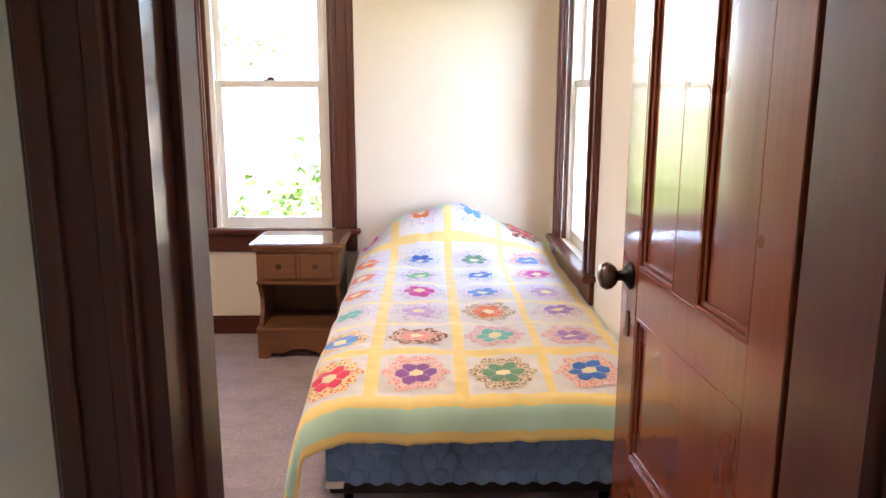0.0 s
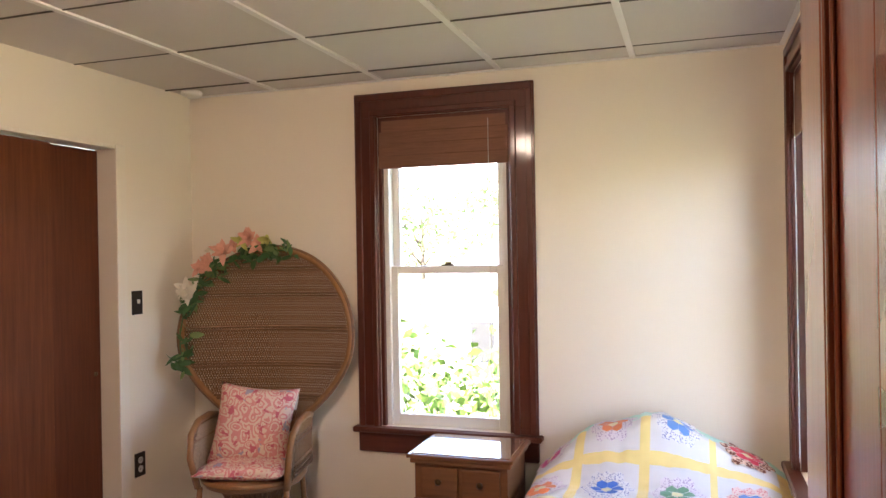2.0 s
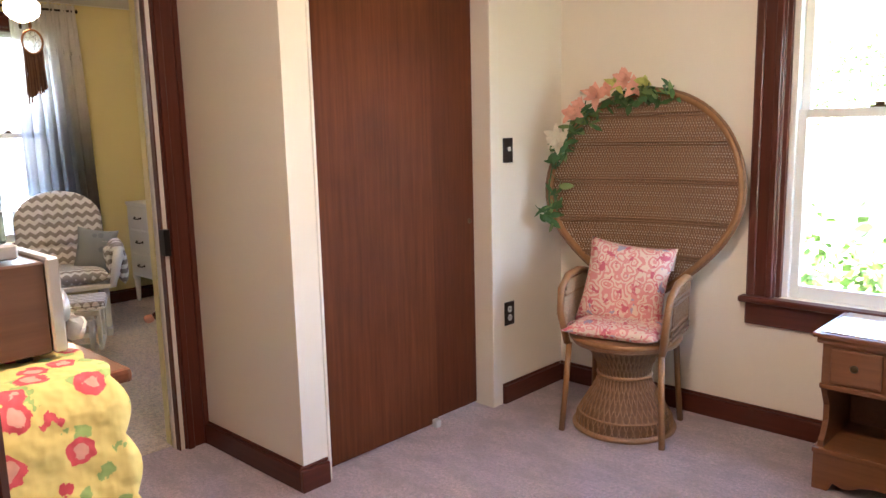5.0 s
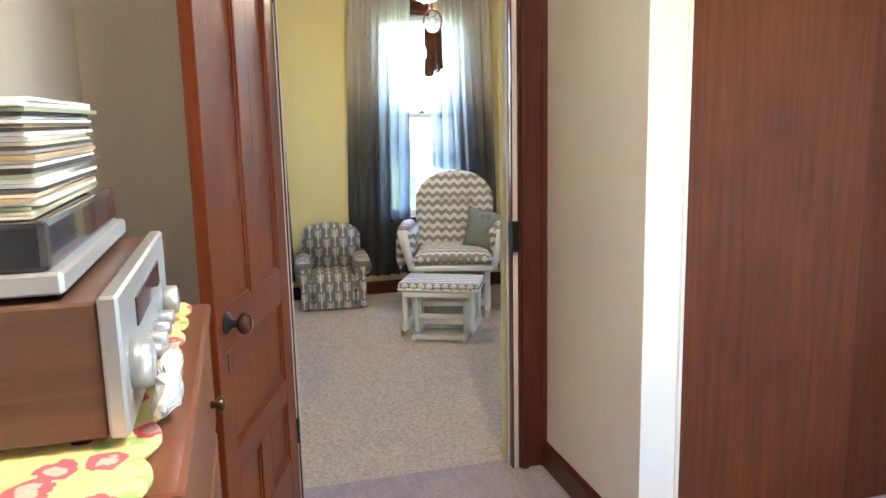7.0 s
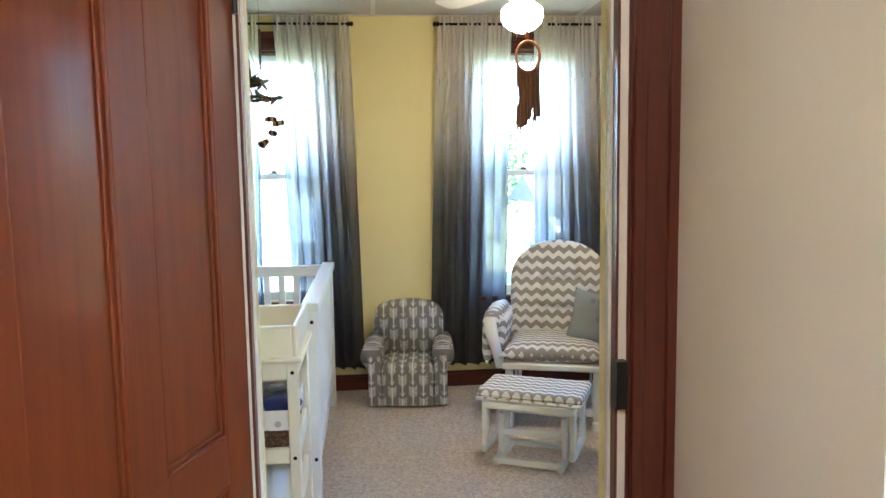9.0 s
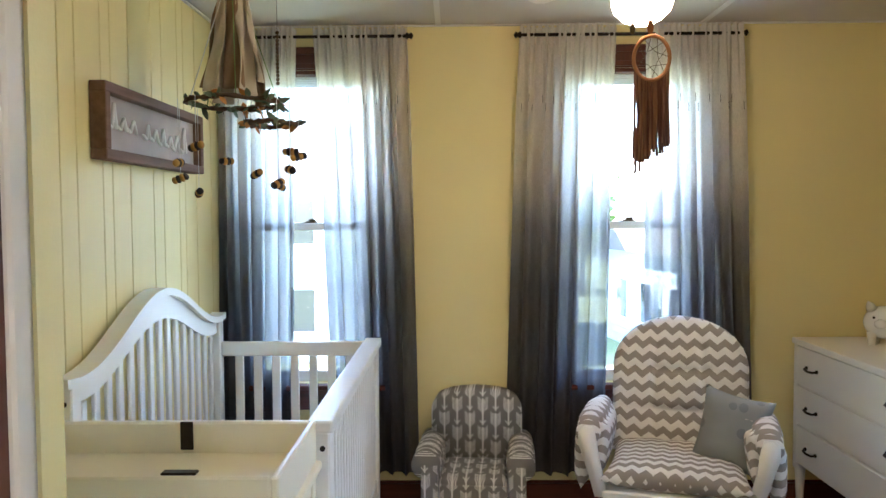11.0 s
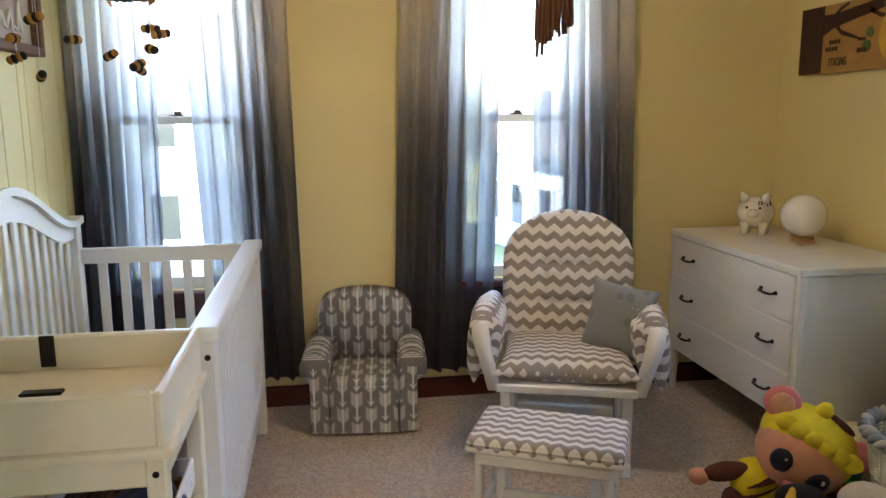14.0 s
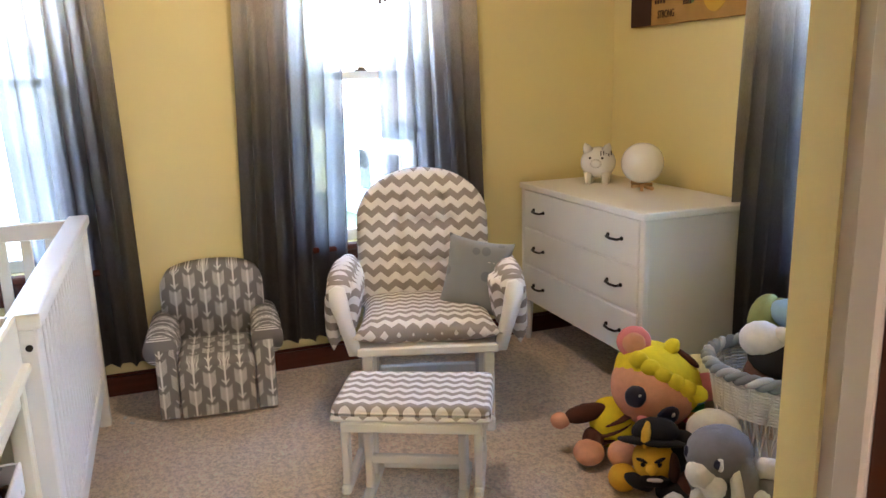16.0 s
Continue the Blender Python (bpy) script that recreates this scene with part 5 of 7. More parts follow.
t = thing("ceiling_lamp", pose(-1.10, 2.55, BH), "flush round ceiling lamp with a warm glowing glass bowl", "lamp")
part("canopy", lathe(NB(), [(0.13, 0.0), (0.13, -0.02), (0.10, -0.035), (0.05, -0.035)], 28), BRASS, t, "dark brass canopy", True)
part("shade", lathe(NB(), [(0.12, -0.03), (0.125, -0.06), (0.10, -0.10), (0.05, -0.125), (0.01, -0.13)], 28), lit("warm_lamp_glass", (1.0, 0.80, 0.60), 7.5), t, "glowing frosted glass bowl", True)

# ---- nursery plan: its own measure, fitted to the house ----
RX0, RY0, RY1, RH = [(v - o) / 0.9815 for v, o in ((NX0, 0.157), (NY0, -0.026), (NY1, -0.026), (NH, 0.0))]
RW3, RW4 = [tuple((v + 0.026) / 0.9815 for v in w[:2]) + (0.60, 2.16) for w in (W3, W4)]
NUR = Matrix.Translation((0.157, -0.026, 0)) @ Matrix.Scale(0.9815, 4)


def nursery_thing(name, m, *more, **named):
    return thing(name, NUR @ m, *more, **named)


# ---- nursery materials ----
WHITE_PAINT = plain("white_furniture_paint", (0.80, 0.79, 0.74), 0.35, vary=0.03, bump=0.03)
IVORY_PAINT = plain("ivory_furniture_paint", (0.80, 0.75, 0.60), 0.35, vary=0.03, bump=0.03)
FAN_WHITE = plain("ivory_fan_enamel", (0.76, 0.72, 0.64), 0.35, vary=0.03)
HANDLE = plain("dark_bronze", (0.02, 0.016, 0.013), 0.4, 0.7)
JUTE = plain("brown_rope", (0.17, 0.085, 0.04), 0.9, vary=0.3, size=40, bump=0.3)


def zigzag(name, across, along, period, pitch, amp, a, b):
    """Chevron print: axes of the cloth in its own space."""
    m, n, l, p = nodes_of(name)
    tc = n.new("ShaderNodeTexCoord")
    sp = n.new("ShaderNodeSeparateXYZ")
    l.new(tc.outputs["Object"], sp.inputs[0])
    u, v = sp.outputs[across], sp.outputs[along]
    tri = math_node(n, l, "PINGPONG", u, period / 2)
    s = math_node(n, l, "MULTIPLY_ADD", tri, amp * 2 / period, v)
    f = math_node(n, l, "FRACT", math_node(n, l, "DIVIDE", s, pitch))
    soft_step = math_node(n, l, "GREATER_THAN", f, 0.5)
    grain = cloud(n, l, tc.outputs["Object"], 300.0, 2.0)
    shade = math_node(n, l, "MULTIPLY_ADD", grain, 0.3, 0.85)
    c = mixed(n, l, soft_step, a, b)
    k = n.new("ShaderNodeMix")
    k.data_type, k.blend_type = "RGBA", "MULTIPLY"
    k.inputs[0].default_value = 0.4
    l.new(c, k.inputs[6])
    l.new(shade, k.inputs[7])
    l.new(k.outputs[2], p.inputs["Base Color"])
    p.inputs["Roughness"].default_value = 0.85
    relief(n, l, p, cloud(n, l, tc.outputs["Object"], 22.0), 0.3, 0.01)
    return m


TAUPE, CLOTH_WHITE = (0.33, 0.295, 0.265), (0.80, 0.78, 0.75)
CHEV_BACK = zigzag("chevron_upright", 0, 2, 0.062, 0.062, 0.024, TAUPE, CLOTH_WHITE)
CHEV_SEAT = zigzag("chevron_flat", 0, 1, 0.054, 0.05, 0.019, TAUPE, CLOTH_WHITE)
CHEV_ARM = zigzag("chevron_side", 1, 2, 0.062, 0.062, 0.024, TAUPE, CLOTH_WHITE)


def arrows(name, across, along):
    """Grey cloth printed with rows of white feathered arrows."""
    m, n, l, p = nodes_of(name)
    tc = n.new("ShaderNodeTexCoord")
    sp = n.new("ShaderNodeSeparateXYZ")
    l.new(tc.outputs["Object"], sp.inputs[0])
    col, length = 0.062, 0.14
    uu = math_node(n, l, "DIVIDE", sp.outputs[across], col)
    fl = math_node(n, l, "FLOOR", uu)
    d = math_node(n, l, "ABSOLUTE", math_node(n, l, "SUBTRACT", math_node(n, l, "SUBTRACT", uu, fl), 0.5))
    shift = math_node(n, l, "MULTIPLY", math_node(n, l, "FRACT", math_node(n, l, "MULTIPLY", fl, 0.5)), 1.0)
    v = math_node(n, l, "FRACT", math_node(n, l, "ADD", math_node(n, l, "DIVIDE", sp.outputs[along], length), shift))
    shaft = math_node(n, l, "MULTIPLY", math_node(n, l, "LESS_THAN", d, 0.06), math_node(n, l, "LESS_THAN", v, 0.93))
    vv = math_node(n, l, "SUBTRACT", v, math_node(n, l, "MULTIPLY", d, 0.42))
    barb = math_node(n, l, "LESS_THAN", math_node(n, l, "FRACT", math_node(n, l, "MULTIPLY", vv, 14.0)), 0.5)
    zone = math_node(n, l, "MULTIPLY", math_node(n, l, "GREATER_THAN", vv, 0.42), math_node(n, l, "LESS_THAN", vv, 0.86))
    feather = math_node(n, l, "MULTIPLY", math_node(n, l, "MULTIPLY", barb, zone), math_node(n, l, "LESS_THAN", d, 0.40))
    h = math_node(n, l, "SUBTRACT", v, math_node(n, l, "MULTIPLY", d, 0.5))
    head = math_node(n, l, "MULTIPLY", math_node(n, l, "MULTIPLY", math_node(n, l, "GREATER_THAN", h, 0.02), math_node(n, l, "LESS_THAN", h, 0.07)), math_node(n, l, "LESS_THAN", d, 0.24))
    f = math_node(n, l, "MAXIMUM", shaft, math_node(n, l, "MAXIMUM", feather, head))
    l.new(mixed(n, l, f, (0.21, 0.205, 0.20), (0.78, 0.77, 0.75)), p.inputs["Base Color"])
    p.inputs["Roughness"].default_value = 0.85
    relief(n, l, p, cloud(n, l, tc.outputs["Object"], 300.0), 0.2, 0.002)
    return m


ARROW_UP, ARROW_FLAT, ARROW_SIDE = arrows("arrow_print_upright", 0, 2), arrows("arrow_print_flat", 0, 1), arrows("arrow_print_side", 1, 2)


# ---- child's armchair ----
def rounded(a, b, r, seg=4):
    return soft(box(NB(), a, b), r, seg)


def armchair():
    t = nursery_thing("childs_armchair", pose(-6.405, 2.637, 0.006, 0, 0, 85), "small grey child's armchair with white arrow print", "armchair")
    part("base", rounded((-0.225, -0.17, 0.012), (0.225, 0.19, 0.20), 0.02), ARROW_UP, t, smooth=True)
    part("seat", rounded((-0.155, -0.205, 0.12), (0.155, 0.12, 0.262), 0.035), ARROW_FLAT, t, "puffed seat", True)
    part("seat_front", rounded((-0.15, -0.212, 0.012), (0.15, -0.19, 0.23), 0.01), ARROW_UP, t, smooth=True)
    bm = NB()
    prof = []
    for k in range(25):
        a = math.pi * k / 24
        prof.append((0.222 * math.cos(a) * (1 if abs(math.cos(a)) < 0.9 else 0.985), 0.465 + 0.125 * math.sin(a) ** 0.5))
    front = [bm.verts.new((x, 0.09 - 0.0 * z, z)) for x, z in [(0.215, 0.18)] + prof + [(-0.215, 0.18)]]
    back = [bm.verts.new((v.co.x * 0.98, 0.215, v.co.z)) for v in front]
    bm.faces.new(front)
    bm.faces.new(back[::-1])
    for k in range(len(front)):
        bm.faces.new((front[k], front[(k + 1) % len(front)], back[(k + 1) % len(front)], back[k]))
    part("backrest", soft(bm, 0.03, 3, 0.9), ARROW_UP, t, "rounded back", True)
    for s in (-1, 1):
        arm = part("arm", rounded((s * 0.15, -0.185, 0.012), (s * 0.238, 0.15, 0.31), 0.025), ARROW_SIDE, t, smooth=True)
        part("arm_roll", tube(NB(), [(s * 0.213, -0.20, 0.312), (s * 0.213, 0.0, 0.318), (s * 0.213, 0.15, 0.33)], [0.066, 0.066, 0.06], 20), ARROW_SIDE, arm, "rolled arm top", True)
        part("arm_front", rounded((s * 0.158, -0.203, 0.012), (s * 0.236, -0.18, 0.315), 0.01), ARROW_UP, arm, smooth=True)
    for x in (-0.19, 0.19):
        for y in (-0.14, 0.15):
            part("foot", tube(NB(), [(x, y, -0.002), (x, y, 0.02)], 0.018), BLACK_METAL, t, "black foot")


armchair()


# ---- glider and ottoman ----
def puffy_back(bm, half, z0, z1, y_at, thick, tuft_rows):
    """An arched cushion with tuft lines."""
    def w(v):
        return half * (1 if v < 0.62 else math.sqrt(max(0.0, 1 - ((v - 0.62) / 0.38) ** 2.1)))
    for s in (1, -1):
        def f(u, v, s=s):
            a = 2 * u - 1
            z = z0 + (z1 - z0) * v
            r = max(w(v), 0.012)
            edge = (max(0, 1 - a ** 4) * max(0, 1 - (2 * v - 1) ** 6)) ** 0.5
            groove = 0.022 * math.exp(-((abs(a) - 0.36) / 0.06) ** 2) * (1 if v < 0.8 else 0.3)
            for q in tuft_rows:
                groove += 0.022 * math.exp(-((v - q) / 0.025) ** 2) * (1 if abs(a) < 0.5 else 0.35)
            return Vector((a * r, y_at(z) - s * (thick / 2 * edge - (groove if s > 0 else 0) * edge), z))
        sheet(bm, f, 40, 44)
    bmesh.ops.remove_doubles(bm, verts=bm.verts[:], dist=0.002)
    return bm


def glider():
    t = nursery_thing("glider_chair", pose(-5.93, 3.447, 0.004, 0, 0, 72), "white wooden nursery glider with taupe chevron cushions", "glider")
    part("back_cushion", puffy_back(NB(), 0.285, 0.395, 0.985, lambda z: 0.20 + 0.22 * (z - 0.42), 0.13, (0.33, 0.62)), CHEV_BACK, t, "arched tufted chevron cushion", True)
    part("seat_cushion", pillow(NB(), 0.57, 0.55, 0.12, Matrix.Translation((0, -0.005, 0.415)), 26, 26), CHEV_SEAT, t, "thick chevron seat cushion", True)
    part("seat_frame", box(NB(), (-0.27, -0.265, 0.335), (0.27, 0.24, 0.37), 0.006), WHITE_PAINT, t)
    for s in (-1, 1):
        bm = NB()
        prof = [(0.252, 0.34), (0.300, 0.34), (0.318, 0.41), (0.340, 0.485), (0.362, 0.555), (0.360, 0.60), (0.335, 0.618), (0.305, 0.61), (0.296, 0.57), (0.285, 0.485), (0.268, 0.41)]
        one = [bm.verts.new((s * x, -0.285 + 0.10 * (0.62 - z), z)) for x, z in prof]
        two = [bm.verts.new((s * x, -0.245 + 0.10 * (0.62 - z), z)) for x, z in prof]
        for loop in (one, two[::-1]):
            bm.faces.new(loop)
        for k in range(len(prof)):
            bm.faces.new((one[k], one[(k + 1) % len(prof)], two[(k + 1) % len(prof)], two[k]))
        part("arm_front", soft(bm, 0.006, 2, 0.4), WHITE_PAINT, t, "curved white arm front", True)
        part("arm_rail", box(NB(), (s * 0.30, -0.25, 0.57), (s * 0.345, 0.20, 0.59), 0.006), WHITE_PAINT, t)
        pad = pillow(NB(), 0.36, 0.24, 0.09, Matrix.Translation((s * 0.30, -0.03, 0.50)) @ Matrix.Rotation(radians(90 - s * 10), 4, "Y") @ Matrix.Rotation(radians(90), 4, "Z"), 14, 14)
        part("arm_cushion", pad, CHEV_ARM, t, "chevron arm pad", True)
        part("arm_pad_top", tube(NB(), [(s * 0.33, -0.245, 0.58), (s * 0.33, -0.10, 0.595), (s * 0.328, 0.05, 0.60), (s * 0.32, 0.18, 0.60)], [0.046, 0.055, 0.054, 0.04], 16), CHEV_ARM, t, "padded arm top", True)
        part("side_pocket", pillow(NB(), 0.22, 0.24, 0.07, Matrix.Translation((s * 0.366, -0.06, 0.455)) @ Matrix.Rotation(radians(90), 4, "Y") @ Matrix.Rotation(radians(90), 4, "Z"), 12, 12), CHEV_ARM, t, "side pocket", True)
        for y in (-0.21, 0.19):
            part("leg", box(NB(), (s * 0.235 - 0.02, y - 0.02, 0.06), (s * 0.235 + 0.02, y + 0.02, 0.34), 0.004), WHITE_PAINT, t)
        part("runner", box(NB(), (s * 0.235 - 0.022, -0.25, 0.0), (s * 0.235 + 0.022, 0.28, 0.06), 0.01), WHITE_PAINT, t)
        part("back_post", tube(NB(), [(s * 0.25, 0.22, 0.36), (s * 0.25, 0.34, 0.85)], 0.016), WHITE_PAINT, t)
        part("glide_bracket", box(NB(), (s * 0.20 - 0.006, -0.10, 0.10), (s * 0.20 + 0.006, -0.06, 0.34), 0.003), LIGHT_GREY, t, "grey metal glide bracket")
    for y, z in ((-0.2, 0.10), (0.2, 0.10)):
        part("stretcher", box(NB(), (-0.235, y - 0.016, z - 0.02), (0.235, y + 0.016, z + 0.02), 0.004), WHITE_PAINT, t)


glider()


def ottoman():
    t = nursery_thing("ottoman", pose(-5.325, 3.195, 0.004, 0, 0, 64) @ Matrix.Scale(0.94, 4), "white gliding ottoman with a taupe chevron cushion", "ottoman")
    part("cushion", soft(box(NB(), (-0.268, -0.165, 0.342), (0.268, 0.165, 0.395)), 0.028, 4), CHEV_SEAT, t, "flat chevron cushion", True)
    part("cushion_skirt", soft(box(NB(), (-0.27, -0.168, 0.338), (0.27, 0.168, 0.362)), 0.012, 2), CHEV_BACK, t, smooth=True)
    part("top_frame", box(NB(), (-0.235, -0.165, 0.30), (0.235, 0.165, 0.336), 0.005), WHITE_PAINT, t)
    for s in (-1, 1):
        for y in (-0.13, 0.13):
            part("hanger", box(NB(), (s * 0.225 - 0.014, y - 0.02, 0.09), (s * 0.225 + 0.014, y + 0.02, 0.31), 0.005), WHITE_PAINT, t, "hanging side slat")
        part("side_rail", box(NB(), (s * 0.225 - 0.016, -0.17, 0.07), (s * 0.225 + 0.016, 0.17, 0.105), 0.008), WHITE_PAINT, t)
        for y in (-0.05, 0.05):
            part("post", box(NB(), (s * 0.165 - 0.014, y - 0.016, 0.04), (s * 0.165 + 0.014, y + 0.016, 0.25), 0.004), WHITE_PAINT, t)
        part("foot_runner", box(NB(), (s * 0.165 - 0.018, -0.16, 0.0), (s * 0.165 + 0.018, 0.16, 0.042), 0.01), WHITE_PAINT, t)
        part("bolt", lathe(NB(), [(0.007, 0), (0.007, 0.003), (0.003, 0.004)], 10, pose(s * 0.24, -0.13, 0.27, 0, 90 * s, 0)), LIGHT_GREY, t, "steel bolt", True)
    for y, z in ((-0.14, 0.028), (0.14, 0.028), (-0.05, 0.15), (0.05, 0.24)):
        part("cross_bar", box(NB(), (-0.165, y - 0.012, z - 0.016), (0.165, y + 0.012, z + 0.016), 0.004), WHITE_PAINT, t)


ottoman()
GREY_PRINT = speckled("grey_satin_print", (0.20, 0.22, 0.24), (0.27, 0.29, 0.30), 14, 0.3)
t = nursery_thing("grey_pillow", pose(-5.865, 3.645, 0.575, 80, 10, 60), "small grey satin pillow leaning in the glider", "pillow")
part("cover", pillow(NB(), 0.27, 0.31, 0.11, Matrix()), GREY_PRINT, t, smooth=True)
bm = NB()
for k in range(9):
    box(bm, (-0.07 + 0.05 * (k % 3), 0.06 - 0.03 * (k // 3), 0.048), (-0.03 + 0.05 * (k % 3) + 0.01 * (k % 2), 0.068 - 0.03 * (k // 3), 0.052), 0.001)
part("stitching", bm, QUILT_WHITE, t, "pale embroidered marks")


# ---- dresser ----
def dresser():
    x0, x1, y0, y1, h = -6.578, -5.51, 4.20, RY1 - 0.035, 0.832
    t = nursery_thing("dresser", pose(x0, y0, 0.004), "white three-drawer dresser on tapered legs", "dresser")
    w, d = x1 - x0, y1 - y0
    part("body", box(NB(), (0.012, 0.016, 0.215), (w - 0.012, d, h - 0.03), 0.004), WHITE_PAINT, t)
    part("top", box(NB(), (0, -0.006, h - 0.03), (w, d + 0.01, h), 0.006, seg=2), WHITE_PAINT, t)
    part("side_post", box(NB(), (0.004, 0.004, 0.19), (0.035, 0.03, h - 0.03), 0.003), WHITE_PAINT, t)
    part("side_post", box(NB(), (w - 0.035, 0.004, 0.19), (w - 0.004, 0.03, h - 0.03), 0.003), WHITE_PAINT, t)
    for k in range(3):
        z = 0.225 + k * 0.194
        drawer = part("drawer", box(NB(), (0.04, 0.001, z), (w - 0.04, 0.02, z + 0.186), 0.004), WHITE_PAINT, t)
        part("bead", box(NB(), (0.04, 0.004, z + 0.187), (w - 0.04, 0.016, z + 0.193), 0.002), WHITE_PAINT, t)
        for x in (0.2, w - 0.2):
            pts = [(x - 0.05, -0.004, z + 0.095), (x - 0.04, -0.018, z + 0.09), (x, -0.022, z + 0.088), (x + 0.04, -0.018, z + 0.09), (x + 0.05, -0.004, z + 0.095)]
            bm = tube(NB(), pts, 0.0055, 8)
            ball(bm, (x - 0.05, -0.002, z + 0.095), 0.009, None, 8, 6)
            ball(bm, (x + 0.05, -0.002, z + 0.095), 0.009, None, 8, 6)
            part("handle", bm, HANDLE, drawer, "dark bronze bow handle", True)
    for x in (0.03, w - 0.03):
        for y in (0.03, d - 0.04):
            part("leg", lathe(NB(), [(0.013, 0), (0.016, 0.02), (0.023, 0.16), (0.026, 0.2), (0.026, 0.22)], 12, pose(x, y, 0)), WHITE_PAINT, t, smooth=True)


dresser()
CERAMIC = plain("white_ceramic", (0.82, 0.81, 0.78), 0.15, vary=0.02, bump=0.0, coat=0.5)
bm = NB()
ball(bm, (0, 0, 0.105), (0.088, 0.075, 0.078), None, 24, 16)
ball(bm, (0.0, -0.072, 0.105), (0.028, 0.018, 0.022), None, 14, 8)
for s in (-1, 1):
    lathe(bm, [(0.026, 0), (0.018, 0.025), (0.002, 0.045)], 10, pose(s * 0.045, -0.03, 0.165, 20, s * 22, 0))
    for y in (-0.035, 0.035):
        lathe(bm, [(0.018, 0.0), (0.02, 0.03), (0.026, 0.06)], 10, pose(s * 0.042, y, 0))
tube(bm, [(0, 0.07, 0.12), (0.012, 0.085, 0.13), (0, 0.092, 0.142)], 0.005, 6)
for s in (-1, 1):
    for k in ball(bm, (s * 0.03, -0.068, 0.132), 0.006, None, 8, 6):
        for f in k.link_faces:
            f.material_index = 1
for k in range(5):
    n0 = len(bm.faces)
    box(bm, (0.02 + 0.012 * k, -0.0625 + 0.006 * k, 0.135 + 0.008 * (k % 3)), (0.024 + 0.012 * k, -0.056 + 0.006 * k, 0.165), 0.0)
    bm.faces.ensure_lookup_table()
    for f in bm.faces[n0:]:
        f.material_index = 1
pig = tagged(part("piggy_bank", bm, [CERAMIC, HANDLE], None, smooth=True), "white ceramic piggy bank with small dark marks on the dresser", "piggy bank")
pig.matrix_basis = NUR @ pose(-6.345, 4.51, 0.836, 0, 0, 50) @ Matrix.Scale(0.98, 4)
t = nursery_thing("moon_lamp", pose(-6.033, 4.55, 0.836), "white globe lamp on crossed wooden feet on the dresser", "lamp")
part("globe", lathe(NB(), [(0.004 + 0.092 * math.sin(math.pi * k / 20), 0.125 - 0.092 * math.cos(math.pi * k / 20)) for k in range(21)], 32), CERAMIC, t, "white globe", True)
for a in (35, -35, 90):
    part("foot", box(NB(), (-0.055, -0.008, 0.0), (0.055, 0.008, 0.016), 0.002, pose(0, 0, 0.014, 0, 14 if a != 90 else 0, a)), plain("pale_pine_%d" % (a + 90), (0.55, 0.36, 0.19), 0.5), t, "pale wooden foot")


# ---- crib ----
def slab_curve(bm, f, x0, x1, y0, y1, low, n=40):
    """An upright board whose top follows f(x) and whose bottom follows low(x)."""
    cols = []
    for k in range(n + 1):
        x = x0 + (x1 - x0) * k / n
        cols.append([bm.verts.new(v) for v in ((x, y0, low(x)), (x, y1, low(x)), (x, y1, f(x)), (x, y0, f(x)))])
    for a, b in zip(cols, cols[1:]):
        for i in range(4):
            bm.faces.new((a[i], a[(i + 1) % 4], b[(i + 1) % 4], b[i]))
    bm.faces.new(cols[0][::-1])
    bm.faces.new(cols[-1])
    return bm


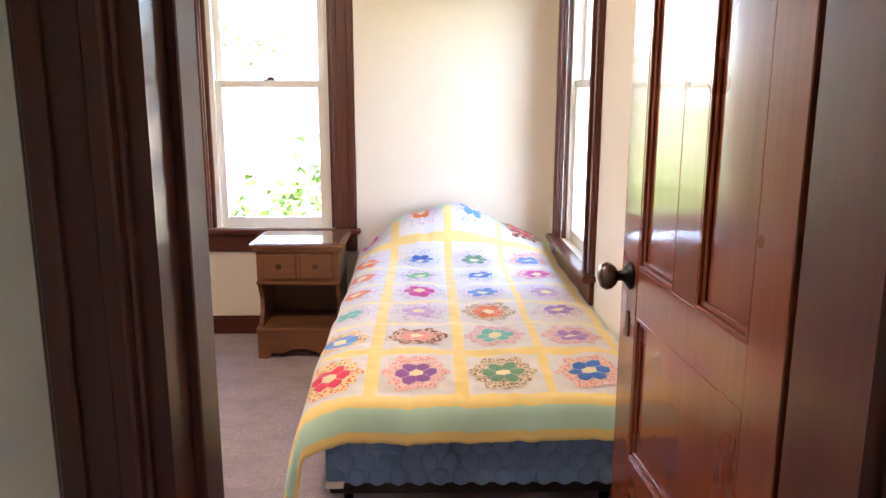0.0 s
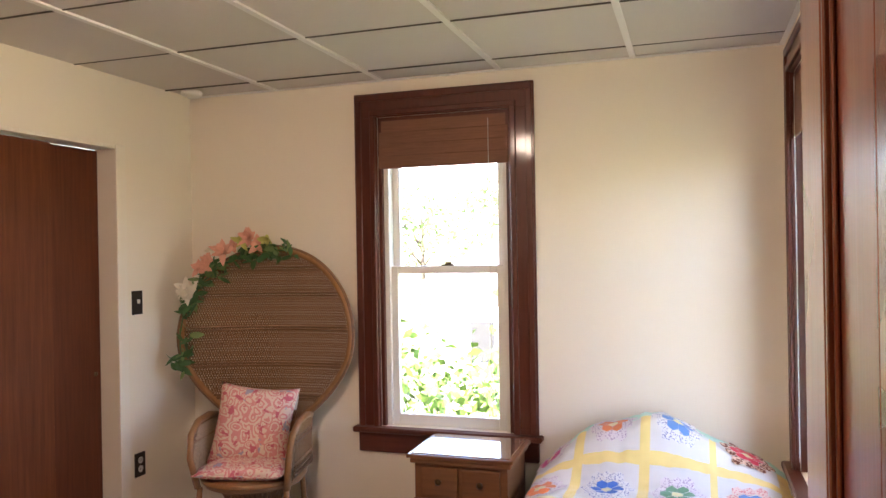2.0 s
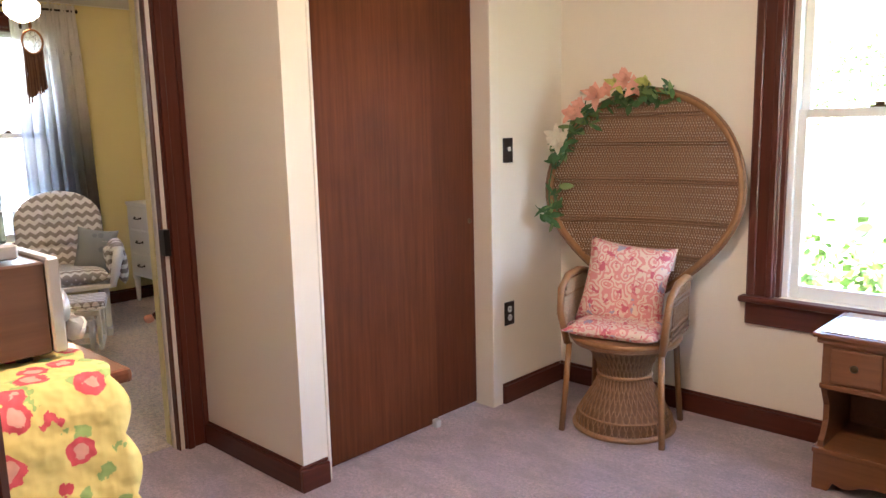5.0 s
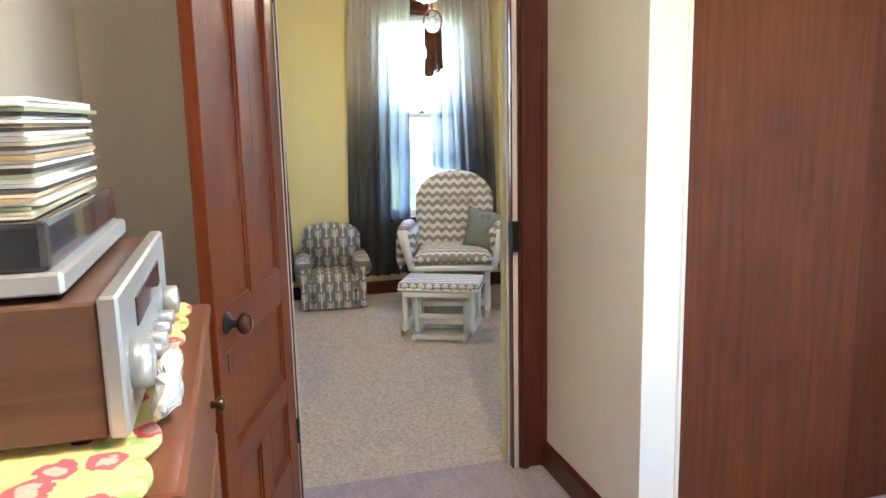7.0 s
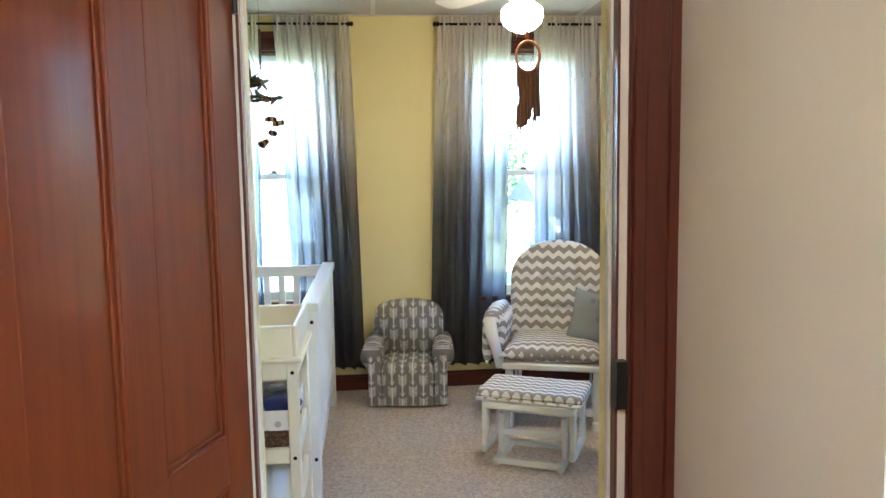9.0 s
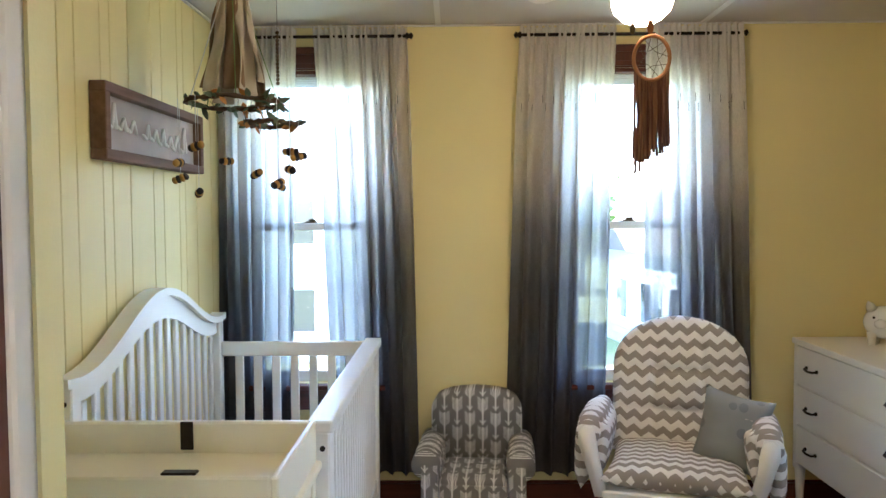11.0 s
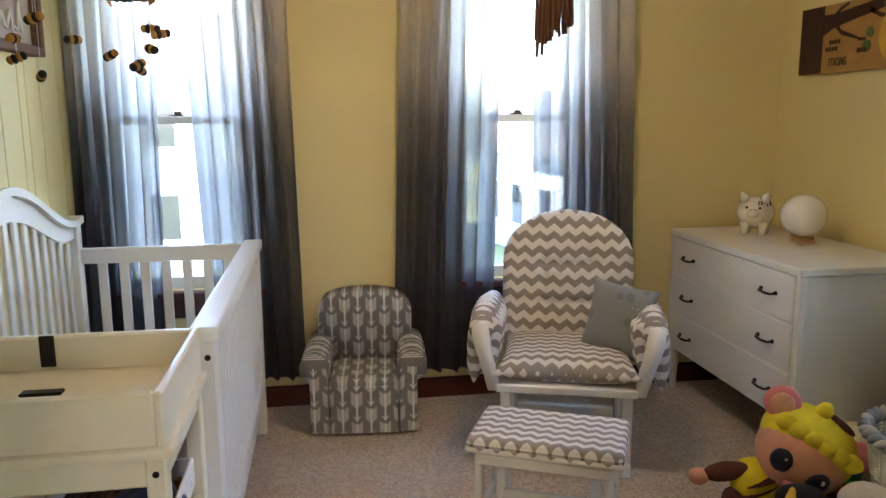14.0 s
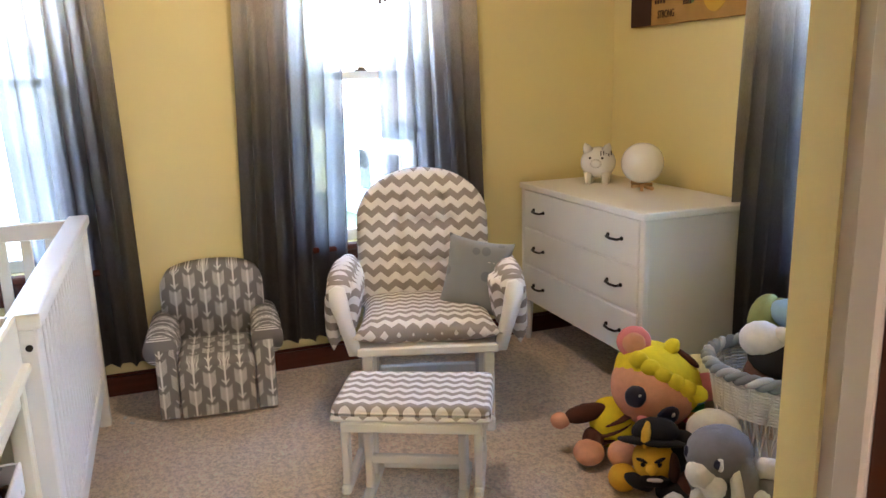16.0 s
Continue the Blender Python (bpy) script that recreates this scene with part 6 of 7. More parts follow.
def crib():
    x0, x1, y0, y1, rail = -6.345, -4.95, 1.43, 2.19, 0.867
    t = nursery_thing("crib", pose(0, 0, 0.004), "white wooden crib with an arched slatted back", "crib")
    mid, half = (x0 + x1) / 2, (x1 - x0) / 2 + 0.03

    def crest(x):
        a = abs(x - mid) / half
        return 0.985 + 0.19 * (0.5 + 0.5 * math.cos(math.pi * min(1, a * 1.12))) + 0.02 * max(0, a - 0.9) * 10 * 0.4
    part("back_crest", slab_curve(NB(), crest, x0 - 0.03, x1 + 0.03, y0 - 0.02, y0 + 0.045, lambda x: crest(x) - 0.028), WHITE_PAINT, t, "curved cap of the back")
    part("back_arch", slab_curve(NB(), lambda x: crest(x) - 0.026, x0 + 0.05, x1 - 0.05, y0, y0 + 0.025, lambda x: crest(x) - 0.115 + 0.05 * (abs(x - mid) / half) ** 2), WHITE_PAINT, t)
    for k in range(15):
        x = x0 + 0.11 + (x1 - x0 - 0.22) * k / 14
        part("back_slat", box(NB(), (x - 0.017, y0 + 0.006, 0.28), (x + 0.017, y0 + 0.02, crest(x) - 0.09), 0.003), WHITE_PAINT, t)
    part("back_lower_rail", box(NB(), (x0 + 0.05, y0, 0.22), (x1 - 0.05, y0 + 0.025, 0.29), 0.004), WHITE_PAINT, t)
    for x in (x0 + 0.025, x1 - 0.025):
        part("back_post", box(NB(), (x - 0.028, y0 - 0.004, 0.0), (x + 0.028, y0 + 0.04, crest(x) - 0.02), 0.005), WHITE_PAINT, t)
        part("front_post", box(NB(), (x - 0.028, y1 - 0.045, 0.0), (x + 0.028, y1, rail - 0.03), 0.005), WHITE_PAINT, t)
    part("front_cap", box(NB(), (x0 - 0.012, y1 - 0.062, rail - 0.032), (x1 + 0.012, y1 + 0.012, rail + 0.006), 0.008, seg=2), WHITE_PAINT, t, "wide front rail cap")
    part("front_lower_rail", box(NB(), (x0 + 0.05, y1 - 0.035, 0.15), (x1 - 0.05, y1 - 0.008, 0.225), 0.004), WHITE_PAINT, t)
    for k in range(21):
        x = x0 + 0.085 + (x1 - x0 - 0.17) * k / 20
        part("front_slat", box(NB(), (x - 0.014, y1 - 0.028, 0.22), (x + 0.014, y1 - 0.014, rail - 0.03), 0.003), WHITE_PAINT, t)
    for x in (x0 + 0.025, x1 - 0.025):
        part("end_rail", box(NB(), (x - 0.015, y0 + 0.04, rail - 0.07), (x + 0.015, y1 - 0.045, rail - 0.005), 0.004), WHITE_PAINT, t)
        part("end_lower_rail", box(NB(), (x - 0.015, y0 + 0.04, 0.15), (x + 0.015, y1 - 0.045, 0.225), 0.004), WHITE_PAINT, t)
        for k in range(7):
            y = y0 + 0.12 + (y1 - y0 - 0.25) * k / 6
            part("end_slat", box(NB(), (x - 0.008, y - 0.019, 0.22), (x + 0.008, y + 0.019, rail - 0.07), 0.003), WHITE_PAINT, t)
    part("mattress_deck", box(NB(), (x0 + 0.055, y0 + 0.045, 0.26), (x1 - 0.055, y1 - 0.05, 0.30), 0.004), WHITE_PAINT, t)
    for x, y, z in ((x1 + 0.003, y1 - 0.02, rail - 0.075), (x1 + 0.003, y1 - 0.02, 0.20), (x1 + 0.003, y0 + 0.018, rail + 0.05)):
        part("screw", lathe(NB(), [(0.008, 0), (0.008, 0.003), (0.004, 0.001)], 12, pose(x, y, z, 0, 90, 0)), HANDLE, t, "dark screw head", True)


crib()


# ---- changing table with its basket ----
def changing_table():
    x0, x1, y0, y1 = -4.935, -4.48, 1.43, 2.155
    t = nursery_thing("changing_table", pose(0, 0, 0.004), "ivory wooden changing table with a raised tray and shelf", "changing table")
    top = 0.79
    part("tray_floor", box(NB(), (x0 + 0.01, y0 + 0.01, top - 0.02), (x1 - 0.01, y1 - 0.01, top), 0.003), IVORY_PAINT, t)
    for a, b in (((x0, y0, top - 0.03), (x1, y0 + 0.018, top + 0.085)), ((x0, y1 - 0.018, top - 0.03), (x1, y1, top + 0.085)), ((x1 - 0.018, y0 + 0.018, top - 0.03), (x1, y1 - 0.018, top + 0.085)), ((x0, y0 + 0.018, top - 0.03), (x0 + 0.018, y1 - 0.018, top + 0.085))):
        part("tray_side", box(NB(), a, b, 0.005), IVORY_PAINT, t)
    part("cove_moulding", box(NB(), (x0 - 0.004, y0 - 0.004, top - 0.05), (x1 + 0.016, y1 + 0.016, top - 0.026), 0.01, seg=2), IVORY_PAINT, t)
    part("apron", box(NB(), (x1 - 0.03, y0 + 0.03, top - 0.115), (x1 - 0.008, y1 - 0.03, top - 0.05), 0.004), IVORY_PAINT, t)
    part("apron", box(NB(), (x0 + 0.03, y1 - 0.03, top - 0.115), (x1 - 0.03, y1 - 0.008, top - 0.05), 0.004), IVORY_PAINT, t)
    for x in (x0 + 0.024, x1 - 0.024):
        for y in (y0 + 0.022, y1 - 0.022):
            leg = part("leg", box(NB(), (x - 0.022, y - 0.02, 0), (x + 0.022, y + 0.02, top - 0.05), 0.004), IVORY_PAINT, t)
            if x > -4.7:
                for z in (top - 0.085, 0.39):
                    part("screw", lathe(NB(), [(0.007, 0), (0.007, 0.002), (0.003, 0.0)], 10, pose(x + 0.022, y, z, 0, 90, 0)), HANDLE, leg, "dark screw head", True)
    for z in (0.40, 0.20):
        part("shelf", box(NB(), (x0 + 0.01, y0 + 0.01, z - 0.012), (x1 - 0.015, y1 - 0.012, z + 0.006), 0.003), IVORY_PAINT, t)
        part("shelf_rail", box(NB(), (x1 - 0.032, y0 + 0.04, z - 0.035), (x1 - 0.012, y1 - 0.04, z + 0.025), 0.004), IVORY_PAINT, t)
        part("shelf_rail", box(NB(), (x0 + 0.045, y1 - 0.03, z - 0.035), (x1 - 0.045, y1 - 0.012, z + 0.05), 0.004), IVORY_PAINT, t)
    part("back_panel", box(NB(), (x0 + 0.004, y0 + 0.045, 0.40), (x0 + 0.012, y1 - 0.045, top - 0.05)), IVORY_PAINT, t)
    strap = part("strap", box(NB(), (x0 + 0.018, 1.785, top + 0.01), (x0 + 0.024, 1.82, top + 0.088), 0.002), HANDLE, t, "black safety strap")
    part("buckle", box(NB(), (x0 + 0.18, 1.80, top + 0.002), (x0 + 0.21, 1.89, top + 0.010), 0.003, pose(0, 0, 0)), HANDLE, strap, "black buckle")


changing_table()
LINER = speckled("cloud_print_cotton", (0.48, 0.45, 0.47), (0.78, 0.76, 0.76), 22, 0.36)


def basket_box():
    t = nursery_thing("storage_basket", pose(-4.69, 1.985, 0.409), "brown woven basket with a cloud-print liner on the shelf", "basket")
    w, d, h = 0.33, 0.26, 0.11
    seed = NB()
    ball(seed, (0, 0, 0), 1.0, None, 8, 5)
    seed.verts.index_update()
    shape = np.array([tuple(v.co) for v in seed.verts])
    loops = [tuple(v.index for v in f.verts) for f in seed.faces]
    seed.free()
    verts, faces, rows, n = [], [], 7, 12
    for k in range(rows):
        z = (k + 0.5) * h / rows
        tilt = radians(28 if (k % 2) else -28)
        for s, ln in (("x", w), ("y", d)):
            for q in range(n):
                c = -ln / 2 + (q + 0.5) * ln / n
                for side in (-1, 1):
                    pts = shape * (ln / n * 0.72, 0.011, h / rows * 0.55)
                    pts = np.stack([pts[:, 0] * math.cos(tilt) - pts[:, 2] * math.sin(tilt), pts[:, 1], pts[:, 0] * math.sin(tilt) + pts[:, 2] * math.cos(tilt)], 1)
                    pts = pts + (c, side * d / 2, z) if s == "x" else pts[:, (1, 0, 2)] + (side * w / 2, c, z)
                    b = len(verts)
                    verts += [tuple(p) for p in pts]
                    faces += [tuple(i + b for i in f) for f in loops]
    me = bpy.data.meshes.new("weave")
    me.from_pydata(verts, [], faces)
    me.polygons.foreach_set("use_smooth", [True] * len(me.polygons))
    me.materials.append(wicker("water_hyacinth", (0.14, 0.08, 0.045), 60))
    weave = new("weave", me)
    weave.parent = t
    weave["label"] = "plaited brown strands"
    tagged(weave, kind="stuff")
    bm = NB()
    for a, b in (((-w / 2, -d / 2, 0), (w / 2, -d / 2 + 0.006, h)), ((-w / 2, d / 2 - 0.006, 0), (w / 2, d / 2, h)), ((-w / 2, -d / 2, 0), (-w / 2 + 0.006, d / 2, h)), ((w / 2 - 0.006, -d / 2, 0), (w / 2, d / 2, h)), ((-w / 2, -d / 2, 0), (w / 2, d / 2, 0.006))):
        box(bm, a, b)
    part("inner_wall", bm, WICKER_DARK, t)
    for a, b in (((-w / 2 - 0.018, -d / 2 - 0.018, h - 0.03), (w / 2 + 0.018, -d / 2 - 0.010, h + 0.045)), ((-w / 2 - 0.018, d / 2 + 0.010, h - 0.03), (w / 2 + 0.018, d / 2 + 0.018, h + 0.045)), ((-w / 2 - 0.018, -d / 2 - 0.01, h - 0.03), (-w / 2 - 0.010, d / 2 + 0.01, h + 0.045)), ((w / 2 + 0.010, -d / 2 - 0.01, h - 0.03), (w / 2 + 0.018, d / 2 + 0.01, h + 0.045))):
        part("liner", box(NB(), a, b, 0.003), LINER, t, "white liner with grey clouds")
    for hue, c, p, r in (("navy", (0.02, 0.03, 0.14), (-0.03, 0.08, 0.17), 0.085), ("mint", (0.20, 0.45, 0.36), (0.02, -0.01, 0.15), 0.07), ("speckled grey", (0.55, 0.55, 0.52), (0.05, -0.08, 0.145), 0.075)):
        g = nursery_thing("folded_clothes", pose(-4.69 + p[0], 1.985 + p[1] * 0.8, 0.409 + p[2] - 0.06), hue + " baby clothes in the storage basket", "clothes", "clothes in the basket")
        bm = NB()
        for v in ball(bm, (0, 0, 0), (r, r, 0.05), None, 26, 16):
            v.co *= 1 + 0.3 * noise.noise(v.co * 20 + Vector((r * 90, 0, 0)))
        part("cloth", bm, fabric("clothes_" + hue.replace(" ", "_"), c, 0.25), g, smooth=True)


basket_box()


# ---- curtains ----
def curtain_cloth(name):
    m, n, l, p = nodes_of(name)
    out = n["Material Output"]
    tc = n.new("ShaderNodeTexCoord")
    sp = n.new("ShaderNodeSeparateXYZ")
    l.new(tc.outputs["Object"], sp.inputs[0])
    z = math_node(n, l, "MULTIPLY_ADD", cloud(n, l, tc.outputs["Object"], 5.0), 0.12, math_node(n, l, "SUBTRACT", sp.outputs[2], 0.06))
    rmp = n.new("ShaderNodeValToRGB")
    l.new(math_node(n, l, "DIVIDE", z, 2.4), rmp.inputs[0])
    e = rmp.color_ramp.elements
    e[0].position, e[0].color = 0.10, (0.085, 0.085, 0.095, 1)
    e[1].position, e[1].color = 0.86, (0.82, 0.79, 0.74, 1)
    for pos, c in ((0.46, (0.17, 0.17, 0.187)), (0.58, (0.33, 0.327, 0.34)), (0.68, (0.70, 0.68, 0.66)), (0.76, (0.80, 0.77, 0.73))):
        k = e.new(pos)
        k.color = (*c, 1)
    weave = cloud(n, l, place(n, l, (1, 1, 0.15)), 420.0, 2.0)
    c = mixed(n, l, math_node(n, l, "MULTIPLY", weave, 0.12), rmp.outputs[0], (0.03, 0.03, 0.035))
    dif, tra, clear = n.new("ShaderNodeBsdfDiffuse"), n.new("ShaderNodeBsdfTranslucent"), n.new("ShaderNodeBsdfTransparent")
    l.new(c, dif.inputs[0])
    l.new(c, tra.inputs[0])
    m1, m2 = n.new("ShaderNodeMixShader"), n.new("ShaderNodeMixShader")
    m1.inputs[0].default_value = 0.48
    l.new(dif.outputs[0], m1.inputs[1])
    l.new(tra.outputs[0], m1.inputs[2])
    l.new(math_node(n, l, "MULTIPLY_ADD", math_node(n, l, "GREATER_THAN", weave, 0.52), 0.09, 0.03), m2.inputs[0])
    l.new(m1.outputs[0], m2.inputs[1])
    l.new(clear.outputs[0], m2.inputs[2])
    l.new(m2.outputs[0], out.inputs["Surface"])
    return m


OMBRE = curtain_cloth("ombre_grey_curtain_cloth")
ROD = 2.305


def curtain(axis, depth, a_top, b_top, a_low, b_low, n, seed, group):
    """A gathered panel on a rod, from its frilled head to the hem."""
    rnd = random.Random(seed)
    t = nursery_thing("curtain", Matrix(), "sheer ombre curtain, ivory above and dark grey below", "curtain", group)
    folds = 6 + rnd.randint(0, 2)
    ph = [rnd.uniform(0, 6.28) for k in range(4)]

    def f(u, v):
        z = 0.165 + (ROD + 0.045 - 0.165) * v
        y = (a_low + (b_low - a_low) * u) * (1 - v) + (a_top + (b_top - a_top) * u) * v
        big = math.sin(u * folds * 2 * math.pi + ph[0] + 0.8 * math.sin(v * 2.1 + ph[1]))
        fine = math.sin(u * folds * 5.3 * math.pi + ph[2])
        near = min(1, max(0, (v - 0.80) / 0.2))
        off = (0.032 * (1 - 0.65 * near)) * big + (0.006 + 0.010 * near) * fine + 0.01 * math.sin(u * 9 + v * 6 + ph[3])
        y += 0.010 * math.cos(u * folds * 2 * math.pi + ph[0]) * (1 - near)
        z += 0.010 * near * (0.5 * fine + noise.noise((u * 22, seed, 0))) if v > 0.97 else 0
        d = depth + n * (off + 0.0)
        return Vector((y, d, z)) if axis == "x" else Vector((d, y, z))

    bm = NB()
    sheet(bm, f, 110, 48)
    part("panel", bm, OMBRE, t, smooth=True)
    bm = NB()
    for k in range(int(abs(b_top - a_top) / 0.03)):
        u = (k + 0.5) / int(abs(b_top - a_top) / 0.03)
        p = f(u, 0.83) + (Vector((0, n * 0.005, 0)) if axis == "x" else Vector((n * 0.005, 0, 0)))
        q = f(u, 0.83 + 0.018 * (1 if k % 2 else -1)) + (Vector((0, n * 0.005, 0)) if axis == "x" else Vector((n * 0.005, 0, 0)))
        tube(bm, [p, q], 0.0012, 4)
    part("stitch_band", bm, HANDLE, t, "fine dark smocking stitches")


def rod(axis, depth, a, b):
    t = nursery_thing("curtain_rod", Matrix(), "thin dark bronze curtain rod with pointed finials", "curtain rod", "nursery curtain rods")
    pt = (lambda y: (y, depth, ROD)) if axis == "x" else (lambda y: (depth, y, ROD))
    part("bar", tube(NB(), [pt(a), pt(b)], 0.008), HANDLE, t, smooth=True)
    for y, s in ((a, -1), (b, 1)):
        bm = NB()
        tube(bm, [pt(y), pt(y + s * 0.008), pt(y + s * 0.016), pt(y + s * 0.026), pt(y + s * 0.036)], [0.014, 0.016, 0.009, 0.017, 0.003], 10)
        part("finial", bm, HANDLE, t, "pointed finial", True)
    for y in (a + 0.03, b - 0.03):
        p, q = Vector(pt(y)), Vector(pt(y))
        if axis == "x":
            q.y = RY1
        else:
            q.x = RX0
        part("bracket", tube(NB(), [p, q], 0.005), HANDLE, t)


CD = RX0 + 0.085
rod("y", CD, 1.42, 2.315)
rod("y", CD, 2.87, 3.92)
rod("x", RY1 - 0.085, -5.55, -4.35)
curtain("y", CD, 1.40, 1.785, 1.395, 1.75, 1, 1, "nursery curtains")
curtain("y", CD, 1.865, 2.32, 1.95, 2.36, 1, 2, "nursery curtains")
curtain("y", CD, 2.865, 3.335, 2.795, 3.285, 1, 3, "nursery curtains")
curtain("y", CD, 3.465, 3.925, 3.46, 4.00, 1, 4, "nursery curtains")
curtain("x", RY1 - 0.085, -5.54, -5.02, -5.58, -5.04, -1, 5, "nursery curtains")
curtain("x", RY1 - 0.085, -4.80, -4.36, -4.78, -4.34, -1, 6, "nursery curtains")
for axis, depth, (a, b, z0, z1) in (("y", RX0, RW3), ("y", RX0, RW4)):
    t = nursery_thing("window_blind", Matrix(), "raised pale grey blind in the window head", "blind", "nursery blinds")
    for k in range(6):
        part("slat", box(NB(), (depth - 0.03, a + 0.05, z1 - 0.035 - 0.009 * k), (depth - 0.005, b - 0.05, z1 - 0.030 - 0.009 * k), 0.001), LIGHT_GREY, t)


# ---- ceiling fan with lamp ----
def fan():
    hx, hy = -5.25, 3.125
    t = nursery_thing("ceiling_fan", pose(hx, hy, RH), "ivory four-blade ceiling fan with a glowing schoolhouse globe", "ceiling fan")
    part("canopy", lathe(NB(), [(0.12, 0), (0.125, -0.015), (0.118, -0.03), (0.122, -0.05), (0.105, -0.085), (0.10, -0.10)], 36), FAN_WHITE, t, smooth=True)
    motor = part("motor_housing", lathe(NB(), [(0.10, -0.10), (0.112, -0.105), (0.112, -0.118), (0.095, -0.13), (0.06, -0.145), (0.058, -0.18), (0.05, -0.195)], 36), FAN_WHITE, t, smooth=True)
    for k in range(12):
        a = 2 * math.pi * k / 12
        part("vent_slot", box(NB(), (0.108, -0.016, -0.116), (0.1135, 0.016, -0.107), 0.001, Matrix.Rotation(a, 4, "Z")), BRASS, motor, "dark vent slot")
    part("fitter", lathe(NB(), [(0.05, -0.19), (0.056, -0.20), (0.056, -0.215), (0.05, -0.22)], 28), FAN_WHITE, t, smooth=True)
    part("globe_shade", lathe(NB(), [(0.05, -0.212), (0.072, -0.222), (0.092, -0.24), (0.094, -0.275), (0.086, -0.30), (0.06, -0.325), (0.03, -0.34), (0.008, -0.345)], 36), lit("glowing_globe_glass", (1.0, 0.71, 0.44), 2.8), t, "lit opal glass schoolhouse globe", True)
    for k in range(4):
        m = Matrix.Rotation(radians(-56 + 90 * k), 4, "Z")
        iron = part("blade_iron", tube(NB(), [m @ Vector(v) for v in ((0.07, 0, -0.125), (0.11, 0, -0.150), (0.16, 0, -0.135), (0.19, 0, -0.13))], [0.010, 0.012, 0.014, 0.008], 8), FAN_WHITE, t, smooth=True)
        bm = NB()
        prof = [(0.15, 0.045), (0.2, 0.055), (0.42, 0.068), (0.53, 0.066), (0.56, 0.045)]
        out = [(x, w) for x, w in prof] + [(x, -w) for x, w in prof[::-1]]
        tilt = Matrix.Rotation(radians(11), 4, "X")
        one = [bm.verts.new(m @ Matrix.Translation((0, 0, -0.128)) @ tilt @ Vector((x, y, 0.003))) for x, y in out]
        two = [bm.verts.new(m @ Matrix.Translation((0, 0, -0.128)) @ tilt @ Vector((x, y, -0.003))) for x, y in out]
        bm.faces.new(one)
        bm.faces.new(two[::-1])
        for q in range(len(out)):
            bm.faces.new((one[q], one[(q + 1) % len(out)], two[(q + 1) % len(out)], two[q]))
        part("blade", bm, FAN_WHITE, t, "flat ivory blade")
    chain = part("pull_chain", tube(NB(), [(0.075, -0.04, -0.19), (0.098, -0.05, -0.24), (0.10, -0.052, -0.36)], 0.0016, 5), BRASS, t, "thin pull chain")
    part("pull_fob", lathe(NB(), [(0.003, 0), (0.009, -0.012), (0.007, -0.03), (0.002, -0.034)], 10, pose(0.10, -0.052, -0.36)), BRASS, chain, "small wooden fob", True)
    return hx, hy


fan()


def dream_catcher():
    c = Vector((-5.17, 3.135, 1.91))
    t = nursery_thing("dream_catcher", pose(*c, 0, 0, 78), "brown dream catcher with long suede fringe hanging from the fan", "dream catcher")
    R, H = 0.052, 0.066
    rust = plain("rust_suede", (0.36, 0.15, 0.055), 0.85, vary=0.3, size=50)
    browns = [plain("suede_fringe_%s" % k, v, 0.9, vary=0.25, size=30) for k, v in (("dark", (0.13, 0.05, 0.03)), ("mid", (0.22, 0.10, 0.05)))]
    part("hoop", tube(NB(), [(R * math.cos(a), 0, H * math.sin(a)) for a in [2 * math.pi * k / 36 for k in range(36)]], 0.006, 8, True), rust, t, "wrapped rust hoop", True)
    bm = NB()
    for k in range(8):
        a, b = 2 * math.pi * k / 8, 2 * math.pi * (k + 2.6) / 8
        tube(bm, [(R * math.cos(a), 0, H * math.sin(a)), (R * 0.35 * math.cos((a + b) / 2), 0.003, H * 0.35 * math.sin((a + b) / 2)), (R * math.cos(b), 0, H * math.sin(b))], 0.0011, 4)
    part("web", bm, BRASS, t, "thin sinew web")
    rnd = random.Random(3)
    for k in range(34):
        x = -R + 0.004 + 2 * (R - 0.004) * k / 33
        top = -H * math.sqrt(max(0, 1 - (x / R) ** 2)) - 0.003
        low = -0.262 - 0.04 * rnd.random() + 0.10 * (x / R) * 0.3 - (0.05 if k in (2, 6) else 0)
        yy = rnd.uniform(-0.01, 0.01)
        part("fringe", tube(NB(), [(x, 0, top), (x + rnd.uniform(-0.004, 0.004), yy, (top + low) / 2), (x * 1.12 + rnd.uniform(-0.006, 0.006), yy * 1.5, low)], 0.0042, 5), browns[k % 2], t)
    part("cord", tube(NB(), [(0, 0, H), (-0.006, 0.01, H + 0.03), (-0.012, 0.0, 0.13)], 0.0015, 4), rust, t)
    bm = NB()
    petal_mesh(bm, pose(-0.004, 0, H + 0.004, 90, 0, 0), 0.045, 0.02, 0.2)
    part("leather_tab", bm, rust, t)


dream_catcher()


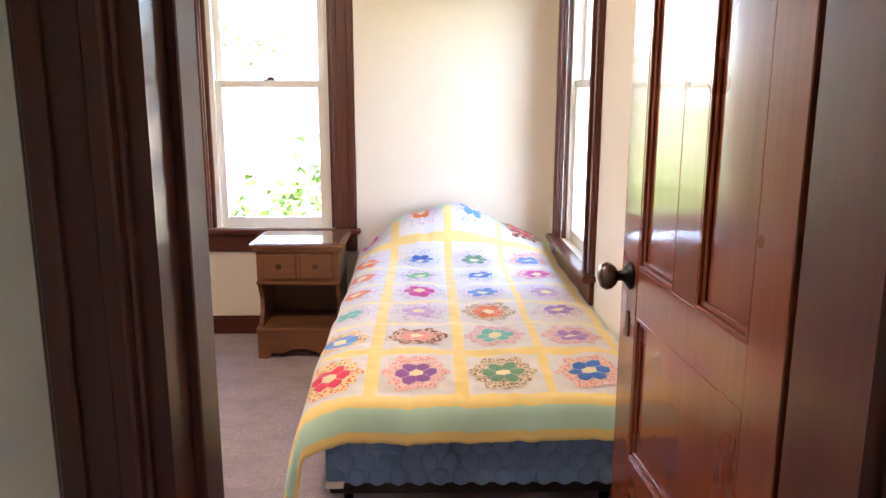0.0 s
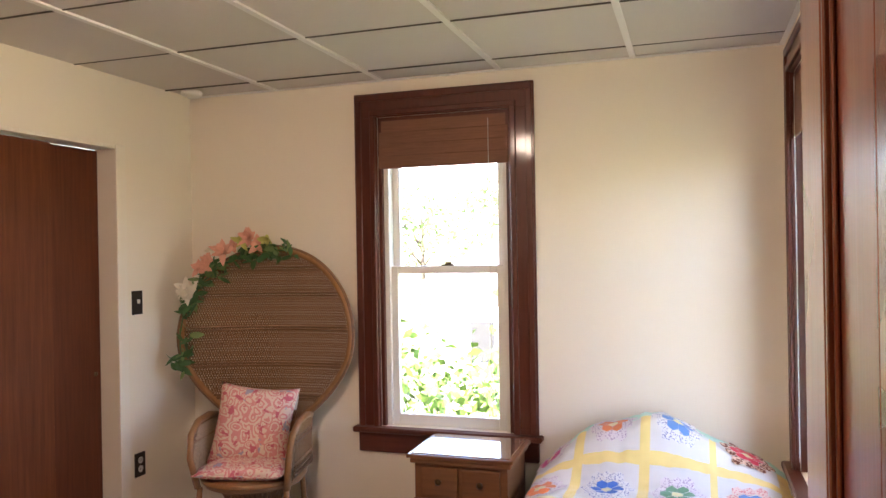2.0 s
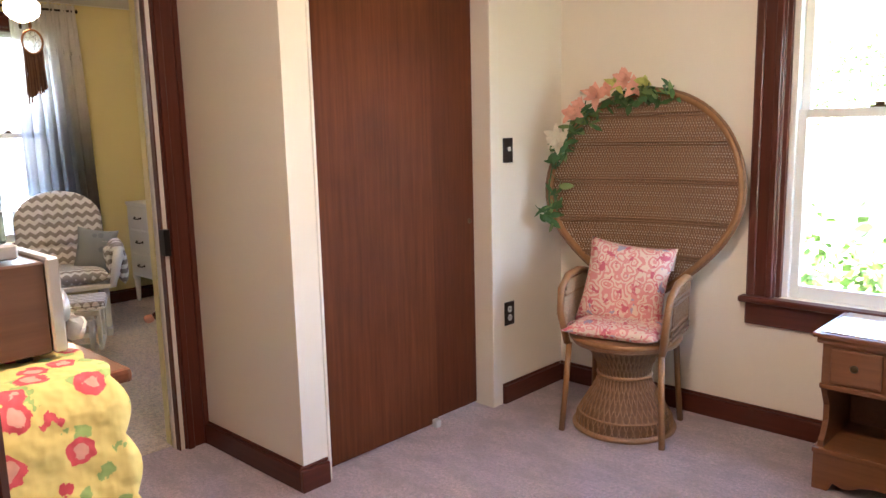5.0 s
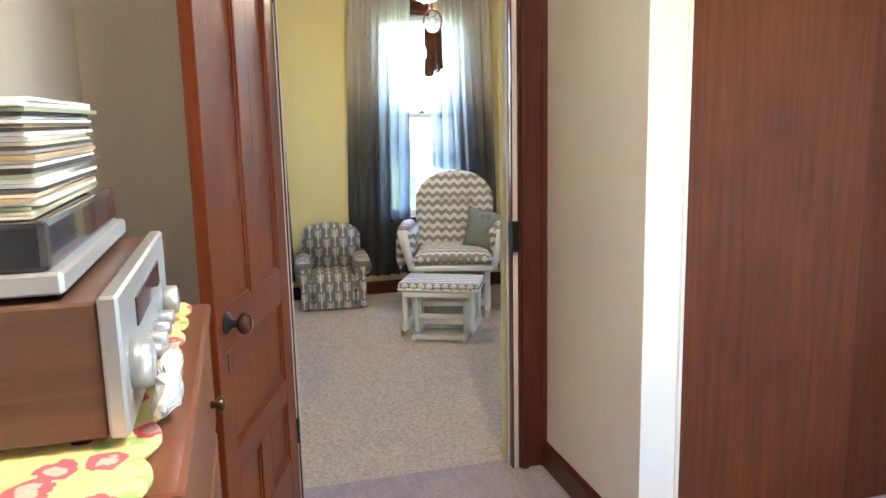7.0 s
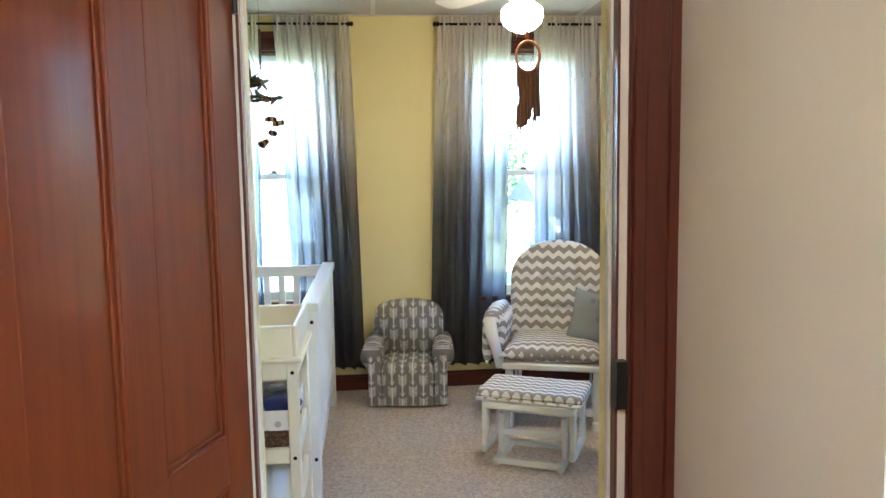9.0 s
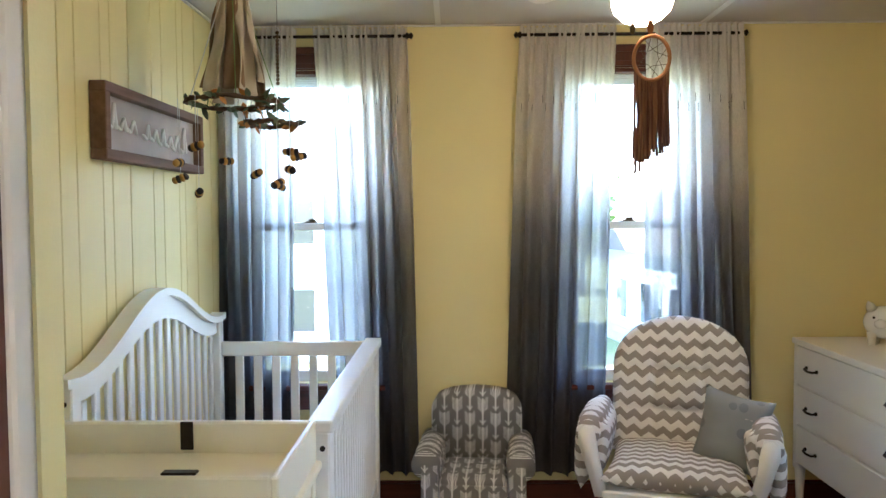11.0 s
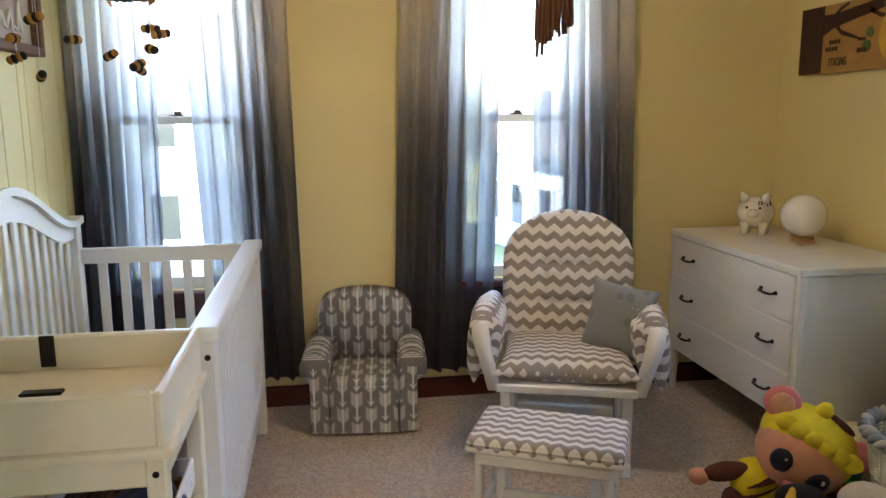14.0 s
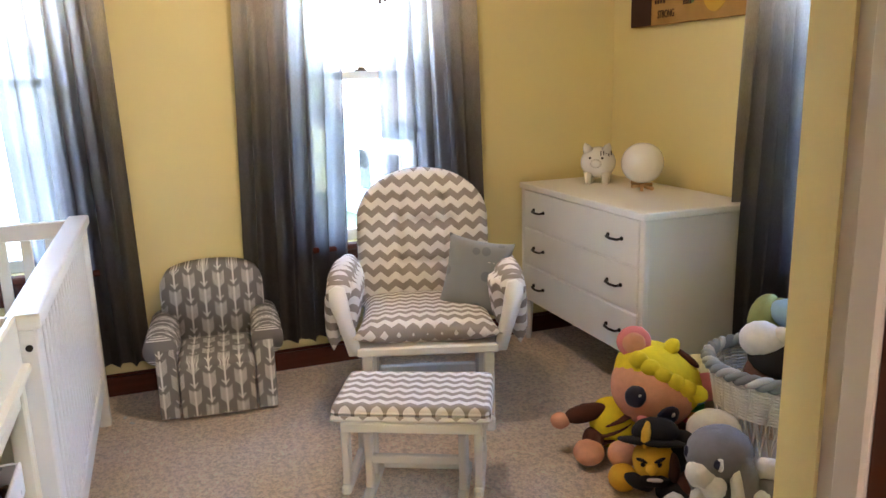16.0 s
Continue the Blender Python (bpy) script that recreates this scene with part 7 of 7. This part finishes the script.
def mobile():
    c, MS = Vector((-5.56, 1.765, 1.845)), 1.3
    t = nursery_thing("bee_mobile", pose(*c, 0, 0, 90) @ Matrix.Scale(MS, 4), "hanging crib mobile of a leafy wreath with felt bees", "mobile")
    rnd = random.Random(12)
    twig = plain("brown_twig", (0.10, 0.065, 0.04), 0.9, vary=0.3, size=40)
    tulle = fabric("beige_tulle", (0.50, 0.42, 0.33), 0.15)
    part("hang_thread", tube(NB(), [(0, 0, 0.345), (0, 0, (RH - c.z) / MS)], 0.001, 4), LIGHT_GREY, t)
    part("hook", tube(NB(), [(0.012 * math.cos(a), 0, 0.358 + 0.012 * math.sin(a)) for a in [2 * math.pi * k / 12 for k in range(12)]], 0.0016, 5, True), BRASS, t)
    part("cap", lathe(NB(), [(0.02, 0.315), (0.022, 0.325), (0.018, 0.345)], 14), twig, t, smooth=True)
    for R, z, x, nm in ((0.125, 0.0, 0.0, "wreath"), (0.066, -0.058, 0.10, "small_wreath")):
        bm = NB()
        for q in range(4):
            pts = [(x + (R + rnd.uniform(-0.006, 0.006)) * math.cos(a), (R + rnd.uniform(-0.006, 0.006)) * math.sin(a), z + rnd.uniform(-0.006, 0.006)) for a in [2 * math.pi * k / 30 for k in range(30)]]
            tube(bm, pts, 0.004, 5, True)
        w = part(nm, bm, twig, t, "twisted twig ring", True)
        bm, bo = NB(), NB()
        for k in range(int(R * 560)):
            a = rnd.uniform(0, 6.28)
            p = Matrix.Translation((x + R * math.cos(a), R * math.sin(a), z)) @ Euler((rnd.uniform(0, 6), rnd.uniform(0, 6), rnd.uniform(0, 6))).to_matrix().to_4x4()
            petal_mesh(bo if rnd.random() < 0.2 else bm, p, rnd.uniform(0.02, 0.042), 0.016, 0.1)
        part("leaves", bm, plain("sage_felt_" + nm, (0.13, 0.17, 0.11), 0.9, vary=0.3, size=40), w, "sage green leaves", True)
        part("blossoms", bo, plain("orange_felt_" + nm, (0.48, 0.20, 0.06), 0.9, vary=0.3, size=40), w, "orange felt blossoms", True)
    part("side_chain", tube(NB(), [(0.118, 0.01, (RH - c.z) / MS), (0.118, 0.01, 0.19)], 0.0008, 4), BRASS, t)
    bm = NB()
    for k in range(14):
        ball(bm, (0.118, 0.01, 0.19 - 0.0105 * k), 0.0055, None, 8, 5)
    part("bead_string", bm, twig, t, "string of brown beads", True)
    for k in range(5):
        a = 2 * math.pi * k / 5
        part("cord", tube(NB(), [(0.016 * math.cos(a), 0.016 * math.sin(a), 0.32), (0.12 * math.cos(a), 0.12 * math.sin(a), 0.0)], 0.0016, 4), QUILT_WHITE if k % 2 else LEAF_PALE, t)

    umber = fabric("brown_tulle", (0.20, 0.125, 0.07), 0.2)
    for k in range(9):
        def drape(u, v, a=2 * math.pi * k / 9, k=k):
            r = 0.016 + (0.040 + 0.014 * math.sin(k * 2.3)) * v ** 0.8
            w = (0.010 + 0.020 * v) * (2 * u - 1)
            low = 0.325 - (0.27 + 0.06 * math.sin(k * 1.7) ** 2) * v
            c = Vector((math.cos(a) * 1.35, math.sin(a) * 0.8, 0))
            return c * (r + 0.005 * math.sin(u * 7 + v * 9 + k)) + Vector((-math.sin(a) * w, math.cos(a) * w, low))
        bm = NB()
        sheet(bm, drape, 8, 16)
        part("tulle_strip", bm, umber if k % 3 == 1 else tulle, t, "hanging strip of tulle", True).modifiers.new("thickness", "SOLIDIFY").thickness = 0.0015
    felt_y, felt_b = plain("amber_felt", (0.42, 0.22, 0.05), 0.95, vary=0.2, size=60), plain("black_felt", (0.02, 0.017, 0.015), 0.95)
    for k in range(11):
        a = 2 * math.pi * k / 11 + 0.3
        r = 0.15 if k < 8 else 0.06
        p = Vector((r * math.cos(a) + (0.12 if k >= 8 else 0), r * math.sin(a), -0.13 - 0.13 * ((k * 5) % 7) / 7))
        strand = part("strand", tube(NB(), [(p.x, p.y, 0.0), tuple(p)], 0.0008, 4), QUILT_WHITE, t)
        bm = NB()
        m = Matrix.Translation(p) @ Matrix.Rotation(k * 1.3, 4, "Z") @ Matrix.Rotation(0.4 * math.sin(k), 4, "Y")
        for i, x in enumerate((-0.016, -0.006, 0.005, 0.015)):
            for v in ball(bm, (x, 0, 0), (0.008, 0.0125 - 0.0015 * abs(i - 1.5), 0.0125 - 0.0015 * abs(i - 1.5)), m, 10, 6):
                for f in v.link_faces:
                    f.material_index = i % 2
        part("bee", bm, [felt_y, felt_b], strand, "striped felt bee", True)


mobile()


# ---- wall sign, picture and cord ----
BARN = wood("weathered_frame_wood", (0.17, 0.10, 0.07), 0.8, 0.0, "X", 0.45, 40)
t = nursery_thing("wall_sign", pose(-6.218, RY0 + 0.008, 1.63), "weathered wood framed sign with white script and grey ground", "sign")
w, h, d = 0.94, 0.25, 0.055
part("board", box(NB(), (0.02, 0, 0.02), (w - 0.02, 0.02, h - 0.02)), plain("whitewashed_board", (0.44, 0.37, 0.34), 0.8, vary=0.3, size=5), t, "whitewashed board")
for a, b in (((0, 0, 0), (w, d, 0.034)), ((0, 0, h - 0.034), (w, d, h)), ((0, 0, 0.034), (0.034, d, h - 0.034)), ((w - 0.034, 0, 0.034), (w, d, h - 0.034))):
    part("frame_side", box(NB(), a, b, 0.003), BARN, t)
bm = NB()
for k, (x, ww, z0, z1) in enumerate(((0.80, 0.035, 0.11, 0.19), (0.72, 0.05, 0.11, 0.15), (0.64, 0.05, 0.11, 0.15), (0.52, 0.03, 0.10, 0.15), (0.44, 0.05, 0.10, 0.14), (0.37, 0.04, 0.09, 0.15), (0.29, 0.05, 0.09, 0.13), (0.22, 0.05, 0.08, 0.14), (0.14, 0.035, 0.08, 0.18))):
    tube(bm, [(x, 0.024, z0), (x + ww * 0.5, 0.026, z1), (x + ww, 0.024, z0)], 0.007, 6)
    tube(bm, [(x + ww, 0.024, z0), (x + ww + 0.03, 0.024, z0 + 0.012)], 0.006, 6)
part("script", bm, WHITE_PAINT, t, "raised white script marks", True)

t = nursery_thing("canvas_picture", pose(-6.44, RY1 - 0.032, 1.58), "unframed canvas picture of a dark tree and honey ground", "picture")
honey, honey2 = plain("honey_canvas_paint", (0.40, 0.23, 0.06), 0.8, vary=0.35, size=9), plain("deep_brown_paint", (0.05, 0.02, 0.012), 0.8, vary=0.3, size=30)
part("canvas", box(NB(), (0, 0, 0), (0.84, 0.03, 0.30), 0.002), honey, t)
bm = NB()
box(bm, (0.001, -0.003, 0.001), (0.165, -0.0005, 0.299), 0.001)
for pts, rad in (([(0.10, 0.20), (0.24, 0.225), (0.38, 0.245), (0.52, 0.262), (0.66, 0.28)], [0.06, 0.03, 0.026, 0.022, 0.016]), ([(0.24, 0.215), (0.29, 0.17), (0.36, 0.15), (0.42, 0.13)], [0.016, 0.011, 0.008, 0.004]), ([(0.46, 0.25), (0.53, 0.215), (0.59, 0.21)], [0.014, 0.009, 0.004]), ([(0.22, 0.23), (0.27, 0.27), (0.33, 0.292)], [0.014, 0.009, 0.006])):
    for (xa, za), (xb, zb), ra, rb in zip(pts, pts[1:], rad, rad[1:]):
        bm.faces.new([bm.verts.new((x, -0.002, z)) for x, z in ((xa, za - ra), (xb, zb - rb), (xb, zb + rb), (xa, za + ra))])
part("painted_tree", bm, honey2, t, "dark painted trunk and branches")
bm = NB()
lathe(bm, [(0.001, 0), (0.085, 0), (0.085, 0.002), (0.001, 0.002)], 28, pose(0.61, -0.0005, 0.135, 90) @ Matrix.Diagonal((1, 1.25, 1, 1)), caps=False)
part("painted_hive", bm, plain("hive_paint", (0.55, 0.34, 0.04), 0.8), t, "golden painted hive")
bm = NB()
for x, z, r in ((0.47, 0.155, 0.022), (0.455, 0.10, 0.026), (0.56, 0.26, 0.02)):
    lathe(bm, [(0.001, 0), (r, 0), (r, 0.002), (0.001, 0.002)], 7, pose(x, -0.0005, z, 90), caps=False)
part("painted_leaves", bm, plain("leaf_paint", (0.10, 0.18, 0.06), 0.8), t, "green painted leaves")
bm = NB()
for x, z, ww, hh in ((0.215, 0.125, 0.075, 0.018), (0.19, 0.095, 0.085, 0.018), (0.40, 0.125, 0.05, 0.012), (0.40, 0.075, 0.06, 0.02)):
    for k in range(4):
        box(bm, (x + ww * k / 4, -0.0032, z), (x + ww * (k + 0.72) / 4, -0.0012, z + hh), 0.0005)
part("small_words", bm, honey2, t, "rows of small dark marks")
word = bpy.data.curves.new("word", "FONT")
word.body, word.size, word.extrude = "STRONG", 0.05, 0.0008
word.materials.append(honey2)
ob = new("painted_word", word)
ob.parent, ob.matrix_basis = t, pose(0.215, -0.002, 0.03, 90) @ Matrix.Diagonal((0.62, 1, 1, 1))

t = nursery_thing("power_cable", Matrix(), "white cable hanging down the panelled wall from a small box", "cable")
part("cable", tube(NB(), [(-4.86, RY0 + 0.014, 1.98), (-4.855, RY0 + 0.014, 1.7), (-4.87, RY0 + 0.014, 1.4), (-4.85, RY0 + 0.014, 1.1), (-4.86, RY0 + 0.014, 0.8), (-4.86, RY0 + 0.014, 0.4)], 0.004, 6), IVORY_PAINT, t, smooth=True)
part("junction_box", box(NB(), (-4.92, RY0 + 0.006, 1.975), (-4.85, RY0 + 0.03, 2.02), 0.004), QUILT_PRINTS[0], t, "small patterned box")
part("ring", tube(NB(), [(-4.95 + 0.024 * math.cos(a), RY0 + 0.016, 2.0 + 0.024 * math.sin(a)) for a in [2 * math.pi * k / 20 for k in range(20)]], 0.005, 6, True), plain("rose_plastic", (0.55, 0.30, 0.22), 0.5), t, "small rose ring", True)


# ---- soft toys ----
def plush_mat(name, c):
    return plain(name, c, 0.95, vary=0.15, size=40, bump=0.6, fine=400)


YEL, PINK, BRN, DKB, CRM = plush_mat("yellow_plush", (0.80, 0.66, 0.02)), plush_mat("peach_plush", (0.72, 0.36, 0.24)), plush_mat("brown_plush", (0.09, 0.03, 0.02)), plush_mat("black_plush", (0.012, 0.012, 0.014)), plush_mat("white_plush", (0.74, 0.72, 0.70))
ROSE, GRY, GLD, EYE = plush_mat("rose_plush", (0.72, 0.24, 0.24)), plush_mat("grey_plush", (0.20, 0.20, 0.22)), plush_mat("gold_plush", (0.72, 0.42, 0.03)), plain("navy_eye", (0.01, 0.012, 0.04), 0.3)


def toy(name, m, blobs, mats, label, furry=0.0):
    """A stuffed toy as one mesh: blobs of (material, centre, radii, tilt, and the turn of the limb they belong to)."""
    bm = NB()
    for mi, c, r, tilt, *turn in blobs:
        for v in ball(bm, (0, 0, 0), r, (turn[0] if turn else Matrix()) @ Matrix.Translation(c) @ Euler([radians(a) for a in tilt]).to_matrix().to_4x4(), 26, 18):
            if furry:
                v.co += Vector((noise.noise(v.co * 60), noise.noise(v.co * 60 + Vector((7, 0, 0))), noise.noise(v.co * 60 + Vector((0, 7, 0))))) * furry
            for f in v.link_faces:
                f.material_index = mi
    ob = tagged(part(name, bm, mats, None, smooth=True), label, "soft toy", "soft toys on the carpet")
    ob.matrix_basis = NUR @ m
    return ob


O = (0, 0, 0)
HEAD = pose(0.05, 0.0, 0.24, 0, 30, 0)
doll_head = [(1, O, (0.152, 0.126, 0.137), O), (0, (0, 0.024, 0.036), (0.163, 0.134, 0.126), O), (5, (-0.064, -0.111, -0.02), (0.037, 0.017, 0.041), (8, 0, -22)), (5, (0.064, -0.111, -0.02), (0.037, 0.017, 0.041), (8, 0, 22)), (3, (-0.056, -0.127, -0.004), (0.008, 0.005, 0.009), O), (3, (0.072, -0.125, -0.004), (0.008, 0.005, 0.009), O), (4, (0, -0.122, -0.077), (0.022, 0.013, 0.017), O), (4, (-0.148, 0.0, 0.115), (0.06, 0.022, 0.06), O), (1, (-0.148, -0.016, 0.115), (0.04, 0.012, 0.04), O), (4, (0.155, 0.02, 0.10), (0.055, 0.022, 0.055), O), (0, (-0.03, 0, 0.170), (0.027, 0.025, 0.032), O), (2, (0.04, 0, 0.162), (0.05, 0.013, 0.013), (0, 10, 0))]
doll_head += [(0, (-0.115 + 0.046 * k, -0.082 - 0.020 * (1 - ((k - 2.5) / 2.5) ** 2) + 0.012, 0.088), (0.036, 0.022, 0.034), (18, 0, 0)) for k in range(6)]
toy("plush_doll", pose(-5.25, 4.01, 0.02, 0, 0, 58), [(*q, HEAD) for q in doll_head] + [(0, (-0.085, 0, 0.10), (0.085, 0.075, 0.10), (0, -25, 0)), (2, (-0.07, -0.004, 0.135), (0.090, 0.079, 0.014), (0, -25, 0)), (2, (-0.092, -0.004, 0.09), (0.092, 0.080, 0.014), (0, -25, 0)), (2, (-0.115, -0.004, 0.05), (0.084, 0.075, 0.013), (0, -25, 0)), (2, (-0.185, -0.03, 0.145), (0.085, 0.032, 0.034), (0, -18, 0)), (1, (-0.275, -0.04, 0.115), (0.036, 0.03, 0.03), O), (2, (0.11, -0.03, 0.10), (0.07, 0.03, 0.03), (0, -15, 0)), (2, (-0.155, -0.05, 0.055), (0.04, 0.06, 0.04), O), (1, (-0.17, -0.115, 0.036), (0.055, 0.06, 0.042), O), (1, (-0.055, -0.125, 0.042), (0.052, 0.058, 0.046), O)], [YEL, PINK, BRN, CRM, ROSE, EYE], "stuffed doll with yellow hair, navy eyes and striped brown body", 0.002)
FACE = pose(-0.01, -0.04, 0.115, -8, -8, 0)
face = [(1, O, (0.068, 0.066, 0.072), O), (1, (0, -0.066, -0.008), (0.018, 0.02, 0.018), O), (0, (0, -0.055, -0.048), (0.05, 0.022, 0.022), O), (3, (0.008, -0.074, -0.038), (0.026, 0.008, 0.007), O), (0, (-0.028, -0.062, 0.022), (0.02, 0.007, 0.006), (0, 25, 0)), (0, (0.028, -0.062, 0.022), (0.02, 0.007, 0.006), (0, -25, 0)), (0, (-0.026, -0.064, 0.008), (0.008, 0.005, 0.007), O), (0, (0.026, -0.064, 0.008), (0.008, 0.005, 0.007), O), (2, (0.062, -0.01, -0.02), (0.022, 0.04, 0.05), O), (0, (0.0, 0.005, 0.062), (0.112, 0.082, 0.015), (-12, 6, 0)), (0, (0.012, 0.02, 0.092), (0.076, 0.062, 0.045), O), (1, (-0.01, -0.045, 0.10), (0.015, 0.022, 0.045), (-25, 12, 0))]
toy("plush_figure", pose(-5.02, 3.93, 0.01, 0, 0, 50), [(*q, FACE) for q in face] + [(0, (0.08, 0.05, 0.09), (0.10, 0.09, 0.095), O), (1, (-0.105, -0.05, 0.045), (0.048, 0.05, 0.045), O), (0, (-0.05, -0.09, 0.06), (0.05, 0.03, 0.022), (0, 20, 0)), (0, (0.06, -0.08, 0.035), (0.06, 0.05, 0.036), O), (2, (0.10, -0.06, 0.05), (0.04, 0.05, 0.05), O)], [DKB, GLD, BRN, CRM], "black and gold stuffed toy with a wide black hat", 0.002)
toy("plush_ball", pose(-4.99, 4.13, 0.095, 0, 0, 50), [(0, (0, 0, 0.09), (0.09, 0.08, 0.075), O), (1, (0, 0.01, 0.01), (0.10, 0.085, 0.085), O), (2, (-0.035, -0.066, 0.105), (0.018, 0.012, 0.008), (0, 20, 0)), (3, (0.025, -0.068, 0.115), (0.016, 0.012, 0.010), O), (3, (0.035, -0.068, 0.095), (0.016, 0.012, 0.008), O)], [CRM, DKB, ROSE, EYE], "white and black stuffed toy with small coloured marks", 0.002)
toy("plush_animal", pose(-4.75, 3.97, 0.01, 0, 0, 8) @ Matrix.Scale(0.92, 4), [(0, (0, 0.03, 0.12), (0.105, 0.115, 0.13), O), (0, (0, -0.03, 0.275), (0.098, 0.112, 0.088), O), (1, (0.01, -0.122, 0.235), (0.048, 0.045, 0.046), O), (1, (0.04, -0.10, 0.20), (0.045, 0.04, 0.05), O), (2, (0.062, -0.108, 0.285), (0.012, 0.014, 0.018), O), (1, (0.066, -0.104, 0.283), (0.016, 0.010, 0.024), O), (2, (-0.045, -0.125, 0.285), (0.014, 0.009, 0.018), O), (0, (0.100, -0.005, 0.17), (0.030, 0.048, 0.14), (6, -8, 0)), (1, (0.098, -0.045, 0.165), (0.022, 0.022, 0.125), (6, -8, 0)), (0, (-0.105, 0.0, 0.18), (0.030, 0.048, 0.12), (6, 8, 0)), (1, (0.075, -0.13, 0.055), (0.048, 0.04, 0.068), (-12, 0, 0)), (1, (-0.08, -0.14, 0.055), (0.048, 0.04, 0.068), (-12, 0, 0)), (0, (0.085, -0.06, 0.06), (0.05, 0.08, 0.055), O), (1, (0.02, -0.115, 0.155), (0.034, 0.05, 0.034), O), (0, (0.115, 0.045, 0.16), (0.045, 0.05, 0.06), O), (1, (0.135, 0.015, 0.165), (0.025, 0.03, 0.032), O), (1, (0.10, 0.075, 0.235), (0.04, 0.045, 0.034), O), (3, (0.025, -0.105, 0.115), (0.04, 0.025, 0.035), O)], [GRY, CRM, EYE, plush_mat("pale_blue_plush", (0.35, 0.45, 0.48))], "grey and white long-eared stuffed animal with big feet", 0.006)


def toy_basket():
    bx, by = -4.99, 4.40
    t = nursery_thing("wicker_toy_basket", pose(bx, by, 0.004), "white open-weave wicker basket with a grey braided rim", "basket")
    bm = NB()
    for s in (1, -1):
        for k in range(40):
            a = 2 * math.pi * k / 40
            tube(bm, [((0.17 + 0.06 * z / 0.36) * math.cos(a + s * z * 0.7), (0.17 + 0.06 * z / 0.36) * math.sin(a + s * z * 0.7), z) for z in (0, 0.09, 0.18, 0.27, 0.36)], 0.0035, 4, caps=False)
    tagged(part("open_weave", bm, WHITE_PAINT, t, "white crossed cane strands", True), kind="stuff")
    for k in range(12):
        z = 0.24 + k * 0.011
        r = 0.17 + 0.06 * z / 0.36
        part("weft_band", tube(NB(), [((r + 0.003 * (-1) ** q) * math.cos(2 * math.pi * q / 48), (r + 0.003 * (-1) ** q) * math.sin(2 * math.pi * q / 48), z) for q in range(48)], 0.0048, 5, True), WHITE_PAINT, t, smooth=True)
    for k in range(3):
        pts = [((0.236 + 0.014 * math.cos(q * 0.9 + k * 2.1)) * math.cos(2 * math.pi * q / 90), (0.236 + 0.014 * math.cos(q * 0.9 + k * 2.1)) * math.sin(2 * math.pi * q / 90), 0.385 + 0.014 * math.sin(q * 0.9 + k * 2.1)) for q in range(90)]
        part("braided_rim", tube(NB(), pts, 0.013, 6, True), plain("grey_braid_%s" % "abc"[k], ((0.30, 0.34, 0.36), (0.48, 0.50, 0.50), (0.24, 0.28, 0.31))[k], 0.8), t, "grey braided rim", True)
    part("base", lathe(NB(), [(0.17, 0), (0.17, 0.012), (0.01, 0.014)], 28), WHITE_PAINT, t)
    for nm, c, r, p in (("white fluffy", (0.76, 0.74, 0.70), (0.075, 0.065, 0.065), (-0.02, -0.07, 0.47)), ("black", (0.015, 0.015, 0.017), (0.11, 0.08, 0.06), (0.03, -0.03, 0.41)), ("green striped", (0.26, 0.30, 0.10), (0.055, 0.095, 0.09), (-0.13, 0.04, 0.50)), ("sky blue", (0.28, 0.45, 0.62), (0.13, 0.07, 0.055), (0.0, 0.10, 0.53)), ("yellow", (0.76, 0.54, 0.05), (0.05, 0.05, 0.06), (0.08, 0.06, 0.58)), ("brown", (0.15, 0.07, 0.04), (0.12, 0.12, 0.08), (0.0, 0.0, 0.33))):
        ob = toy("basket_toy", pose(bx + p[0], by + p[1], p[2], 15, 10, 40), [(0, (0, 0, 0), r, O), (0, (r[0] * 0.7, 0, r[2] * 0.6), tuple(v * 0.45 for v in r), O)], [plush_mat("plush_" + nm.replace(" ", "_"), c)], nm + " stuffed toy heaped in the wicker basket", 0.003)
        tagged(ob, group="toys in the basket")


toy_basket()
toy("rainbow_plush", pose(-5.30, 4.28, 0.01, 0, 0, 30), [(k % 5, (0, 0, 0.06 + 0.028 * k), (0.06 - 0.004 * abs(k - 3), 0.05, 0.02), O) for k in range(7)], [plush_mat("rainbow_" + k, c) for k, c in (("red", (0.70, 0.08, 0.10)), ("orange", (0.75, 0.32, 0.04)), ("green", (0.15, 0.50, 0.12)), ("blue", (0.06, 0.30, 0.62)), ("violet", (0.40, 0.14, 0.50)))], "rainbow striped stuffed toy beside the wicker basket", 0.003)
toy("cream_plush", pose(-5.38, 4.42, 0.01, 0, 0, 20), [(0, (0, 0, 0.13), (0.17, 0.11, 0.13), O), (0, (0.1, 0.0, 0.22), (0.12, 0.10, 0.10), O), (0, (0.19, 0, 0.3), (0.03, 0.02, 0.05), O)], [plush_mat("cream_plush_cloth", (0.70, 0.64, 0.40))], "large cream stuffed toy slumped by the dresser", 0.004)
for k, (x, y) in enumerate(((-6.35, 2.24), (-6.28, 2.27), (-4.45, 3.75))):
    ob = tagged(part("lint_scrap", box(NB(), (-0.012, -0.006, 0), (0.012, 0.006, 0.003), 0.001), QUILT_WHITE, None), "tiny white scrap lying on the beige carpet", "scrap", "scraps on the carpet")
    ob.matrix_basis = NUR @ pose(x, y, 0.006, 0, 0, 40 * k)
